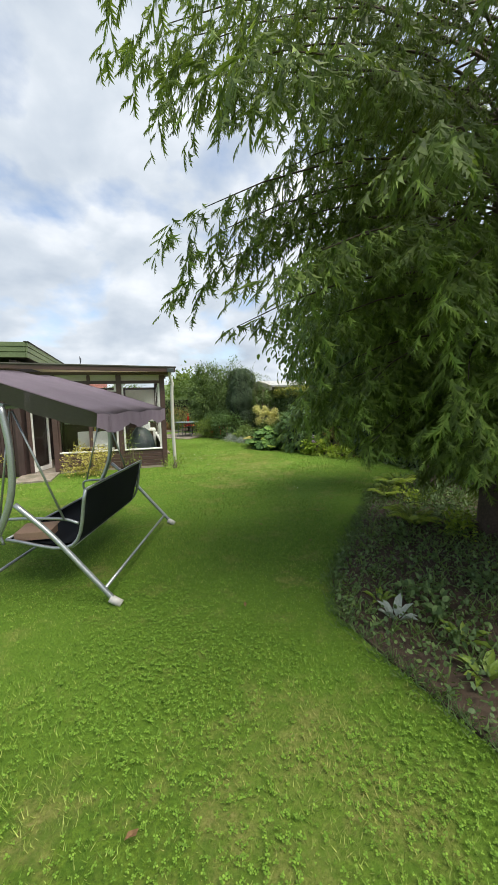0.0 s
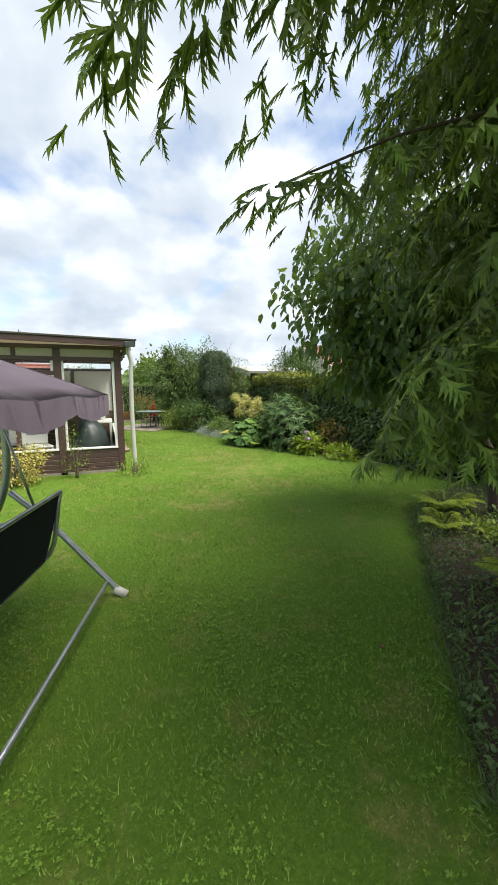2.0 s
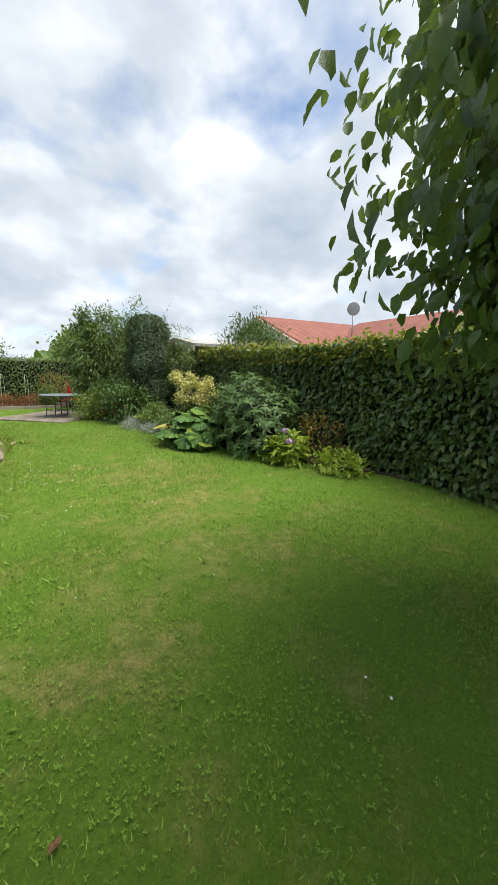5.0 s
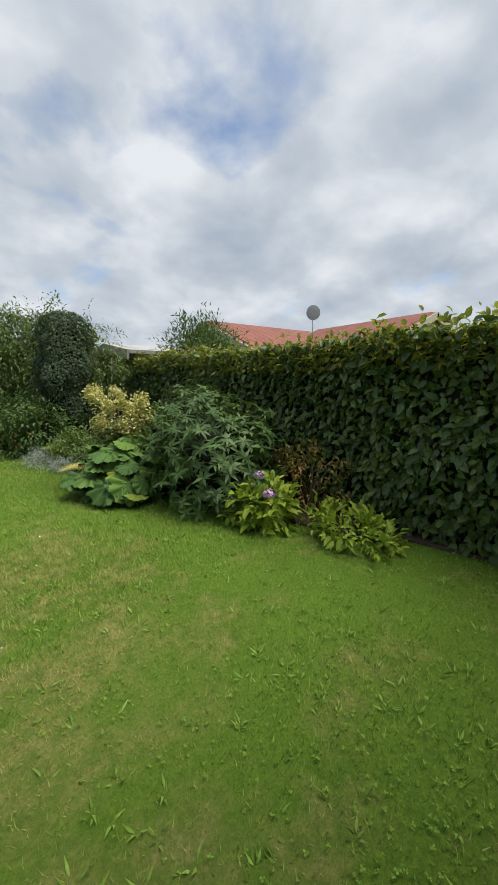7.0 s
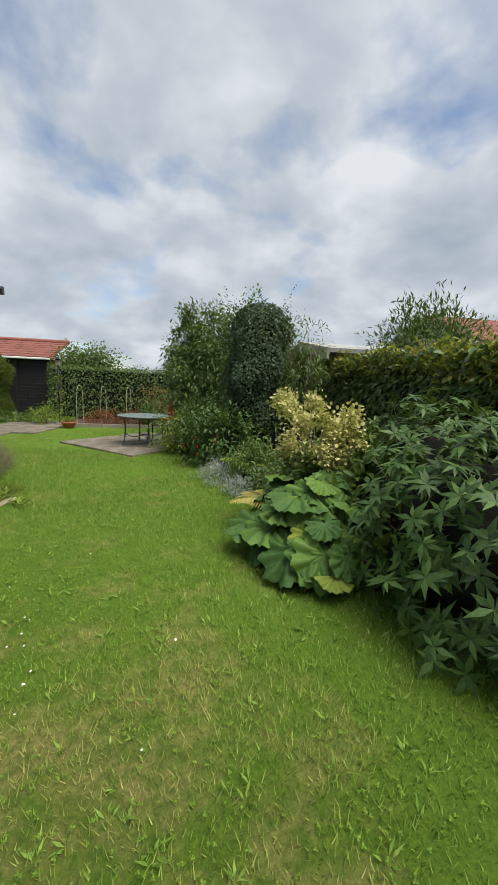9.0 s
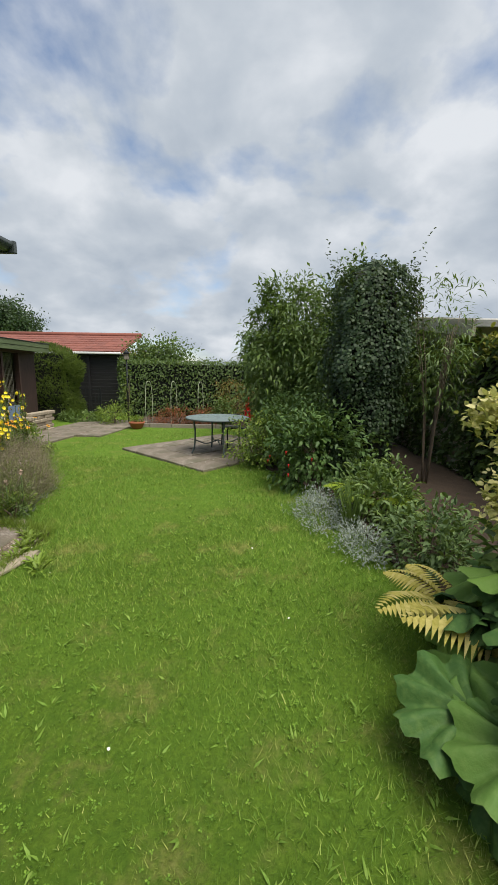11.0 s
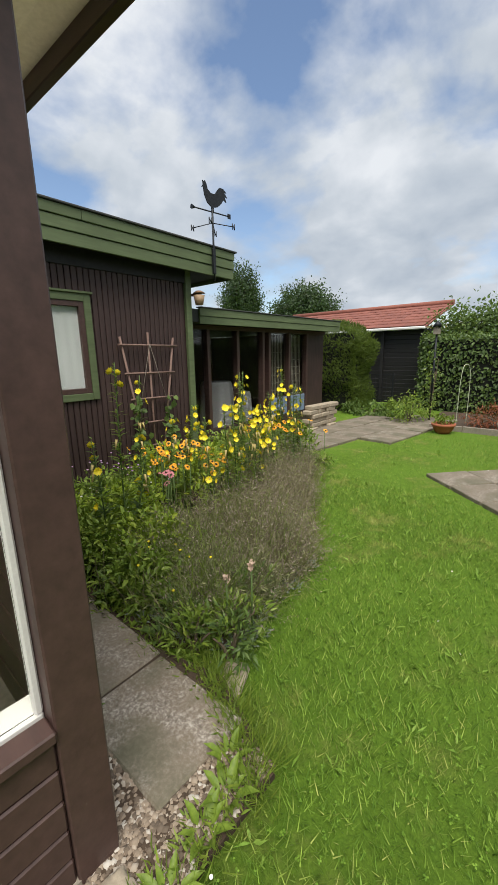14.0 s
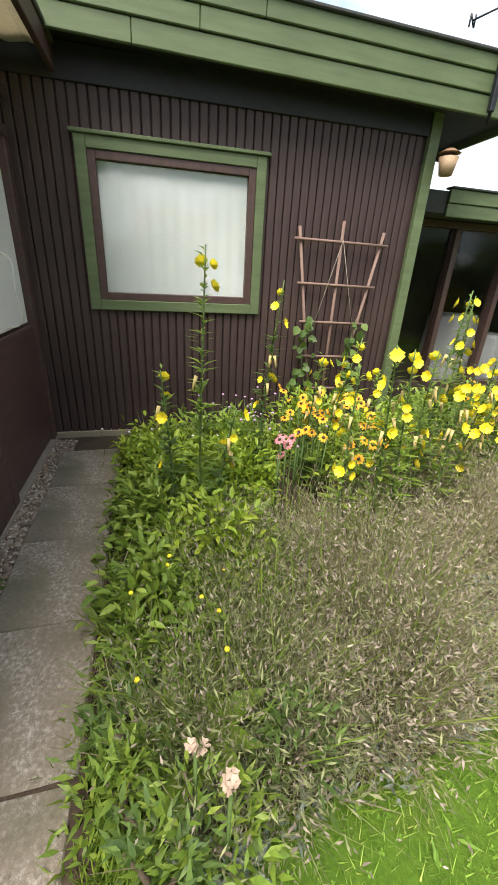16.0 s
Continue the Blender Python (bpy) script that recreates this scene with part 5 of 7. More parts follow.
    # brighter leaf colour, commoner low and outside, also paints sprays as sunlit
    tip = rng.random(len(P)) < np.clip(0.02 + 0.06 * outer + 0.42 * outer * np.clip((2.9 - P[:, 2]) / 1.2, 0, 1), 0.02, 0.5)
    link("crown", leaf_mesh("crown", P[~tip], W[~tip], U[~tip], S[~tip], S[~tip] * 0.95, "spray"), LEAF_CONIFER, t)
    link("young_growth", leaf_mesh("young_growth", P[tip], W[tip], U[tip], S[tip] * 1.0, S[tip] * 0.85, "spray"), LEAF_TIP, t, "yellow-green young sprays, coloured brighter low down as if sunlit")


weeping_conifer()


def broadleaf(name, x, y, trunk, centre, size, mat, limbs, per, leaf, spread, label, ratio=0.7, droop=0.9, clear=None, shape="oval", group="", thick=0.09):
    """A broadleaved tree: trunk, limbs, twigs and leaves gathered along the twigs."""
    t = empty(name, x, y, 0, label, "tree", group)
    bm = bmesh.new()
    c = np.array(centre) - np.array((x, y, 0))
    tube(bm, arc([(0, 0, -0.1), (c[0] * 0.1, c[1] * 0.1, trunk * 0.5), (c[0] * 0.35, c[1] * 0.35, trunk)], 5), thick, 10, 0.6)
    part("trunk", bm, BARK, t)
    ends = ball(limbs, 0.35) * np.array(size)
    P, W = [], []
    bm = bmesh.new()
    start = np.array((c[0] * 0.35, c[1] * 0.35, trunk))
    for k, e in enumerate(ends):
        tip = c + e
        mid = (start + tip) / 2 + np.array((0, 0, 0.15)) + rng.normal(size=3) * 0.12
        pts = np.array(arc([start, mid, tip], 6))
        if k % 2 == 0:
            tube(bm, [tuple(q) for q in pts[:-3:3]], thick * 0.2, 5, 0.15)
        n = int(per)
        f = rng.random(n) ** 0.55
        q = pts[np.clip((f * (len(pts) - 1)).astype(int), 0, len(pts) - 1)] + rng.normal(size=(n, 3)) * spread
        P.append(q)
        W.append(unit(q - c) * 0.5 + np.array((0, 0, -droop)) + rng.normal(size=(n, 3)) * 0.5)
    part("branchwork", bm, BARK, t)
    P, W = np.concatenate(P), np.concatenate(W)
    keep = P[:, 2] > 0.2
    if clear:
        keep &= clear(P + np.array((x, y, 0)))
    P, W = P[keep], W[keep]
    ln = leaf * rng.uniform(0.6, 1.3, len(P))
    link("crown", leaf_mesh("crown", P, W, rng.normal(size=P.shape) * 0.6 + unit(P - c), ln, ln * ratio, shape), mat, t)
    return t


broadleaf("hazel_tree", 3.2, 5.3, 1.3, (2.45, 5.95, 2.72), (2.15, 1.45, 1.6), LEAF_HAZEL, 420, 85, 0.105, 0.10, "dark green hazel tree with large drooping curled leaves", ratio=0.60, droop=1.1,
          clear=lambda G: (G[:, 2] > 1.42) & (G[:, 2] < 2.75 + 1.4 * (G[:, 0] - 0.6)) & (G[:, 0] < 3.9) & ~((G[:, 0] < 1.3) & (G[:, 2] < 2.0)) & ~((G[:, 0] < 0.75) & (G[:, 2] < 2.15)))


# ---- shrubs along the hedge ----
def whorled_shrub(x, y, z, size, rosettes, label):
    """A shrub whose long leaves stand in whorls at the twig ends, over an inside painted dark as shade."""
    t = empty("rhododendron", x, y, 0, label, "shrub", "rhododendrons")
    d = unit(rng.normal(size=(rosettes, 3)))
    c = d * np.array(size) * rng.uniform(0.72, 1.05, (rosettes, 1)) * (1 + 0.16 * np.array([noise.noise(Vector(q) * 2.2) for q in d]))[:, None] + np.array((0, 0, z))
    keep = c[:, 2] > 0.08
    d, c = d[keep], c[keep]
    axis = unit(d * 0.8 + np.array((0, 0, 0.55)) + rng.normal(size=d.shape) * 0.25)
    u = unit(np.cross(axis, rng.normal(size=axis.shape)))
    w = np.cross(axis, u)
    k = 9
    a = (np.arange(k) * 6.283 / k)[None, :, None] + rng.normal(size=(len(c), k, 1)) * 0.2
    out = u[:, None] * np.cos(a) + w[:, None] * np.sin(a)
    way = out + axis[:, None] * rng.uniform(-0.25, 0.55, (len(c), k, 1)) + np.array((0, 0, -0.12))
    p = np.repeat(c, k, 0)
    ln = rng.uniform(0.085, 0.145, len(p))
    link("crown", leaf_mesh("crown", p, way.reshape(-1, 3), np.repeat(axis, k, 0), ln, ln * 0.30, "lance"), LEAF_RHODO, t)
    bm = bmesh.new()
    for q in c[::9]:
        tube(bm, arc([(q[0] * 0.1, q[1] * 0.1, -0.03), (q[0] * 0.5, q[1] * 0.5, q[2] * 0.5), tuple(q)], 3), 0.010, 5, 0.4)
    part("stemwork", bm, TWIG, t)
    # filler coloured near-black for the shade between the whorls
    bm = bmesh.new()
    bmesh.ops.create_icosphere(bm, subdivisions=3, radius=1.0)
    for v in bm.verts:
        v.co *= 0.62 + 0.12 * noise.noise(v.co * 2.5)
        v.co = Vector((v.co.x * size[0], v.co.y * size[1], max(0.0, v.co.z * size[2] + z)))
    part("shaded_inside", bm, bpy.data.materials["foliage_shade"], t)


whorled_shrub(3.45, 11.45, 0.50, (0.82, 0.98, 0.86), 700, "dense rhododendron with whorls of long dark leaves")
whorled_shrub(3.75, 12.4, 0.65, (0.7, 0.8, 0.85), 420, "dense rhododendron with whorls of long dark leaves")
bush("green_shrub", (3.05, 12.9, 0.5), (0.55, 0.6, 0.55), LEAF_MID, 70, 30, 0.09, 0.11, 0.5, "oval", 0.0, label="green lower leaves of the yellow shrub")
bush("yellow_shrub", (2.85, 13.0, 1.05), (0.50, 0.55, 0.36), LEAF_CREAM, 26, 230, 0.055, 0.040, 0.8, "oval", -0.2, label="shrub topped with creamy yellow flower heads")
bush("hydrangea", (3.42, 10.35, 0.22), (0.32, 0.36, 0.26), LEAF_FRESH, 60, 9, 0.04, 0.12, 0.55, "oval", 0.0, label="low hydrangea with lime leaves and two mauve heads")
bush("lime_perennial", (3.82, 9.55, 0.12), (0.30, 0.50, 0.16), LEAF_FRESH, 60, 10, 0.05, 0.10, 0.45, "oval", 0.0, label="low lime-green perennial at the foot of the hedge", category="plant")
bush("bronze_shrub", (4.05, 10.3, 0.4), (0.25, 0.5, 0.45), LEAF_ORANGEY, 40, 16, 0.06, 0.07, 0.4, "oval", 0.3, label="thin shrub with bronze fading leaves")


def flower_head(bm, c, r, n, size):
    p = unit(rng.normal(size=(n, 3)))
    for q in p:
        bmesh.ops.create_circle(bm, cap_ends=True, segments=5, radius=size, matrix=Matrix.Translation(Vector(c) + Vector((q[0] * 1.15, q[1] * 1.15, q[2] * 0.75)) * r * rng.uniform(0.7, 1.08)) @ Vector(q).to_track_quat("Z", "Y").to_matrix().to_4x4())


for hx, hy, hz in ((3.40, 10.40, 0.53), (3.30, 10.12, 0.41)):
    bm = bmesh.new()
    flower_head(bm, (hx, hy, hz), 0.062, 90, 0.0135)
    hy = bpy.data.objects["hydrangea"]
    ob = part("flower_head", bm, PETAL_MAUVE, hy, "round mauve flower head")
    ob.location = -hy.location


def big_leaf(length, lobes=9):
    """A broad lobed leaf blade with a dished face."""
    bm = bmesh.new()
    rim, mid = [], []
    n = 54
    for k in range(n + 1):
        a = -2.75 + 5.5 * k / n
        r = length * (0.42 + 0.15 * abs(math.cos(a * lobes / 2)) ** 0.7 + 0.022 * (k % 3 - 1))
        rim.append(bm.verts.new((r * math.cos(a) + 0.32 * length, r * math.sin(a) * 1.05, 0.05 * length * math.cos(a * lobes) + 0.04 * length * math.sin(a * 3) - 0.30 * r * (r / length))))
        mid.append(bm.verts.new((0.5 * r * math.cos(a) + 0.32 * length, 0.5 * r * math.sin(a), 0.05 * length * math.cos(a * lobes))))
    c = bm.verts.new((0.2 * length, 0, -0.03 * length))
    for k in range(n):
        bm.faces.new((mid[k], rim[k], rim[k + 1], mid[k + 1])).smooth = True
        bm.faces.new((c, mid[k], mid[k + 1])).smooth = True
    return bm


def butterbur():
    t = empty("butterbur", 2.62, 12.5, 0, "clump of huge lobed green leaves spilling onto the lawn", "plant")
    metas = []
    for ln in (0.26, 0.34, 0.44):
        me = bpy.data.meshes.new("leaf")
        bm = big_leaf(ln)
        bm.to_mesh(me)
        bm.free()
        metas.append(me)
    for k in range(84):
        a = rng.uniform(0, 6.28)
        r = math.sqrt(rng.random())
        x, y = 0.42 * r * math.cos(a), 0.75 * r * math.sin(a)
        z = 0.22 + 0.55 * (1 - r) + rng.uniform(-0.05, 0.12) + 0.25 * max(0.0, x)
        out = math.degrees(math.atan2(y, x))
        lf = link("leaf", metas[k % 3], LEAF_BIG, t)
        lf.matrix_local = pose(x, y, z, 0, 0, out) @ pose(0, 0, 0, rng.uniform(-18, 18), rng.uniform(-10, 55) + 18 * r, 0)
        if k % 2 == 0:
            bm = bmesh.new()
            tube(bm, arc([(x * 0.4, y * 0.4, -0.02), (x * 0.8, y * 0.8, z * 0.6), (x, y, z)], 4), 0.011, 6)
            part("stalk", bm, STEM, t)


butterbur()


def fern(x, y, fronds, length, mat, label, z=0.03):
    t = empty("fern", x, y, z, label, "fern", "ferns")
    for k in range(fronds):
        a = 6.28 * k / fronds + rng.uniform(-0.3, 0.3)
        d = np.array((math.cos(a), math.sin(a), 0))
        ln = length * rng.uniform(0.75, 1.1)
        s = np.linspace(0.12, 1, 26)
        line = d * (ln * s**1.15)[:, None] * 0.75 + np.array((0, 0, 1)) * (ln * (0.95 * s - 0.62 * s**2.2))[:, None]
        side = np.array((-d[1], d[0], 0))
        w = 0.24 * ln * np.sin(np.pi * np.clip(s * 0.93 + 0.04, 0, 1)) ** 0.8 + 0.008
        pos = np.concatenate([line, line])
        way = np.concatenate([np.repeat((side + d * 0.35)[None], 26, 0), np.repeat((-side + d * 0.35)[None], 26, 0)])
        L = np.concatenate([w, w])
        link("frond", leaf_mesh("frond", pos, way + np.array((0, 0, -0.15)), (0, 0, 1.0), L, L * 0.0 + 0.030 * ln + 0.006, "lance"), mat, t)


for fx, fy, n, ln, m, lab in ((2.62, 15.35, 9, 0.75, LEAF_FRESH, "fresh green fern beside the silver plant"), (2.75, 12.75, 8, 0.95, LEAF_YELLOW, "yellowing fern among the big leaves"),
                              (3.1, 12.35, 8, 1.15, LEAF_FRESH, "tall yellow-green fern behind the big leaves"), (2.55, 13.25, 7, 0.8, LEAF_YELLOW, "yellowing fern among the big leaves"),
                              (2.72, 5.68, 10, 0.62, LEAF_FRESH, "bright green fern at the edge of the soil bed"), (2.2, 5.2, 8, 0.42, LEAF_FRESH, "bright green fern at the edge of the soil bed"),
                              (1.7, 3.9, 8, 0.5, LEAF_FRESH, "bright green fern under the conifer")):
    fern(fx, fy, n, ln, m, lab)


def grass_plant(name, x, y, n, length, mat, label, spread=0.08, width=0.016, lean=0.5):
    t = empty(name, x, y, 0.02, label, "plant")
    a = rng.uniform(0, 6.28, n)
    p = np.stack([np.cos(a), np.sin(a), 0 * a], 1) * spread * rng.random((n, 1))
    w = np.stack([np.cos(a) * lean, np.sin(a) * lean, np.ones(n)], 1) + rng.normal(size=(n, 3)) * 0.15
    ln = length * rng.uniform(0.6, 1.1, n)
    link("blades", leaf_mesh("blades", p, w, -np.stack([np.cos(a), np.sin(a), 0 * a], 1) + np.array((0, 0, 0.2)), ln, width, "blade"), mat, t)
    return t


grass_plant("iris", 2.28, 14.85, 46, 0.55, LEAF_MID, "clump of sword-shaped iris leaves", width=0.03)
bush("silver_plant", (2.02, 15.15, 0.10), (0.30, 0.45, 0.16), LEAF_SILVER, 110, 34, 0.05, 0.034, 0.3, "lance", -0.3, 0, label="low silver-leaved plant at the lawn edge", category="plant")
bush("silver_plant", (2.25, 14.35, 0.08), (0.2, 0.3, 0.12), LEAF_SILVER, 70, 30, 0.05, 0.034, 0.3, "lance", -0.3, 0, label="low silver-leaved plant at the lawn edge", category="plant")
bush("fuchsia", (2.25, 16.5, 0.5), (0.75, 0.85, 0.62), LEAF_RHODO, 170, 26, 0.09, 0.085, 0.5, "oval", 0.35, label="dark green fuchsia with a few red flowers")
bush("fuchsia", (2.05, 17.9, 0.55), (0.75, 0.9, 0.7), LEAF_RHODO, 150, 26, 0.09, 0.085, 0.5, "oval", 0.35, label="dark green fuchsia with a few red flowers")
bush("variegated_shrub", (1.38, 17.6, 0.42), (0.56, 0.66, 0.48), LEAF_LIME, 110, 24, 0.07, 0.05, 0.55, "oval", 0.0, label="small-leaved yellow-green shrub beside the patio")
bush("variegated_shrub", (1.55, 17.55, 0.38), (0.42, 0.5, 0.40), LEAF_MID, 70, 24, 0.07, 0.055, 0.55, "oval", 0.0, label="small-leaved green shrub beside the patio")
bush("low_perennial", (2.65, 15.3, 0.2), (0.4, 0.7, 0.35), LEAF_MID, 110, 22, 0.07, 0.08, 0.4, "oval", 0.1, label="low leafy perennials between the fern and the fuchsia", category="plant")
bush("low_perennial", (2.75, 14.2, 0.15), (0.35, 0.5, 0.3), LEAF_COVER, 90, 22, 0.07, 0.07, 0.45, "oval", 0.1, label="low leafy perennials behind the silver plant", category="plant")
bush("tall_shrub", (2.1, 20.3, 1.8), (1.15, 1.2, 1.75), LEAF_MID, 360, 50, 0.11, 0.145, 0.32, "lance", 0.5, label="tall leafy shrub with narrow grey-green leaves", stems=14)
bush("tall_shrub", (3.3, 19.4, 1.9), (1.1, 1.2, 1.75), LEAF_MID, 240, 36, 0.11, 0.145, 0.32, "lance", 0.5, label="tall leafy shrub with narrow grey-green leaves", stems=12)
bush("willow_shrub", (3.75, 16.6, 2.0), (0.45, 0.5, 0.95), LEAF_MID, 60, 24, 0.1, 0.12, 0.18, "lance", 0.3, label="thin willow-leaved shrub behind the ivy column", stems=9)


def red_fuchsia_flowers():
    n = 9
    p = np.stack([rng.uniform(1.55, 2.3, n), rng.uniform(15.75, 17.2, n), rng.uniform(0.25, 0.7, n)], 1)
    k = empty("fuchsia_flowers", 0, 0, 0, "small hanging red fuchsia flowers", "flower")
    for q in p:
        d = unit(np.array((q[0] - 2.25, q[1] - 16.5, 0)))
        c = np.array((2.25, 16.5, q[2])) + d * 0.78
        bm = bmesh.new()
        tube(bm, [tuple(c), tuple(c - np.array((0, 0, 0.045)))], 0.012, 5, 0.4)
        part("flower", bm, PETAL_RED, k)


red_fuchsia_flowers()


def ivy_column():
    t = empty("ivy_column", 2.9, 17.0, 0, "tall column smothered in dark ivy with a rounded top", "climber")
    # the tube's near-black colour is painted shade behind the ivy leaves
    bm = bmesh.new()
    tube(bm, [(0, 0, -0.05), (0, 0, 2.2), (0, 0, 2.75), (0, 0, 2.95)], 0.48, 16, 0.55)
    part("core", bm, bpy.data.materials["foliage_shade"], t)
    n = 23000
    z = rng.random(n) * 3.1
    r = 0.55 + 0.10 * np.clip(z / 2.4, 0, 1) ** 2
    r = np.where(z > 2.55, 0.60 * np.sqrt(np.clip(1 - ((z - 2.55) / 0.62) ** 2, 0, 1)), r) * (0.86 + 0.10 * (z / 3))
    a = rng.uniform(0, 6.28, n)
    bul = np.array([noise.noise((math.cos(q) * 1.6, math.sin(q) * 1.6, h * 1.5)) for q, h in zip(a, z)])
    r = r + bul * 0.30 - rng.random(n) * 0.12
    d = np.stack([np.cos(a), np.sin(a), 0 * a], 1)
    p = d * r[:, None] + np.array((0, 0, 1)) * z[:, None]
    ln = rng.uniform(0.028, 0.054, n)
    link("leaves", leaf_mesh("leaves", p, d * 0.4 + np.array((0, 0, -0.9)) + rng.normal(size=p.shape) * 0.4, d + np.array((0, 0, 0.35)) + rng.normal(size=p.shape) * 0.3, ln, ln * 0.85, "disc"), LEAF_IVY, t)
    P, W = [], []
    for k in range(420):
        a = rng.uniform(0, 6.28)
        d = np.array((math.cos(a), math.sin(a), 0))
        start = d * rng.uniform(0.2, 0.6) + np.array((0, 0, rng.uniform(1.6, 3.05)))
        up = rng.random() < 0.12
        s = np.linspace(0, 1, 12)[:, None]
        ln = rng.uniform(0.3, 0.9)
        line = start + d * s * 0.22 + np.array((0, 0, 1)) * ((0.35 * s) if up else (0.10 * s - ln * s**2))
        P.append(line + rng.normal(size=line.shape) * 0.015)
        W.append(rng.normal(size=line.shape) + d)
    P, W = np.concatenate(P), np.concatenate(W)
    link("trailing_shoots", leaf_mesh("trailing_shoots", P, W, (0, 0, 1), np.full(len(P), 0.046), np.full(len(P), 0.034)), LEAF_IVY, t)


ivy_column()

# ---- the back border ----
bush("red_perennials", (-1.0, 22.5, 0.20), (0.75, 0.35, 0.36), LEAF_RED, 110, 20, 0.06, 0.06, 0.4, "oval", 0.2, label="reddish brown perennials in the back border", category="plant")
bush("red_perennials", (-0.1, 22.6, 0.2), (0.5, 0.35, 0.36), LEAF_RED, 70, 20, 0.06, 0.06, 0.4, "oval", 0.2, label="reddish brown perennials in the back border", category="plant")
bush("bronze_shrub", (0.7, 23.2, 0.75), (0.75, 0.5, 0.65), LEAF_ORANGEY, 90, 24, 0.1, 0.06, 0.4, "oval", 0.2, label="airy shrub with bronze and orange leaves")
bush("border_shrub", (0.4, 22.6, 0.4), (0.4, 0.4, 0.42), LEAF_MID, 60, 20, 0.07, 0.08, 0.6, label="leafy green border plant")
bush("border_shrub", (1.6, 22.4, 0.5), (0.6, 0.5, 0.55), LEAF_MID, 80, 20, 0.08, 0.08, 0.6, label="leafy green border plant")
bush("border_shrub", (-2.9, 22.4, 0.3), (0.42, 0.4, 0.36), LEAF_LIME, 50, 20, 0.06, 0.07, 0.45, label="yellow-green plant with small yellow flowers", category="plant")
bush("border_shrub", (-4.0, 23.0, 0.12), (0.8, 0.45, 0.18), LEAF_MID, 70, 16, 0.06, 0.09, 0.5, label="low green plants at the foot of the cypress", category="plant")
bush("lamp_climber", (-2.55, 22.75, 0.9), (0.12, 0.12, 0.85), LEAF_LIME, 30, 12, 0.05, 0.05, 0.5, label="thin climber on a lantern post", category="climber")


def border_edge():
    e = tagged(empty("border_edge", -2.3, 21.93, 0), "low grey timber edging of the back border", "edging", "", "structure")
    for k in range(5):
        part("edging_board", boxes(((0.62 * k, -0.03, -0.02), (0.62 * k + 0.605, 0.02, 0.11 + 0.006 * (k % 2))), bevel=0.006), WOOD_GREY, e)


border_edge()


def hoop(x, y, w, top, rz):
    h = empty("plant_hoop", x, y, 0, "thin pale plastic hoop over the border", "hoop", "hoops over the border", rz=rz)
    bm = bmesh.new()
    tube(bm, arc([(-w / 2, 0, 0), (-w / 2, 0, top * 0.6), (-w * 0.36, 0, top * 0.93), (-0.02, 0, top), (w * 0.34, 0, top * 0.93), (w / 2, 0, top * 0.6), (w / 2, 0, 0)], 6), 0.006, 6)
    part("hoop", bm, plain("hoop_plastic", (0.55, 0.60, 0.42), 0.5) if "hoop_plastic" not in bpy.data.materials else bpy.data.materials["hoop_plastic"], h)


for hx, hy in ((-1.86, 22.55), (-1.15, 22.7), (-0.36, 22.8)):
    hoop(hx, hy, 0.40, 1.28, 76)


def flower_pot():
    p = empty("flower_pot", -1.95, 21.6, 0, "terracotta bowl planted with pale flowers", "pot")
    bm = bmesh.new()
    prof = [(0.11, 0.0), (0.16, 0.06), (0.20, 0.15), (0.215, 0.16), (0.215, 0.20), (0.19, 0.20), (0.18, 0.15), (0.0, 0.14)]
    rings = [[bm.verts.new((r * math.cos(a), r * math.sin(a), z)) for a in np.linspace(0, 2 * math.pi, 24, endpoint=False)] for r, z in prof[:-1]]
    for q, w in zip(rings, rings[1:]):
        for k in range(24):
            bm.faces.new((q[k], q[(k + 1) % 24], w[(k + 1) % 24], w[k])).smooth = True
    bm.faces.new(rings[0][::-1])
    bm.faces.new(rings[-1])
    part("bowl", bm, TERRACOTTA, p)
    n = 160
    a, r = rng.uniform(0, 6.28, n), 0.18 * np.sqrt(rng.random(n))
    q = np.stack([r * np.cos(a), r * np.sin(a), 0.16 + 0.18 * rng.random(n)], 1)
    link("plants", leaf_mesh("plants", q, rng.normal(size=(n, 3)) + np.array((0, 0, 0.8)), (0, 0, 1), np.full(n, 0.07), np.full(n, 0.035)), LEAF_LIME, p)


flower_pot()


def lantern_post():
    p = empty("lantern_post", -2.55, 22.75, 0, "slim dark lantern post with a small cap", "lamp post")
    bm = bmesh.new()
    tube(bm, [(0, 0, 0), (0, 0, 1.9)], 0.022, 8)
    part("pole", bm, METAL_DARK, p)
    part("lantern", boxes(((-0.06, -0.06, 1.9), (0.06, 0.06, 2.06)), bevel=0.008), WOOD_GREY, p)
    bm = bmesh.new()
    tube(bm, [(0, 0, 2.06), (0, 0, 2.18)], 0.11, 8, 0.1)
    part("cap", bm, METAL_DARK, p)


lantern_post()


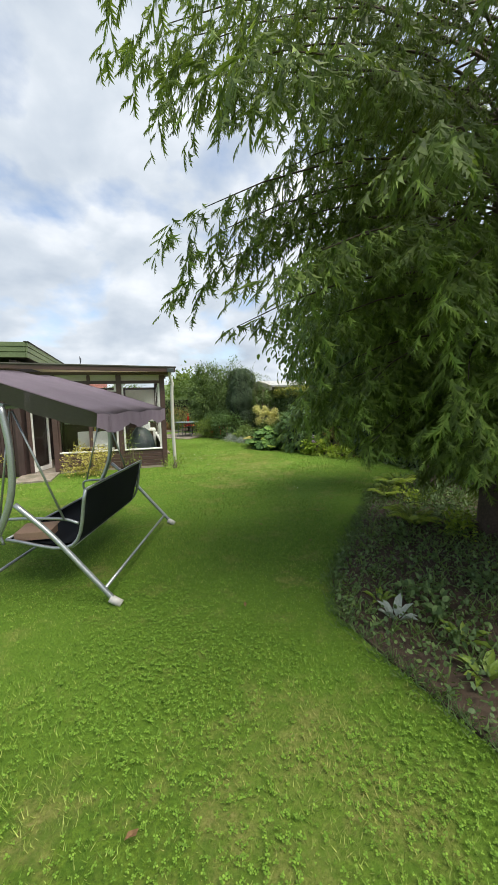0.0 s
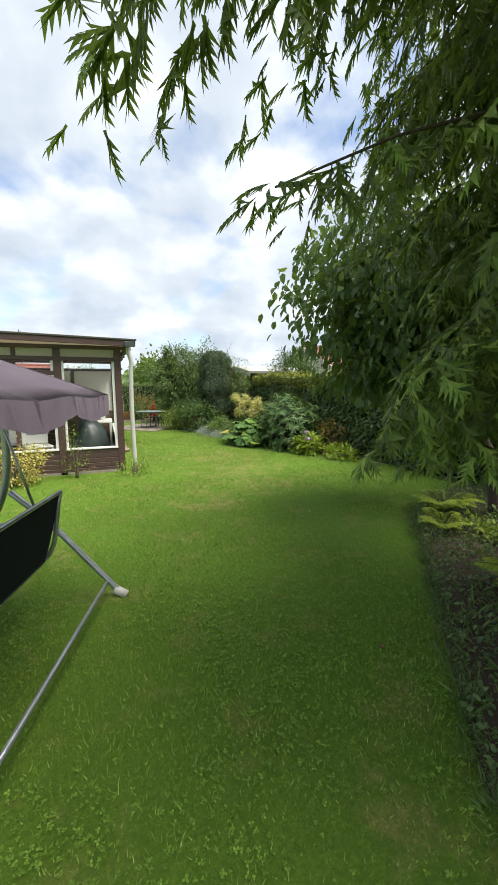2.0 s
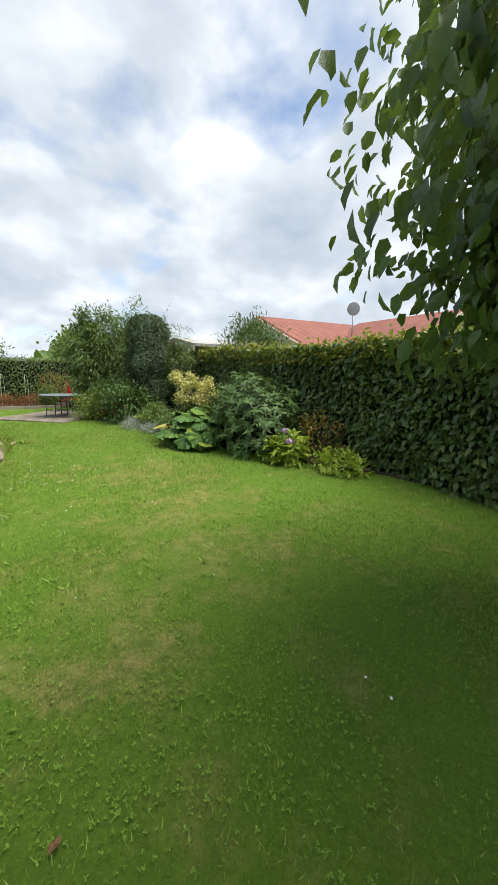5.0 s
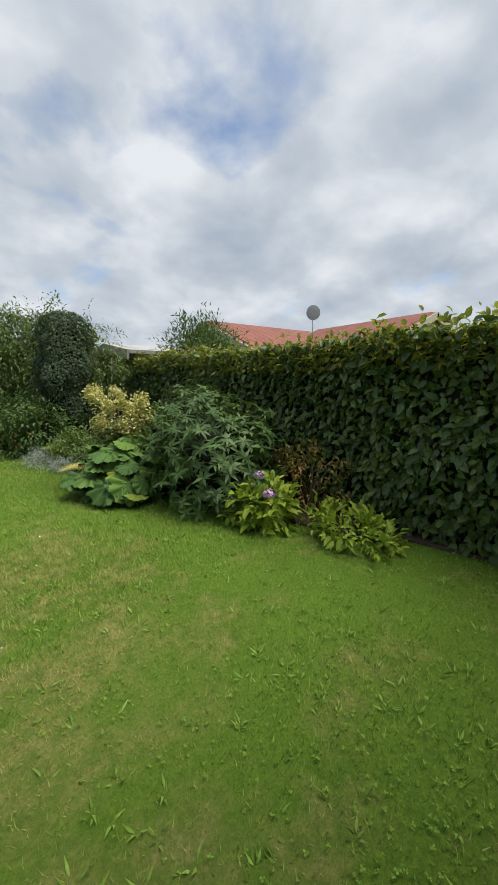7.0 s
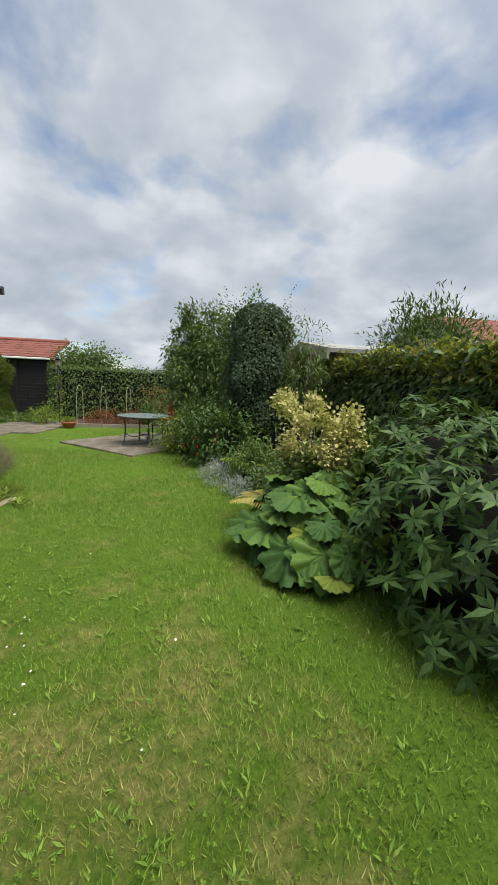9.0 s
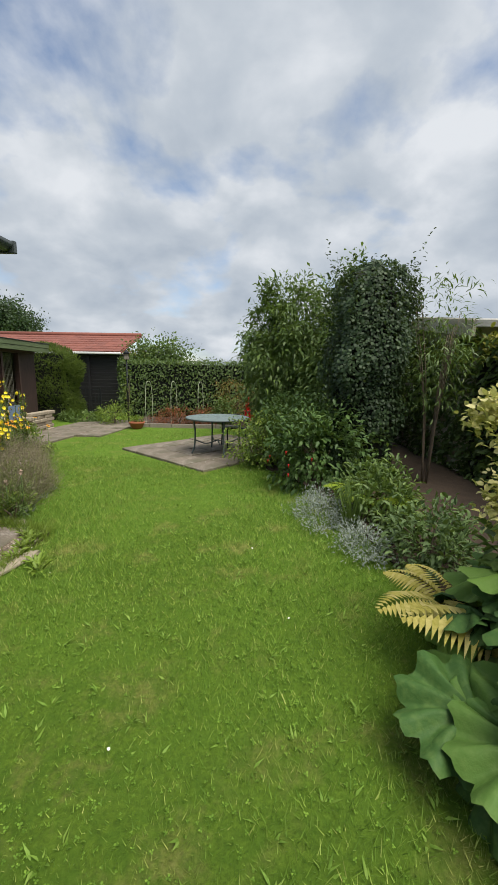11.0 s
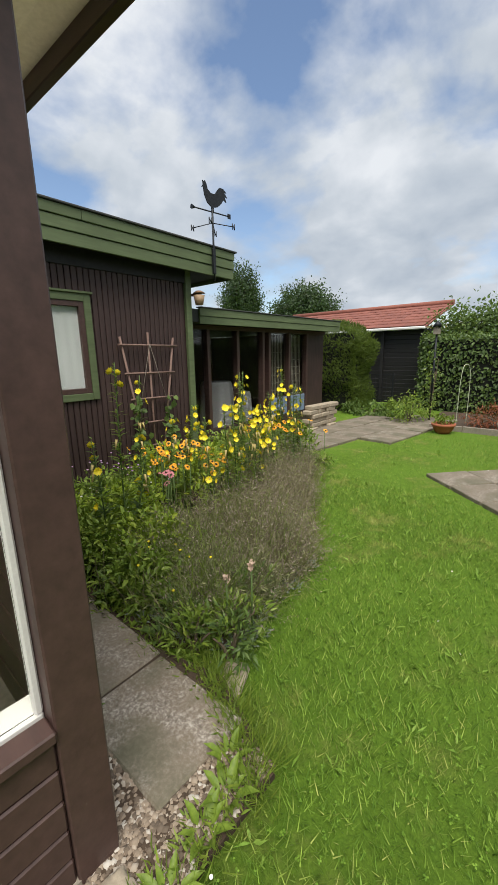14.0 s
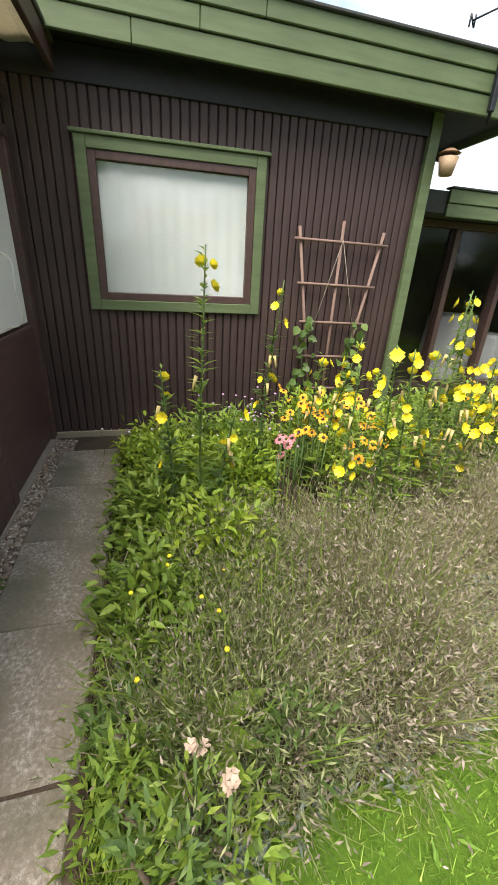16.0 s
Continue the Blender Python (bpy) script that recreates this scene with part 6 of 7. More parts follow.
def red_ornament():
    p = empty("garden_ornament", 1.08, 21.95, 0.0, "red tiered ornament like a small tower among red flowers", "ornament")
    z = 0.35
    bm = bmesh.new()
    tube(bm, [(0, 0, 0), (0, 0, 0.36)], 0.03, 8)
    part("stake", bm, WOOD_BLACK, p)
    for k, (r, h) in enumerate(((0.095, 0.20), (0.075, 0.18), (0.055, 0.16), (0.03, 0.14))):
        bm = bmesh.new()
        tube(bm, [(0, 0, z), (0, 0, z + h)], r, 10, 0.72)
        part("tier", bm, PETAL_RED, p)
        bm = bmesh.new()
        tube(bm, [(0, 0, z + h * 0.82), (0, 0, z + h * 0.82 + 0.022)], r * 1.12, 10)
        part("collar", bm, PETAL_RED, p)
        z += h
    n = 150
    q = np.stack([rng.normal(size=n) * 0.22 + 0.12, rng.normal(size=n) * 0.12, 0.28 + 0.10 * rng.random(n)], 1) + np.array((1.08, 21.9, 0))
    f = link("red_flowers", leaf_mesh("red_flowers", q, rng.normal(size=(n, 3)) + np.array((0, -0.5, 0.5)), (0, 0, 1), np.full(n, 0.06), np.full(n, 0.05)), PETAL_RED)
    tagged(f, "mass of small bright red flowers", "flower", "", "stuff")


red_ornament()


# ---- shed, neighbours and distance ----
def shed():
    s = tagged(empty("shed", -0.3, 0, -0.10), "black boarded shed with an orange tiled roof", "shed")
    part("wall", boxes(((-9.5, 25.66, 0), (-3.45, 28.0, 2.3))), WOOD_BLACK, s)
    me = board_mesh("siding_board", (-0.01, -0.035, 0), (1.16, 0.0, 0.125), 0.008)
    for k in range(17):
        for x in (-4.62, -5.79):
            link("siding_board", me, WOOD_BLACK, s).matrix_local = pose(x, 25.64, 0.06 + 0.13 * k, 4, 0, 0)
    part("door_post", boxes(((-4.66, 25.55, 0), (-4.56, 25.6, 2.25)), bevel=0.004), WOOD_BLACK, s)
    part("gutter", boxes(((-9.6, 25.28, 2.26), (-3.30, 25.36, 2.34)), bevel=0.02), WHITE_PAINT, s, "white gutter")
    roof = part("roof", boxes(((-9.6, -0.05, -0.06), (-3.3, 2.75, -0.02))), TILE, s)
    roof.matrix_local = pose(0, 25.35, 2.36, 17, 0, 0)
    me = board_mesh("tile", (-0.145, 0.0, 0.0), (0.145, 0.42, 0.03), 0.012)
    for r in range(7):
        for k in range(20):
            link("tile", me, TILE, roof).matrix_local = pose(-9.3 + 0.30 * k + 0.1, -0.03 + 0.38 * r, 0.0, -3, rng.normal() * 1.0, 0)
    bm = bmesh.new()
    tube(bm, [(-9.6, 2.72, 0.03), (-3.3, 2.72, 0.03)], 0.09, 8)
    part("ridge", bm, TILE, roof)
    g = empty("wire_gate", -4.75, 24.95, 0, "small black wire gate by the shed", "gate")
    for q in (((-0.5, 0), (-0.46, 0.95)), ((0.46, 0), (0.5, 0.95))):
        part("gate_post", boxes(((q[0][0], -0.02, 0), (q[1][0], 0.02, 0.95))), METAL_DARK, g)
    for z in (0.15, 0.5, 0.88):
        part("gate_rail", boxes(((-0.46, -0.01, z), (0.46, 0.01, z + 0.025))), METAL_DARK, g)
    for x in np.linspace(-0.4, 0.4, 8):
        part("gate_bar", boxes(((x - 0.005, -0.005, 0.175), (x + 0.005, 0.005, 0.88))), METAL_DARK, g)


shed()


def neighbour(name, x, y, w, d, eave, pitch, rz, label, roof_mat, wall_mat, tiles=True, hip=0.0):
    """A neighbour's low house: walls, tiled gable roof, verge boards and windows."""
    h = tagged(empty(name, x, y, 0, rz=rz), label, "house")
    rise = math.tan(radians(pitch)) * d / 2
    bm = boxes(((-w / 2, -d / 2, 0), (w / 2, d / 2, eave)))
    for s in (-1, 1):
        a = [bm.verts.new((s * (w / 2 - 0.01), -d / 2, eave)), bm.verts.new((s * (w / 2 - 0.01), d / 2, eave)), bm.verts.new((s * (w / 2 - 0.01), 0, eave + rise))]
        bm.faces.new(a)
    part("wall", bm, wall_mat, h)
    L = d / 2 / math.cos(radians(pitch)) + 0.35
    for s in (1, -1):
        r = part("roof", boxes(((-w / 2 - 0.3, 0, -0.1), (w / 2 + 0.3, L, -0.01))), roof_mat, h)
        r.matrix_local = Matrix.Translation((0, 0, eave + rise)) @ pose(0, 0, 0, 0, 0, 0 if s > 0 else 180) @ pose(0, 0, 0, -pitch, 0, 0)
        if tiles:
            n, m = int(L / 0.34), int((w + 0.6) / 0.42)
            me = board_mesh("tile", (-0.2, 0.0, -0.01), (0.2, 0.37, 0.03), 0.014)
            for i in range(n):
                for j in range(min(m, 300 // max(n, 1))):
                    link("tile", me, roof_mat, r).matrix_local = pose(-w / 2 - 0.1 + (w + 0.2) * (j + 0.5) / min(m, 300 // max(n, 1)), 0.34 * i, 0, -3, 0, 0) @ Matrix.Diagonal(((w + 0.2) / min(m, 300 // max(n, 1)) / 0.41, 1, 1, 1))
        for q in (-w / 2 - 0.32, w / 2 + 0.26):
            part("verge_board", boxes(((q, 0, -0.24), (q + 0.06, L, -0.005)), bevel=0.005), CREAM, r, "cream verge board")
    for q in (-w * 0.25, w * 0.25):
        wd = part("window", boxes(((q - 0.5, -d / 2 - 0.03, 0.9), (q + 0.5, -d / 2 + 0.02, 1.9)), bevel=0.01), WHITE_PAINT, h)
        # opaque pane painted dark in place of an unlit room
        part("pane", boxes(((q - 0.43, -d / 2 - 0.04, 0.97), (q + 0.43, -d / 2 - 0.032, 1.83))), ROOM_SHADE, wd)
    return h


neighbour("bungalow", 12.0, 20.7, 6.0, 7.0, 2.5, 22, 0, "low house with a red tiled roof beyond the hedge", TILE, RENDER_PALE)
neighbour("bungalow", 14.4, 17.3, 5.2, 7.0, 2.5, 22, 90, "red tiled house with a pale gable beyond the hedge", TILE, RENDER_PALE)
neighbour("outbuilding", 5.75, 18.8, 2.2, 3.2, 2.4, 9, 0, "low pale outbuilding with a grey roof behind the hedge", plain("grey_sheet", (0.42, 0.42, 0.40), 0.6), RENDER_PALE, tiles=False)


def satellite_dish():
    d = empty("satellite_dish", 12.3, 18.3, 3.75, "grey satellite dish on a mast above the roofs", "satellite dish")
    bm = bmesh.new()
    tube(bm, [(0, 0, -0.9), (0, 0, 0.45)], 0.03, 6)
    part("mast", bm, METAL, d)
    bm = bmesh.new()
    bmesh.ops.create_uvsphere(bm, u_segments=20, v_segments=10, radius=0.27)
    for v in bm.verts:
        v.co = Vector((v.co.x, -0.16 + 0.3 * (v.co.x**2 + v.co.z**2) + 0.02 * (1 if v.co.y > 0 else -1), v.co.z * 1.05))
    o = part("dish", bm, plain("dish_grey", (0.25, 0.27, 0.28), 0.7), d)
    o.matrix_local = pose(0, 0, 0.45, 0, 0, -40)


satellite_dish()
bush("neighbour_shrub", (5.7, 15.6, 2.05), (0.95, 0.95, 0.95), LEAF_RHODO, 260, 30, 0.12, 0.12, 0.25, "lance", -0.3, label="spiky dark shrub rising behind the hedge", stems=16)
bush("yellow_conifer", (6.6, 9.4, 1.7), (0.5, 0.5, 0.75), LEAF_HEDGETOP, 60, 30, 0.09, 0.09, 0.4, "lance", -0.2, label="yellow-green bush behind the hedge")
broadleaf("garden_tree", -2.3, 26.4, 1.6, (-2.5, 26.3, 2.0), (1.7, 1.0, 1.15), LEAF_MID, 170, 45, 0.09, 0.16, "small light-crowned fruit tree behind the back hedge", droop=0.2)
broadleaf("garden_tree", 2.4, 27.0, 1.4, (2.4, 26.6, 2.6), (1.9, 1.4, 1.35), LEAF_MID, 170, 40, 0.10, 0.18, "rounded green tree behind the back hedge", droop=0.2)
broadleaf("garden_tree", 5.2, 25.0, 1.4, (5.0, 25.0, 2.6), (1.9, 1.5, 1.3), LEAF_MID, 150, 40, 0.10, 0.18, "rounded green tree behind the back hedge", droop=0.2)
broadleaf("far_tree", -20.0, 44.0, 2.5, (-20.0, 44.0, 4.8), (4.0, 3.2, 3.4), LEAF_IVY, 420, 150, 0.19, 0.30, "dark bushy tree beyond the shed roof", droop=-0.5, thick=0.3, shape="lance")
broadleaf("far_tree", -21.3, 37.0, 3.0, (-21.3, 37.0, 6.0), (1.9, 1.9, 3.0), LEAF_IVY, 240, 120, 0.15, 0.24, "dark rounded tree beyond the wing roof", droop=-0.4, thick=0.25, shape="lance")
broadleaf("far_tree", -9.5, 46.0, 1.2, (-9.0, 46.0, 3.1), (2.8, 1.6, 1.2), LEAF_ORANGEY, 50, 26, 0.22, 0.4, "pale thin trees in the distance", droop=0.0, thick=0.2)
broadleaf("far_tree", 3.5, 42.0, 2.0, (3.5, 42.0, 3.0), (2.4, 2.0, 2.2), LEAF_CONIFER, 120, 40, 0.3, 0.35, "dark green trees beyond the garden", droop=0.0, thick=0.2)


def far_woods():
    n = 9000
    a = rng.uniform(-1.2, 1.2, n)
    d = rng.uniform(70, 110, n)
    h = 3.0 + 2.0 * np.sin(a * 9) + 1.0 * np.sin(a * 23)
    p = np.stack([d * np.sin(a), 10 + d * np.cos(a), rng.random(n) * np.maximum(1.5, h)], 1)
    w = rng.normal(size=(n, 3)) + np.array((0, 0, 0.3))
    s = rng.uniform(0.8, 1.8, n)
    f = link("far_woods", leaf_mesh("far_woods", p, w, (0, -1, 0.5), s, s * 0.8), LEAF_MID)
    tagged(f, "distant belt of trees on the horizon", "woods", "", "stuff")


far_woods()


# ---- the flower bed by the house ----
def tuft_field(name, pts, per, length, width, mat, label, lean=0.5, category="plants", kind="stuff", shape="blade", z=0.02, spread=0.05):
    n = len(pts) * per
    a = rng.uniform(0, 6.28, n)
    p = np.repeat(np.c_[pts, np.full(len(pts), z)], per, 0) + np.stack([np.cos(a), np.sin(a), 0 * a], 1) * spread * rng.random((n, 1))
    w = np.stack([np.cos(a) * lean, np.sin(a) * lean, np.ones(n)], 1) + rng.normal(size=(n, 3)) * 0.25
    ln = length * rng.uniform(0.45, 1.15, n)
    ob = link(name, leaf_mesh(name, p, w, rng.normal(size=(n, 3)) * 0.5 + np.array((0, 0, 0.4)), ln, width, shape), mat)
    return tagged(ob, label, category, "", kind)


def lavender(x, y, sx, sy, h, n, dry):
    """A spent lavender: fine upright stems, grey-green small leaves low down and withered heads."""
    t = empty("lavender", x, y, 0, "spent lavender bush, grey-brown and twiggy", "plant", "lavender bushes")
    a, r = rng.uniform(0, 6.28, n), np.sqrt(rng.random(n))
    foot = np.stack([np.cos(a) * r * sx * 0.75, np.sin(a) * r * sy * 0.75, np.full(n, 0.02)], 1)
    lump = np.array([noise.noise(((q[0] + x) * 3, (q[1] + y) * 3, 2)) for q in foot])
    way = unit(np.stack([np.cos(a) * r * 0.6, np.sin(a) * r * 0.6, np.ones(n)], 1) + rng.normal(size=(n, 3)) * 0.42)
    ln = h * (1.05 - 0.35 * r**2) * (1 + 0.8 * lump) * rng.uniform(0.55, 1.1, n)
    link("stemwork", leaf_mesh("stemwork", foot, way, rng.normal(size=(n, 3)), ln, rng.uniform(0.002, 0.004, n), "sliver"), LEAF_TWIG if dry else LEAF_LAVENDER, t, "thin dry stems")
    k = 6
    f = rng.uniform(0.15, 0.9, (n, k, 1))
    p = (foot[:, None] + way[:, None] * ln[:, None, None] * f + rng.normal(size=(n, k, 3)) * 0.012).reshape(-1, 3)
    w = (way[:, None] * 0.6 + rng.normal(size=(n, k, 3)) * 0.7).reshape(-1, 3)
    s = rng.uniform(0.014, 0.044, len(p))
    green_ = rng.random(len(p)) < (0.4 if dry else 0.7)
    link("foliage", leaf_mesh("foliage", p[green_], w[green_], rng.normal(size=p[green_].shape), s[green_], s[green_] * 0.17, "lance"), LEAF_LAVENDER, t, "grey-green narrow leaves")
    link("withered_foliage", leaf_mesh("withered_foliage", p[~green_], w[~green_], rng.normal(size=p[~green_].shape), s[~green_] * 0.7, s[~green_] * 0.2, "lance"), SPENT, t, "grey-brown withered leaves")
    m = rng.random(n) < 0.5
    e = foot[m] + way[m] * ln[m][:, None] * 0.96
    link("spent_bloom", leaf_mesh("spent_bloom", e, way[m] + rng.normal(size=e.shape) * 0.3, rng.normal(size=e.shape), rng.uniform(0.012, 0.028, len(e)), 0.006, "lance"), SPENT, t, "withered flower heads")


for x, y, sx, sy, h, n, dry in ((-1.62, 15.25, 0.50, 0.45, 0.42, 2160, False), (-1.62, 15.7, 0.42, 0.4, 0.44, 1800, True), (-1.95, 15.95, 0.52, 0.5, 0.54, 2280, True), (-2.35, 16.7, 0.55, 0.62, 0.58, 2280, True), (-2.9, 17.6, 0.5, 0.6, 0.55, 1560, True), (-2.1, 15.35, 0.35, 0.35, 0.40, 1800, False)):
    lavender(x, y, sx, sy, h, n, dry)
for x, y, s, m in ((-1.22, 15.02, 0.15, LEAF_LIME), (-1.5, 14.86, 0.14, LEAF_MID), (-1.75, 14.84, 0.12, LEAF_LIME), (-1.36, 15.3, 0.12, LEAF_MID), (-1.95, 15.1, 0.18, LEAF_LIME), (-1.34, 14.80, 0.13, LEAF_LIME), (-1.16, 14.90, 0.13, LEAF_MID)):
    bush("border_weed", (x, y, 0.12), (s, s, 0.16), m, 26, 12, 0.03, 0.055, 0.26, "lance", -0.5, 3, label="fresh green weeds pushing through the lavender's edge", category="plant", group="border weeds")
for k, (cx, cy, sx, sy, sz) in enumerate(((-3.3, 14.95, 0.6, 0.26, 0.28), (-3.5, 15.5, 0.5, 0.45, 0.32), (-2.95, 15.35, 0.4, 0.35, 0.34), (-2.65, 14.95, 0.5, 0.25, 0.28), (-2.3, 15.2, 0.3, 0.3, 0.3), (-2.0, 14.92, 0.3, 0.18, 0.2), (-3.6, 16.3, 0.42, 0.5, 0.5), (-3.3, 17.3, 0.6, 0.6, 0.62), (-3.0, 16.4, 0.5, 0.5, 0.55), (-3.0, 18.1, 0.5, 0.4, 0.55))):
    bush("border_plant", (cx, cy, 0.08), (sx, sy, sz), LEAF_LIME if k % 2 else LEAF_FRESH, 130, 22, 0.05, 0.06, 0.45, "oval", -0.2, 4, label="leafy green border plants in the flower bed" if k % 2 else "lime-green leafy plants beside the slab path", category="plant")
def fringe(outline, step):
    """Points strung along an outline."""
    out = []
    for a, b in zip(outline, outline[1:]):
        a, b = np.array(a), np.array(b)
        n = max(1, int(np.linalg.norm(b - a) / step))
        out.append(a + (b - a) * rng.random((n, 1)) + rng.normal(size=(n, 2)) * 0.035)
    return np.concatenate(out)


tuft_field("edge_grass", np.r_[fringe(BED_HOUSE[2:9], 0.010), fringe([(-0.64, 13.0), (-0.64, 14.62), (-1.1, 14.74)], 0.008), fringe([(-0.62, 14.5), (-0.95, 14.72), (-1.3, 14.80)], 0.004)], 4, 0.11, 0.005, LEAF_LIME, "longer grass along the edge of the flower bed", lean=0.7)
tuft_field("path_weeds", fringe([(-3.7, 14.68), (-2.2, 14.69), (-1.1, 14.72), (-0.7, 14.5), (-0.68, 13.6)], 0.012), 5, 0.065, 0.010, LEAF_LIME, "small weeds in the gap between slabs and bed", lean=1.0, shape="lance", z=0.025)
tuft_field("edge_weeds", fringe(BED_TREE[:11], 0.008), 4, 0.075, 0.007, LEAF_COVER, "grass and weeds growing over the bed's edge", lean=1.0)
q = scatter(BED_HOUSE, 900)
tuft_field("lavender_grass", scatter([(-2.2, 14.9), (-1.3, 14.85), (-1.35, 15.9), (-1.9, 16.4), (-2.5, 15.8)], 260), 8, 0.42, 0.0035, LEAF_LIME, "thin grass stems growing through the lavender")
tuft_field("bed_grass", q[:240], 9, 0.19, 0.005, LEAF_MID, "thin green grass stems in the flower bed")
tuft_field("bed_dry_grass", q[420:], 9, 0.34, 0.0035, LEAF_TWIG, "thin straw-coloured stems in the flower bed")
near = scatter([(-1.9, 14.72), (-1.12, 14.9), (-1.2, 15.5), (-1.4, 16.1), (-1.9, 16.6), (-1.9, 15.4)], 700)
tuft_field("silver_foliage", near[:130], 12, 0.08, 0.016, LEAF_SILVER, "silver-grey foliage at the lavender's edge", lean=1.0, shape="lance")


def broad_tuft(x, y, n, ln, mat, label):
    t = empty("leafy_rosette", x, y, 0.02, label, "plant", "leafy rosettes")
    for k in range(n):
        a = 6.28 * k / n + rng.normal() * 0.2
        p = np.array([[0.03 * math.cos(a), 0.03 * math.sin(a), 0.01]])
        L = ln * rng.uniform(0.7, 1.1)
        link("leaf", leaf_mesh("leaf", p, np.array([[math.cos(a), math.sin(a), rng.uniform(0.4, 1.4)]]), np.array([[0, 0, 1.0]]), np.array([L]), np.array([L * 0.36])), mat, t)


for x, y, n, ln, m in ((-2.05, 14.80, 9, 0.24, LEAF_MID), (-1.45, 15.0, 10, 0.26, LEAF_LIME), (-2.75, 15.05, 12, 0.30, LEAF_LIME), (-1.75, 14.95, 9, 0.22, LEAF_MID), (-2.5, 15.4, 11, 0.28, LEAF_LIME),
                       (-1.55, 14.74, 7, 0.12, LEAF_MID), (-0.80, 14.52, 9, 0.09, LEAF_LIME), (-0.70, 14.3, 10, 0.09, LEAF_LIME), (-0.66, 14.12, 9, 0.09, LEAF_LIME), (-0.72, 14.42, 9, 0.10, LEAF_LIME), (-0.35, 13.9, 9, 0.11, LEAF_LIME), (-0.42, 14.0, 9, 0.10, LEAF_LIME), (-1.4, 14.18, 8, 0.12, LEAF_MID), (-2.2, 14.16, 8, 0.12, LEAF_MID),
                       (0.2, 2.25, 9, 0.17, LEAF_SILVER), (0.25, 2.5, 9, 0.14, LEAF_LIME), (0.3, 1.6, 8, 0.18, LEAF_LIME), (0.45, 1.9, 8, 0.16, LEAF_LIME)):
    broad_tuft(x, y, n, ln, m, "rosette of broad pointed leaves")


def open_flower(bm_, c, r, up_, petals=4):
    """A cupped flower of broad petals."""
    z = Vector(up_).normalized()
    u = z.orthogonal().normalized()
    w = z.cross(u)
    for k in range(petals):
        a = 2 * math.pi * k / petals
        d, s = u * math.cos(a) + w * math.sin(a), -u * math.sin(a) + w * math.cos(a)
        vs = [bm_.verts.new(Vector(c) + d * r * p + s * r * q + z * r * h) for p, q, h in ((0, 0, 0), (0.5, -0.60, 0.28), (0.98, -0.62, 0.50), (0.95, 0, 0.38), (0.98, 0.62, 0.50), (0.5, 0.60, 0.28))]
        bm_.faces.new((vs[0], vs[1], vs[2], vs[3]))
        bm_.faces.new((vs[0], vs[3], vs[4], vs[5]))


def evening_primrose(x, y, h, blooms, lean=(0, 0)):
    t = empty("evening_primrose", x, y, 0.02, "tall evening primrose stalk with yellow flowers", "plant", "evening primroses")
    bm = bmesh.new()
    top = (lean[0], lean[1], h)
    line = np.array(arc([(0, 0, 0), (lean[0] * 0.3, lean[1] * 0.3, h * 0.5), top], 8))
    tube(bm, [tuple(v) for v in line], 0.008, 6, 0.4)
    stalk = part("stalk", bm, STEM, t)
    n = int(110 * h)
    f = rng.random(n) ** 0.8
    p = line[np.clip((f * (len(line) - 1)).astype(int), 0, len(line) - 1)] + rng.normal(size=(n, 3)) * np.array((0.004, 0.004, 0.03))
    a = rng.uniform(0, 6.28, n)
    ln = (0.16 - 0.11 * f) * rng.uniform(0.7, 1.2, n)
    link("leaves", leaf_mesh("leaves", p, np.stack([np.cos(a), np.sin(a), 0.5 + 0 * a], 1), (0, 0, 1.0), ln, ln * 0.26, "lance"), LEAF_LIME if blooms % 2 else LEAF_MID, t)
    for k in range(blooms):
        g = 1 - rng.random() * 0.58 if k else 0.97
        q = line[int(g * (len(line) - 1))]
        a = rng.uniform(0, 6.28)
        d = np.array((math.cos(a), math.sin(a), rng.uniform(0.1, 0.6)))
        bm = bmesh.new()
        open_flower(bm, tuple(q + d * 0.05), rng.uniform(0.020, 0.031), tuple(d))
        part("flower", bm, PETAL_YELLOW, t)
    for k in range(blooms // 2):
        q = line[int((0.55 + 0.3 * rng.random()) * (len(line) - 1))]
        a = rng.uniform(0, 6.28)
        bm = bmesh.new()
        tube(bm, [tuple(q + np.array((math.cos(a), math.sin(a), 0)) * 0.03), tuple(q + np.array((math.cos(a) * 0.05, math.sin(a) * 0.05, -0.07)))], 0.011, 5, 0.5)
        part("wilted_flower", bm, plain("wilted_petal", (0.62, 0.48, 0.20), 0.8) if "wilted_petal" not in bpy.data.materials else bpy.data.materials["wilted_petal"], t)


evening_primrose(-2.55, 15.15, 1.50, 3, (0.0, 0.03))
evening_primrose(-2.60, 15.02, 0.95, 4, (0.0, -0.05))
evening_primrose(-2.50, 15.22, 0.80, 6, (0.05, 0.1))
for k in range(28):
    f = k / 27
    x, y = -3.35 + 1.15 * rng.random() - 0.35 * f, 15.75 + 2.7 * f + rng.normal() * 0.15
    x = min(x, -1.95 - 0.45 * (y - 16.0))
    evening_primrose(max(x, -3.85), y, rng.uniform(0.75, 1.15) if k % 5 else rng.uniform(1.15, 1.4), int(rng.integers(5, 12)), (rng.normal() * 0.1, rng.normal() * 0.1))


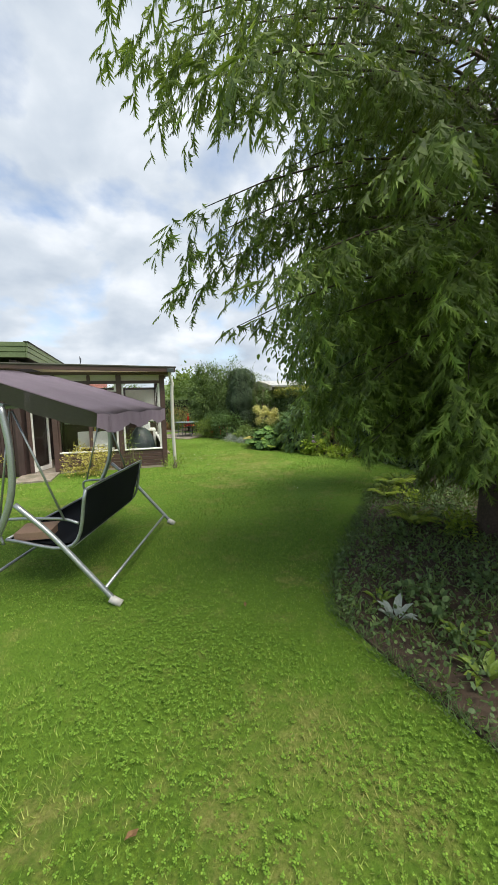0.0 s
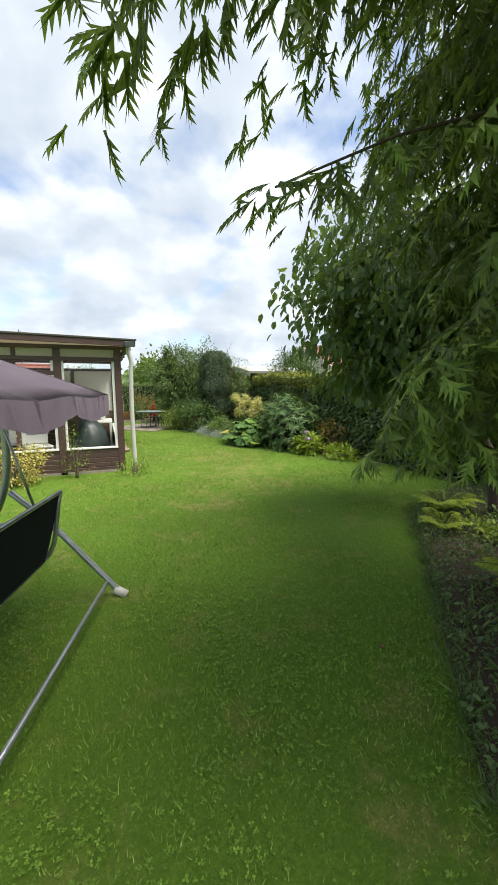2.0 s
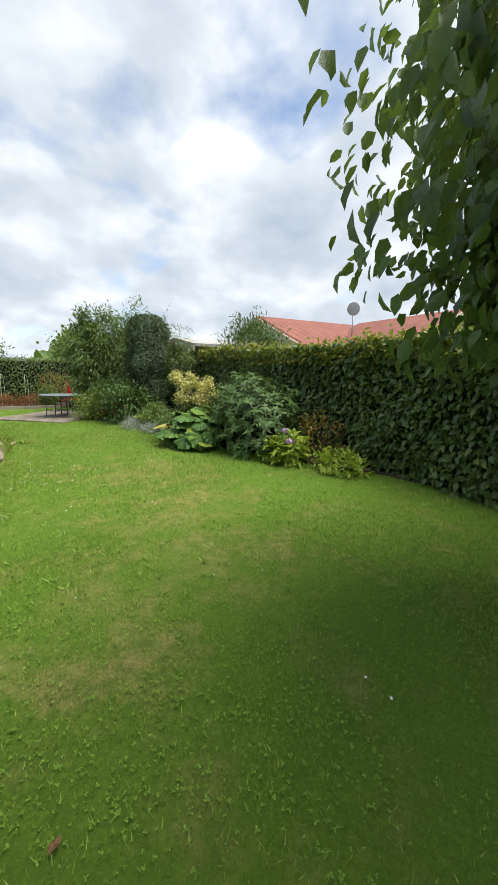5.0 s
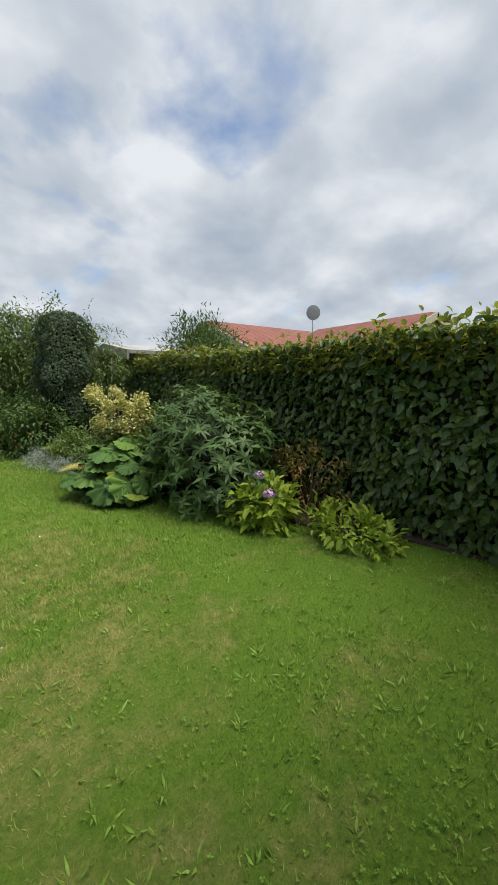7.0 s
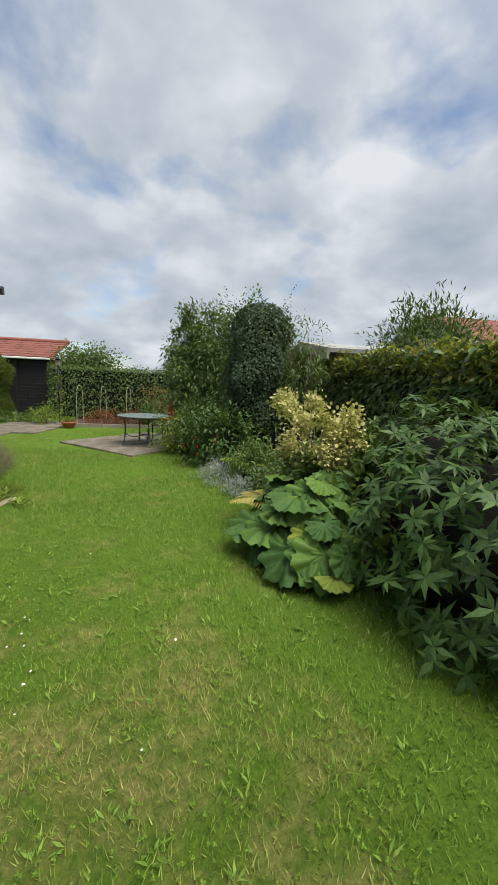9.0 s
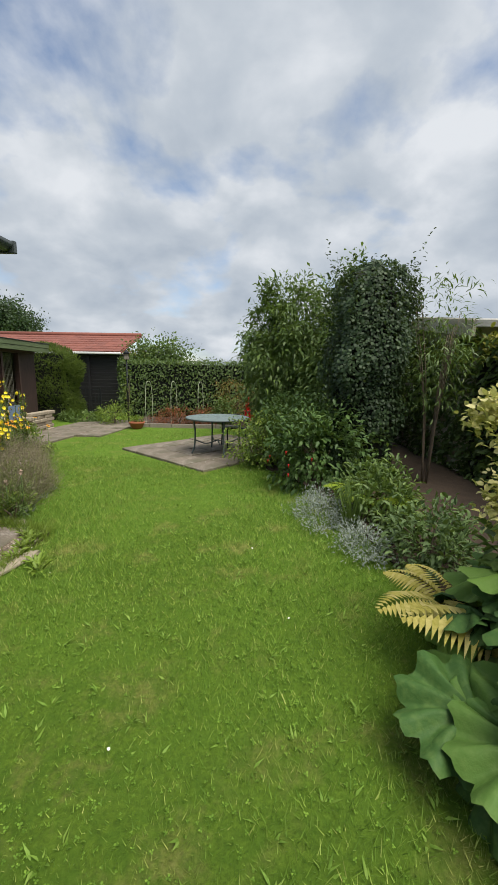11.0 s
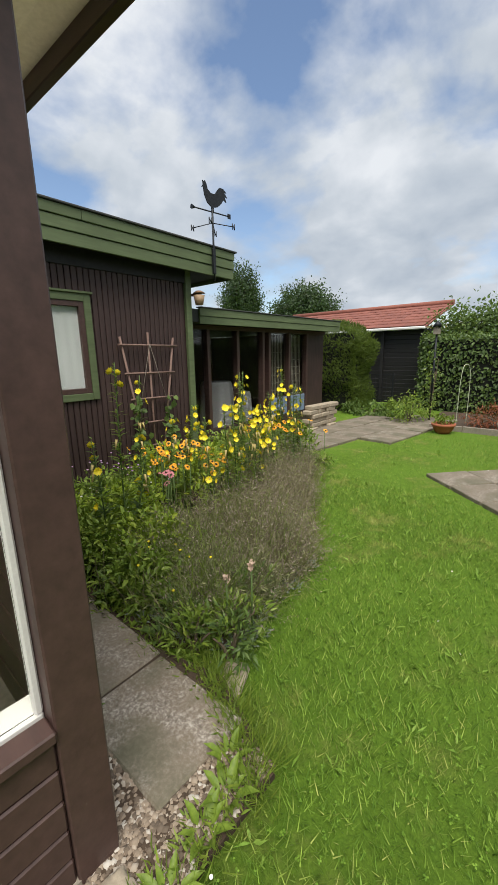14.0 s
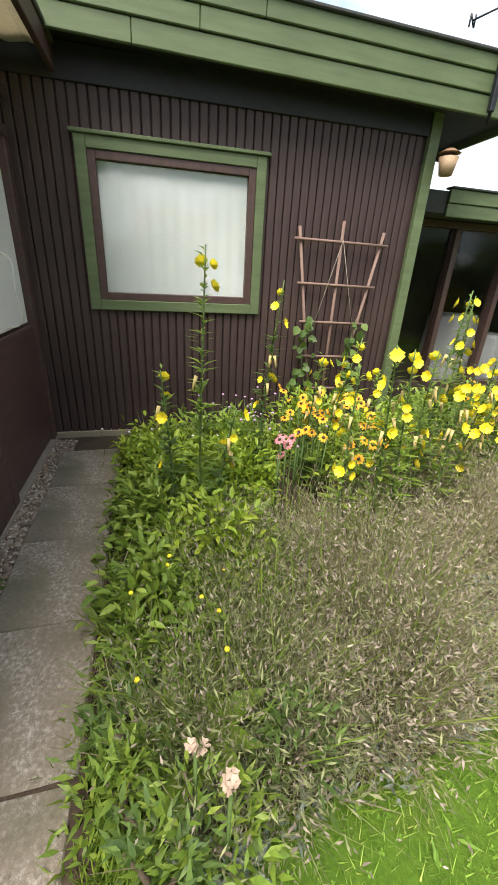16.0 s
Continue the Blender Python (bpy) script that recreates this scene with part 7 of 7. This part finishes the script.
def coneflower(x, y, h, mat, label, dark=True):
    t = empty("coneflower", x, y, 0.02, label, "flower", "coneflowers")
    bm = bmesh.new()
    tube(bm, [(0, 0, 0), (rng.normal() * 0.02, rng.normal() * 0.02, h)], 0.004, 5)
    part("stalk", bm, STEM, t)
    bm = bmesh.new()
    d = Vector((rng.normal() * 0.4 + 0.5, rng.normal() * 0.4 - 0.2, 0.9)).normalized()
    u = d.orthogonal().normalized()
    w = d.cross(u)
    for k in range(10):
        a = 0.628 * k
        e, s = u * math.cos(a) + w * math.sin(a), -u * math.sin(a) + w * math.cos(a)
        c = Vector((0, 0, h))
        bm.faces.new([bm.verts.new(c + e * p + s * q - d * z) for p, q, z in ((0.008, 0, 0), (0.024, -0.008, 0.001), (0.036, 0, 0.006), (0.024, 0.008, 0.001))])
    part("petals", bm, mat, t)
    bm = bmesh.new()
    tube(bm, [Vector((0, 0, h)), Vector((0, 0, h)) + d * 0.012], 0.010, 8, 0.5)
    part("centre", bm, BARK, t)


for k in range(46):
    coneflower(-3.0 + rng.normal() * 0.28, 15.75 + rng.random() * 0.7, rng.uniform(0.42, 0.62), PETAL_ORANGE, "orange coneflower with a dark centre")
for k in range(30):
    coneflower(-3.1 + rng.normal() * 0.25, 17.2 + rng.random() * 1.1, rng.uniform(0.5, 0.75), PETAL_ORANGE, "orange coneflower with a dark centre")
for k in range(5):
    coneflower(-2.65 + rng.normal() * 0.1, 15.6 + rng.random() * 0.2, rng.uniform(0.42, 0.55), PETAL_PINK, "pink coneflower with drooping petals")


def small_blooms(name, pts, size, mat, label, z0, z1):
    bm, stems = bmesh.new(), bmesh.new()
    for x, y in pts:
        z = rng.uniform(z0, z1)
        tube(stems, [(x, y, 0.02), (x, y, z)], 0.0016, 3)
        bmesh.ops.create_icosphere(bm, subdivisions=1, radius=size, matrix=Matrix.Translation((x, y, z)) @ Matrix.Diagonal((1, 1, 0.7, 1)))
    ob = tagged(part(name, bm, mat), label, "flowers", "", "stuff")
    part("stems", stems, STEM, ob)


small_blooms("white_blooms", np.c_[np.minimum(-3.2, -3.75 + np.abs(rng.normal(size=50)) * 0.25), rng.normal(size=50) * 0.35 + 15.2], 0.011, PETAL_WHITE, "tiny white flowers by the house wall", 0.12, 0.3)
small_blooms("yellow_blooms", np.c_[rng.uniform(-2.0, -1.4, 9), rng.uniform(14.8, 15.2, 9)], 0.010, PETAL_YELLOW, "tiny yellow flowers among the lavender", 0.25, 0.40)
small_blooms("mauve_blooms", np.c_[rng.normal(size=30) * 0.3 - 3.5, rng.normal(size=30) * 0.2 + 15.7], 0.012, PETAL_MAUVE, "tiny mauve flowers in the bed", 0.3, 0.5)


def pale_rose(x, y, z):
    t = empty("faded_rose", x, y, 0.02, "faded pale pink flower head on a stem", "flower")
    bm = bmesh.new()
    tube(bm, [(0, 0, 0), (0, 0, z)], 0.005, 5)
    part("stalk", bm, STEM, t)
    bm = bmesh.new()
    for k in range(9):
        open_flower(bm, tuple(rng.normal(size=3) * 0.012 + np.array((0, 0, z))), 0.014, tuple(rng.normal(size=3) + np.array((0.3, -0.3, 0.7))), 3)
    part("petals", bm, plain("faded_petal", (0.50, 0.36, 0.27), 0.8) if "faded_petal" not in bpy.data.materials else bpy.data.materials["faded_petal"], t)


pale_rose(-1.15, 15.06, 0.46)
pale_rose(-1.28, 15.0, 0.36)


def edge_stones():
    for x, y, sx, sy, sz, rz in ((-1.06, 14.80, 0.085, 0.13, 0.016, 25), (-0.97, 14.66, 0.06, 0.07, 0.014, 60), (-0.62, 13.95, 0.07, 0.34, 0.024, -14), (-0.78, 14.02, 0.06, 0.07, 0.06, 0)):
        bm = bmesh.new()
        bmesh.ops.create_icosphere(bm, subdivisions=3, radius=1.0)
        for v in bm.verts:
            v.co *= 1 + 0.30 * noise.noise(v.co * 2.6 + Vector((x, y, 0)))
            v.co = Vector((max(-0.8, min(0.8, v.co.x)) * sx, max(-0.85, min(0.85, v.co.y)) * sy, max(-0.5, min(0.6, v.co.z)) * sz))
        for f in bm.faces:
            f.smooth = True
        ob = part("edge_stone", bm, STONE_PALE)
        ob.matrix_world = pose(x, y, 0.02, 0, 0, rz)
        tagged(ob, "pale rough stone at the edge of the bed", "stone", "edge stones")


edge_stones()

# ---- yellow bushes and weeds by the lean-to ----
bush("golden_shrub", (-2.7, 9.35, 0.35), (0.55, 0.32, 0.42), LEAF_YELLOW, 80, 26, 0.06, 0.045, 0.6, "oval", 0.0, label="golden-leaved shrub in front of the lean-to")
bush("golden_shrub", (-5.0, 9.3, 0.35), (0.6, 0.35, 0.42), LEAF_YELLOW, 80, 26, 0.06, 0.045, 0.6, "oval", 0.0, label="golden-leaved shrub in front of the house wall")
bush("wall_weeds", (-0.75, 9.6, 0.10), (0.4, 0.26, 0.22), LEAF_LIME, 40, 14, 0.06, 0.06, 0.3, "lance", -0.4, label="tall weeds and flowers round the rain pipe", category="plant")
bush("wall_weeds", (-1.75, 9.62, 0.4), (0.22, 0.16, 0.6), LEAF_LIME, 22, 10, 0.07, 0.07, 0.3, "lance", -0.2, label="tall leggy plant in front of the window", category="plant")

# ---- ground cover under the conifer ----
q = scatter(BED_TREE, 40000)
q = q[(q[:, 1] > 0.2)]
n = len(q)
ln = rng.uniform(0.016, 0.044, n)
pz = np.abs(rng.normal(size=n)) * 0.05 + 0.03
cover = link("ground_cover", leaf_mesh("ground_cover", np.c_[q, pz], rng.normal(size=(n, 3)) + np.array((0, 0, 0.5)), np.array((0, 0, 1.0)) + rng.normal(size=(n, 3)) * 0.4, ln, ln * 0.65, "disc"), LEAF_COVER)
tagged(cover, "low creeping ground cover under the conifer", "ground cover", "", "stuff")
tuft_field("bed_weeds", scatter(BED_TREE, 1500), 7, 0.14, 0.012, LEAF_MID, "small weeds in the soil bed", lean=0.9, shape="lance")
for k in range(22):
    p = scatter([(0.3, 1.0), (0.2, 2.3), (0.9, 3.6), (2.2, 5.2), (3.4, 5.4), (2.2, 3.0), (1.4, 0.8)], 60)[0]
    bush("bed_plant", (p[0], p[1], 0.04), (0.18, 0.18, 0.14), LEAF_COVER if k % 3 else LEAF_FRESH, 16, 12, 0.04, 0.06, 0.6, "oval", -0.1, 0, label="small leafy plant in the soil under the conifer", category="plant", group="small bed plants")


# ---- grass ----
def grass():
    """Short blades where the walk passes, thinning with distance, and clover and weeds between them."""
    zones = ((-6.0, 2.2, -1.0, 9.9, 3000), (-0.8, 4.2, 9.9, 13.0, 3500), (2.2, 4.4, 6.0, 9.9, 2500), (-2.6, 2.6, 13.0, 18.0, 3500), (-3.6, 1.2, 18.0, 22.0, 1200))
    pts = []
    for x0, x1, y0, y1, d in zones:
        n = int((x1 - x0) * (y1 - y0) * d)
        pts.append(np.stack([rng.uniform(x0, x1, n), rng.uniform(y0, y1, n)], 1))
    p = np.concatenate(pts)
    bare = inside(BED_TREE, p - np.array((0.14, 0.0))) | inside(BED_HOUSE, (p - np.array((-2.6, 16.5))) * 1.07 + np.array((-2.6, 16.5))) | inside(BED_HEDGE, p) | inside(BED_BACK, p)
    bare |= (p[:, 0] < -0.62) & (p[:, 1] > 9.7) & (p[:, 1] < 14.72)
    c, s_ = math.cos(radians(48)), math.sin(radians(48))
    u, v = (p[:, 0] - 0.49) * c + (p[:, 1] - 17.0) * s_, -(p[:, 0] - 0.49) * s_ + (p[:, 1] - 17.0) * c
    bare |= (u > 0) & (u < 2.8) & (v > 0) & (v < 2.5)
    bare |= (p[:, 0] < -2.6) & (p[:, 1] > 18.4)
    p = p[~bare]
    n = len(p)
    a = rng.uniform(0, 6.28, n)
    hgt = np.array([noise.noise((x * 0.9, y * 0.9, 5)) for x, y in p])
    ln = rng.uniform(0.016, 0.042, n) * (1 + 0.7 * hgt) * (1 + 0.45 * np.clip((p[:, 1] - 8) / 3, 0, 1))
    w = np.stack([np.cos(a) * 0.6, np.sin(a) * 0.6, np.ones(n)], 1)
    g = link("grass", leaf_mesh("grass", np.c_[p, np.full(n, -0.004)], w, rng.normal(size=(n, 3)), ln, rng.uniform(0.003, 0.0056, n), "sliver"), BLADE)
    tagged(g, "short mown grass blades", "grass", "", "stuff")
    patchy = np.array([noise.noise((x * 1.1, y * 1.1, 9)) + 0.5 * noise.noise((x * 4, y * 4, 3)) for x, y in p])
    early = np.clip((8.0 - p[:, 1]) / 3, 0, 1)
    q = p[rng.random(n) < np.clip(0.45 + 1.1 * patchy, 0.04, 1) * (0.16 + 0.60 * early)]
    m = len(q)
    a = rng.uniform(0, 6.28, m)
    ln = rng.uniform(0.005, 0.0115, m) * (1 + 0.15 * np.clip((8.0 - q[:, 1]) / 3, 0, 1))
    cl = link("clover", leaf_mesh("clover", np.c_[q, rng.uniform(0.008, 0.026, m)], np.stack([np.cos(a), np.sin(a), 0.2 + 0 * a], 1), np.array((0, 0, 1.0)) + rng.normal(size=(m, 3)) * 0.35, ln, ln, "trefoil"), LEAF_COVER_BRIGHT)
    tagged(cl, "clover and small weeds in the lawn", "clover", "", "stuff")
    k = rng.choice(n, 2800, replace=False)
    k = k[(p[k, 1] > 7.5)]
    tuft_field("lawn_weeds", p[k], 5, 0.06, 0.011, LEAF_WEED, "plantain and dandelion leaves in the lawn", lean=1.1, shape="lance", z=0.0, spread=0.02)
    d = scatter([(-0.6, 10.3), (0.9, 10.2), (0.6, 12.0), (-0.6, 12.2)], 130)
    bm = bmesh.new()
    for x, y in np.r_[d, np.c_[rng.uniform(-1.0, 1.6, 60), rng.uniform(6, 20, 60)]]:
        bmesh.ops.create_circle(bm, cap_ends=True, segments=7, radius=rng.uniform(0.005, 0.008), matrix=pose(x, y, rng.uniform(0.035, 0.05), rng.normal() * 20, rng.normal() * 20, 0))
    tagged(part("daisies", bm, PETAL_WHITE), "small white daisies in the lawn", "flowers", "", "stuff")


LEAF_WEED = leafy("lawn_weed_leaf", green((0.12, 0.24, 0.03), (0.22, 0.38, 0.05), (0.34, 0.48, 0.10)), 0.6, 0.3, 0.3)
LEAF_COVER_BRIGHT = leafy("clover_leaf", green((0.07, 0.15, 0.016), (0.14, 0.27, 0.028), (0.24, 0.39, 0.05)), 0.7, 0.2, 0.2)
grass()


def fallen_leaf(x, y, rz, c):
    bm = bmesh.new()
    v = [bm.verts.new(p) for p in ((0, 0, 0.0), (0.03, 0.022, 0.014), (0.065, 0.015, 0.008), (0.085, 0, 0.016), (0.06, -0.02, 0.006), (0.03, -0.018, 0.016), (0.045, 0, 0.0))]
    for k in range(6):
        bm.faces.new((v[6], v[k], v[(k + 1) % 6]))
    bmesh.ops.solidify(bm, geom=bm.faces[:], thickness=0.0015)
    ob = part("fallen_leaf", bm, c)
    ob.matrix_world = pose(x, y, 0.03, 0, 0, rz) @ Matrix.Scale(0.65, 4)
    tagged(ob, "dry brown leaf lying on the lawn", "leaf", "fallen leaves")


dry = plain("dry_leaf", (0.28, 0.16, 0.07), 0.8)
for x, y, r in ((-1.62, 1.35, 20), (-0.78, 2.75, 80), (-0.05, 4.58, 130), (0.9, 4.9, 200), (-0.2, 6.4, 40), (1.37, 5.47, 0), (0.3, 3.9, 250)):
    fallen_leaf(x, y, r, dry)
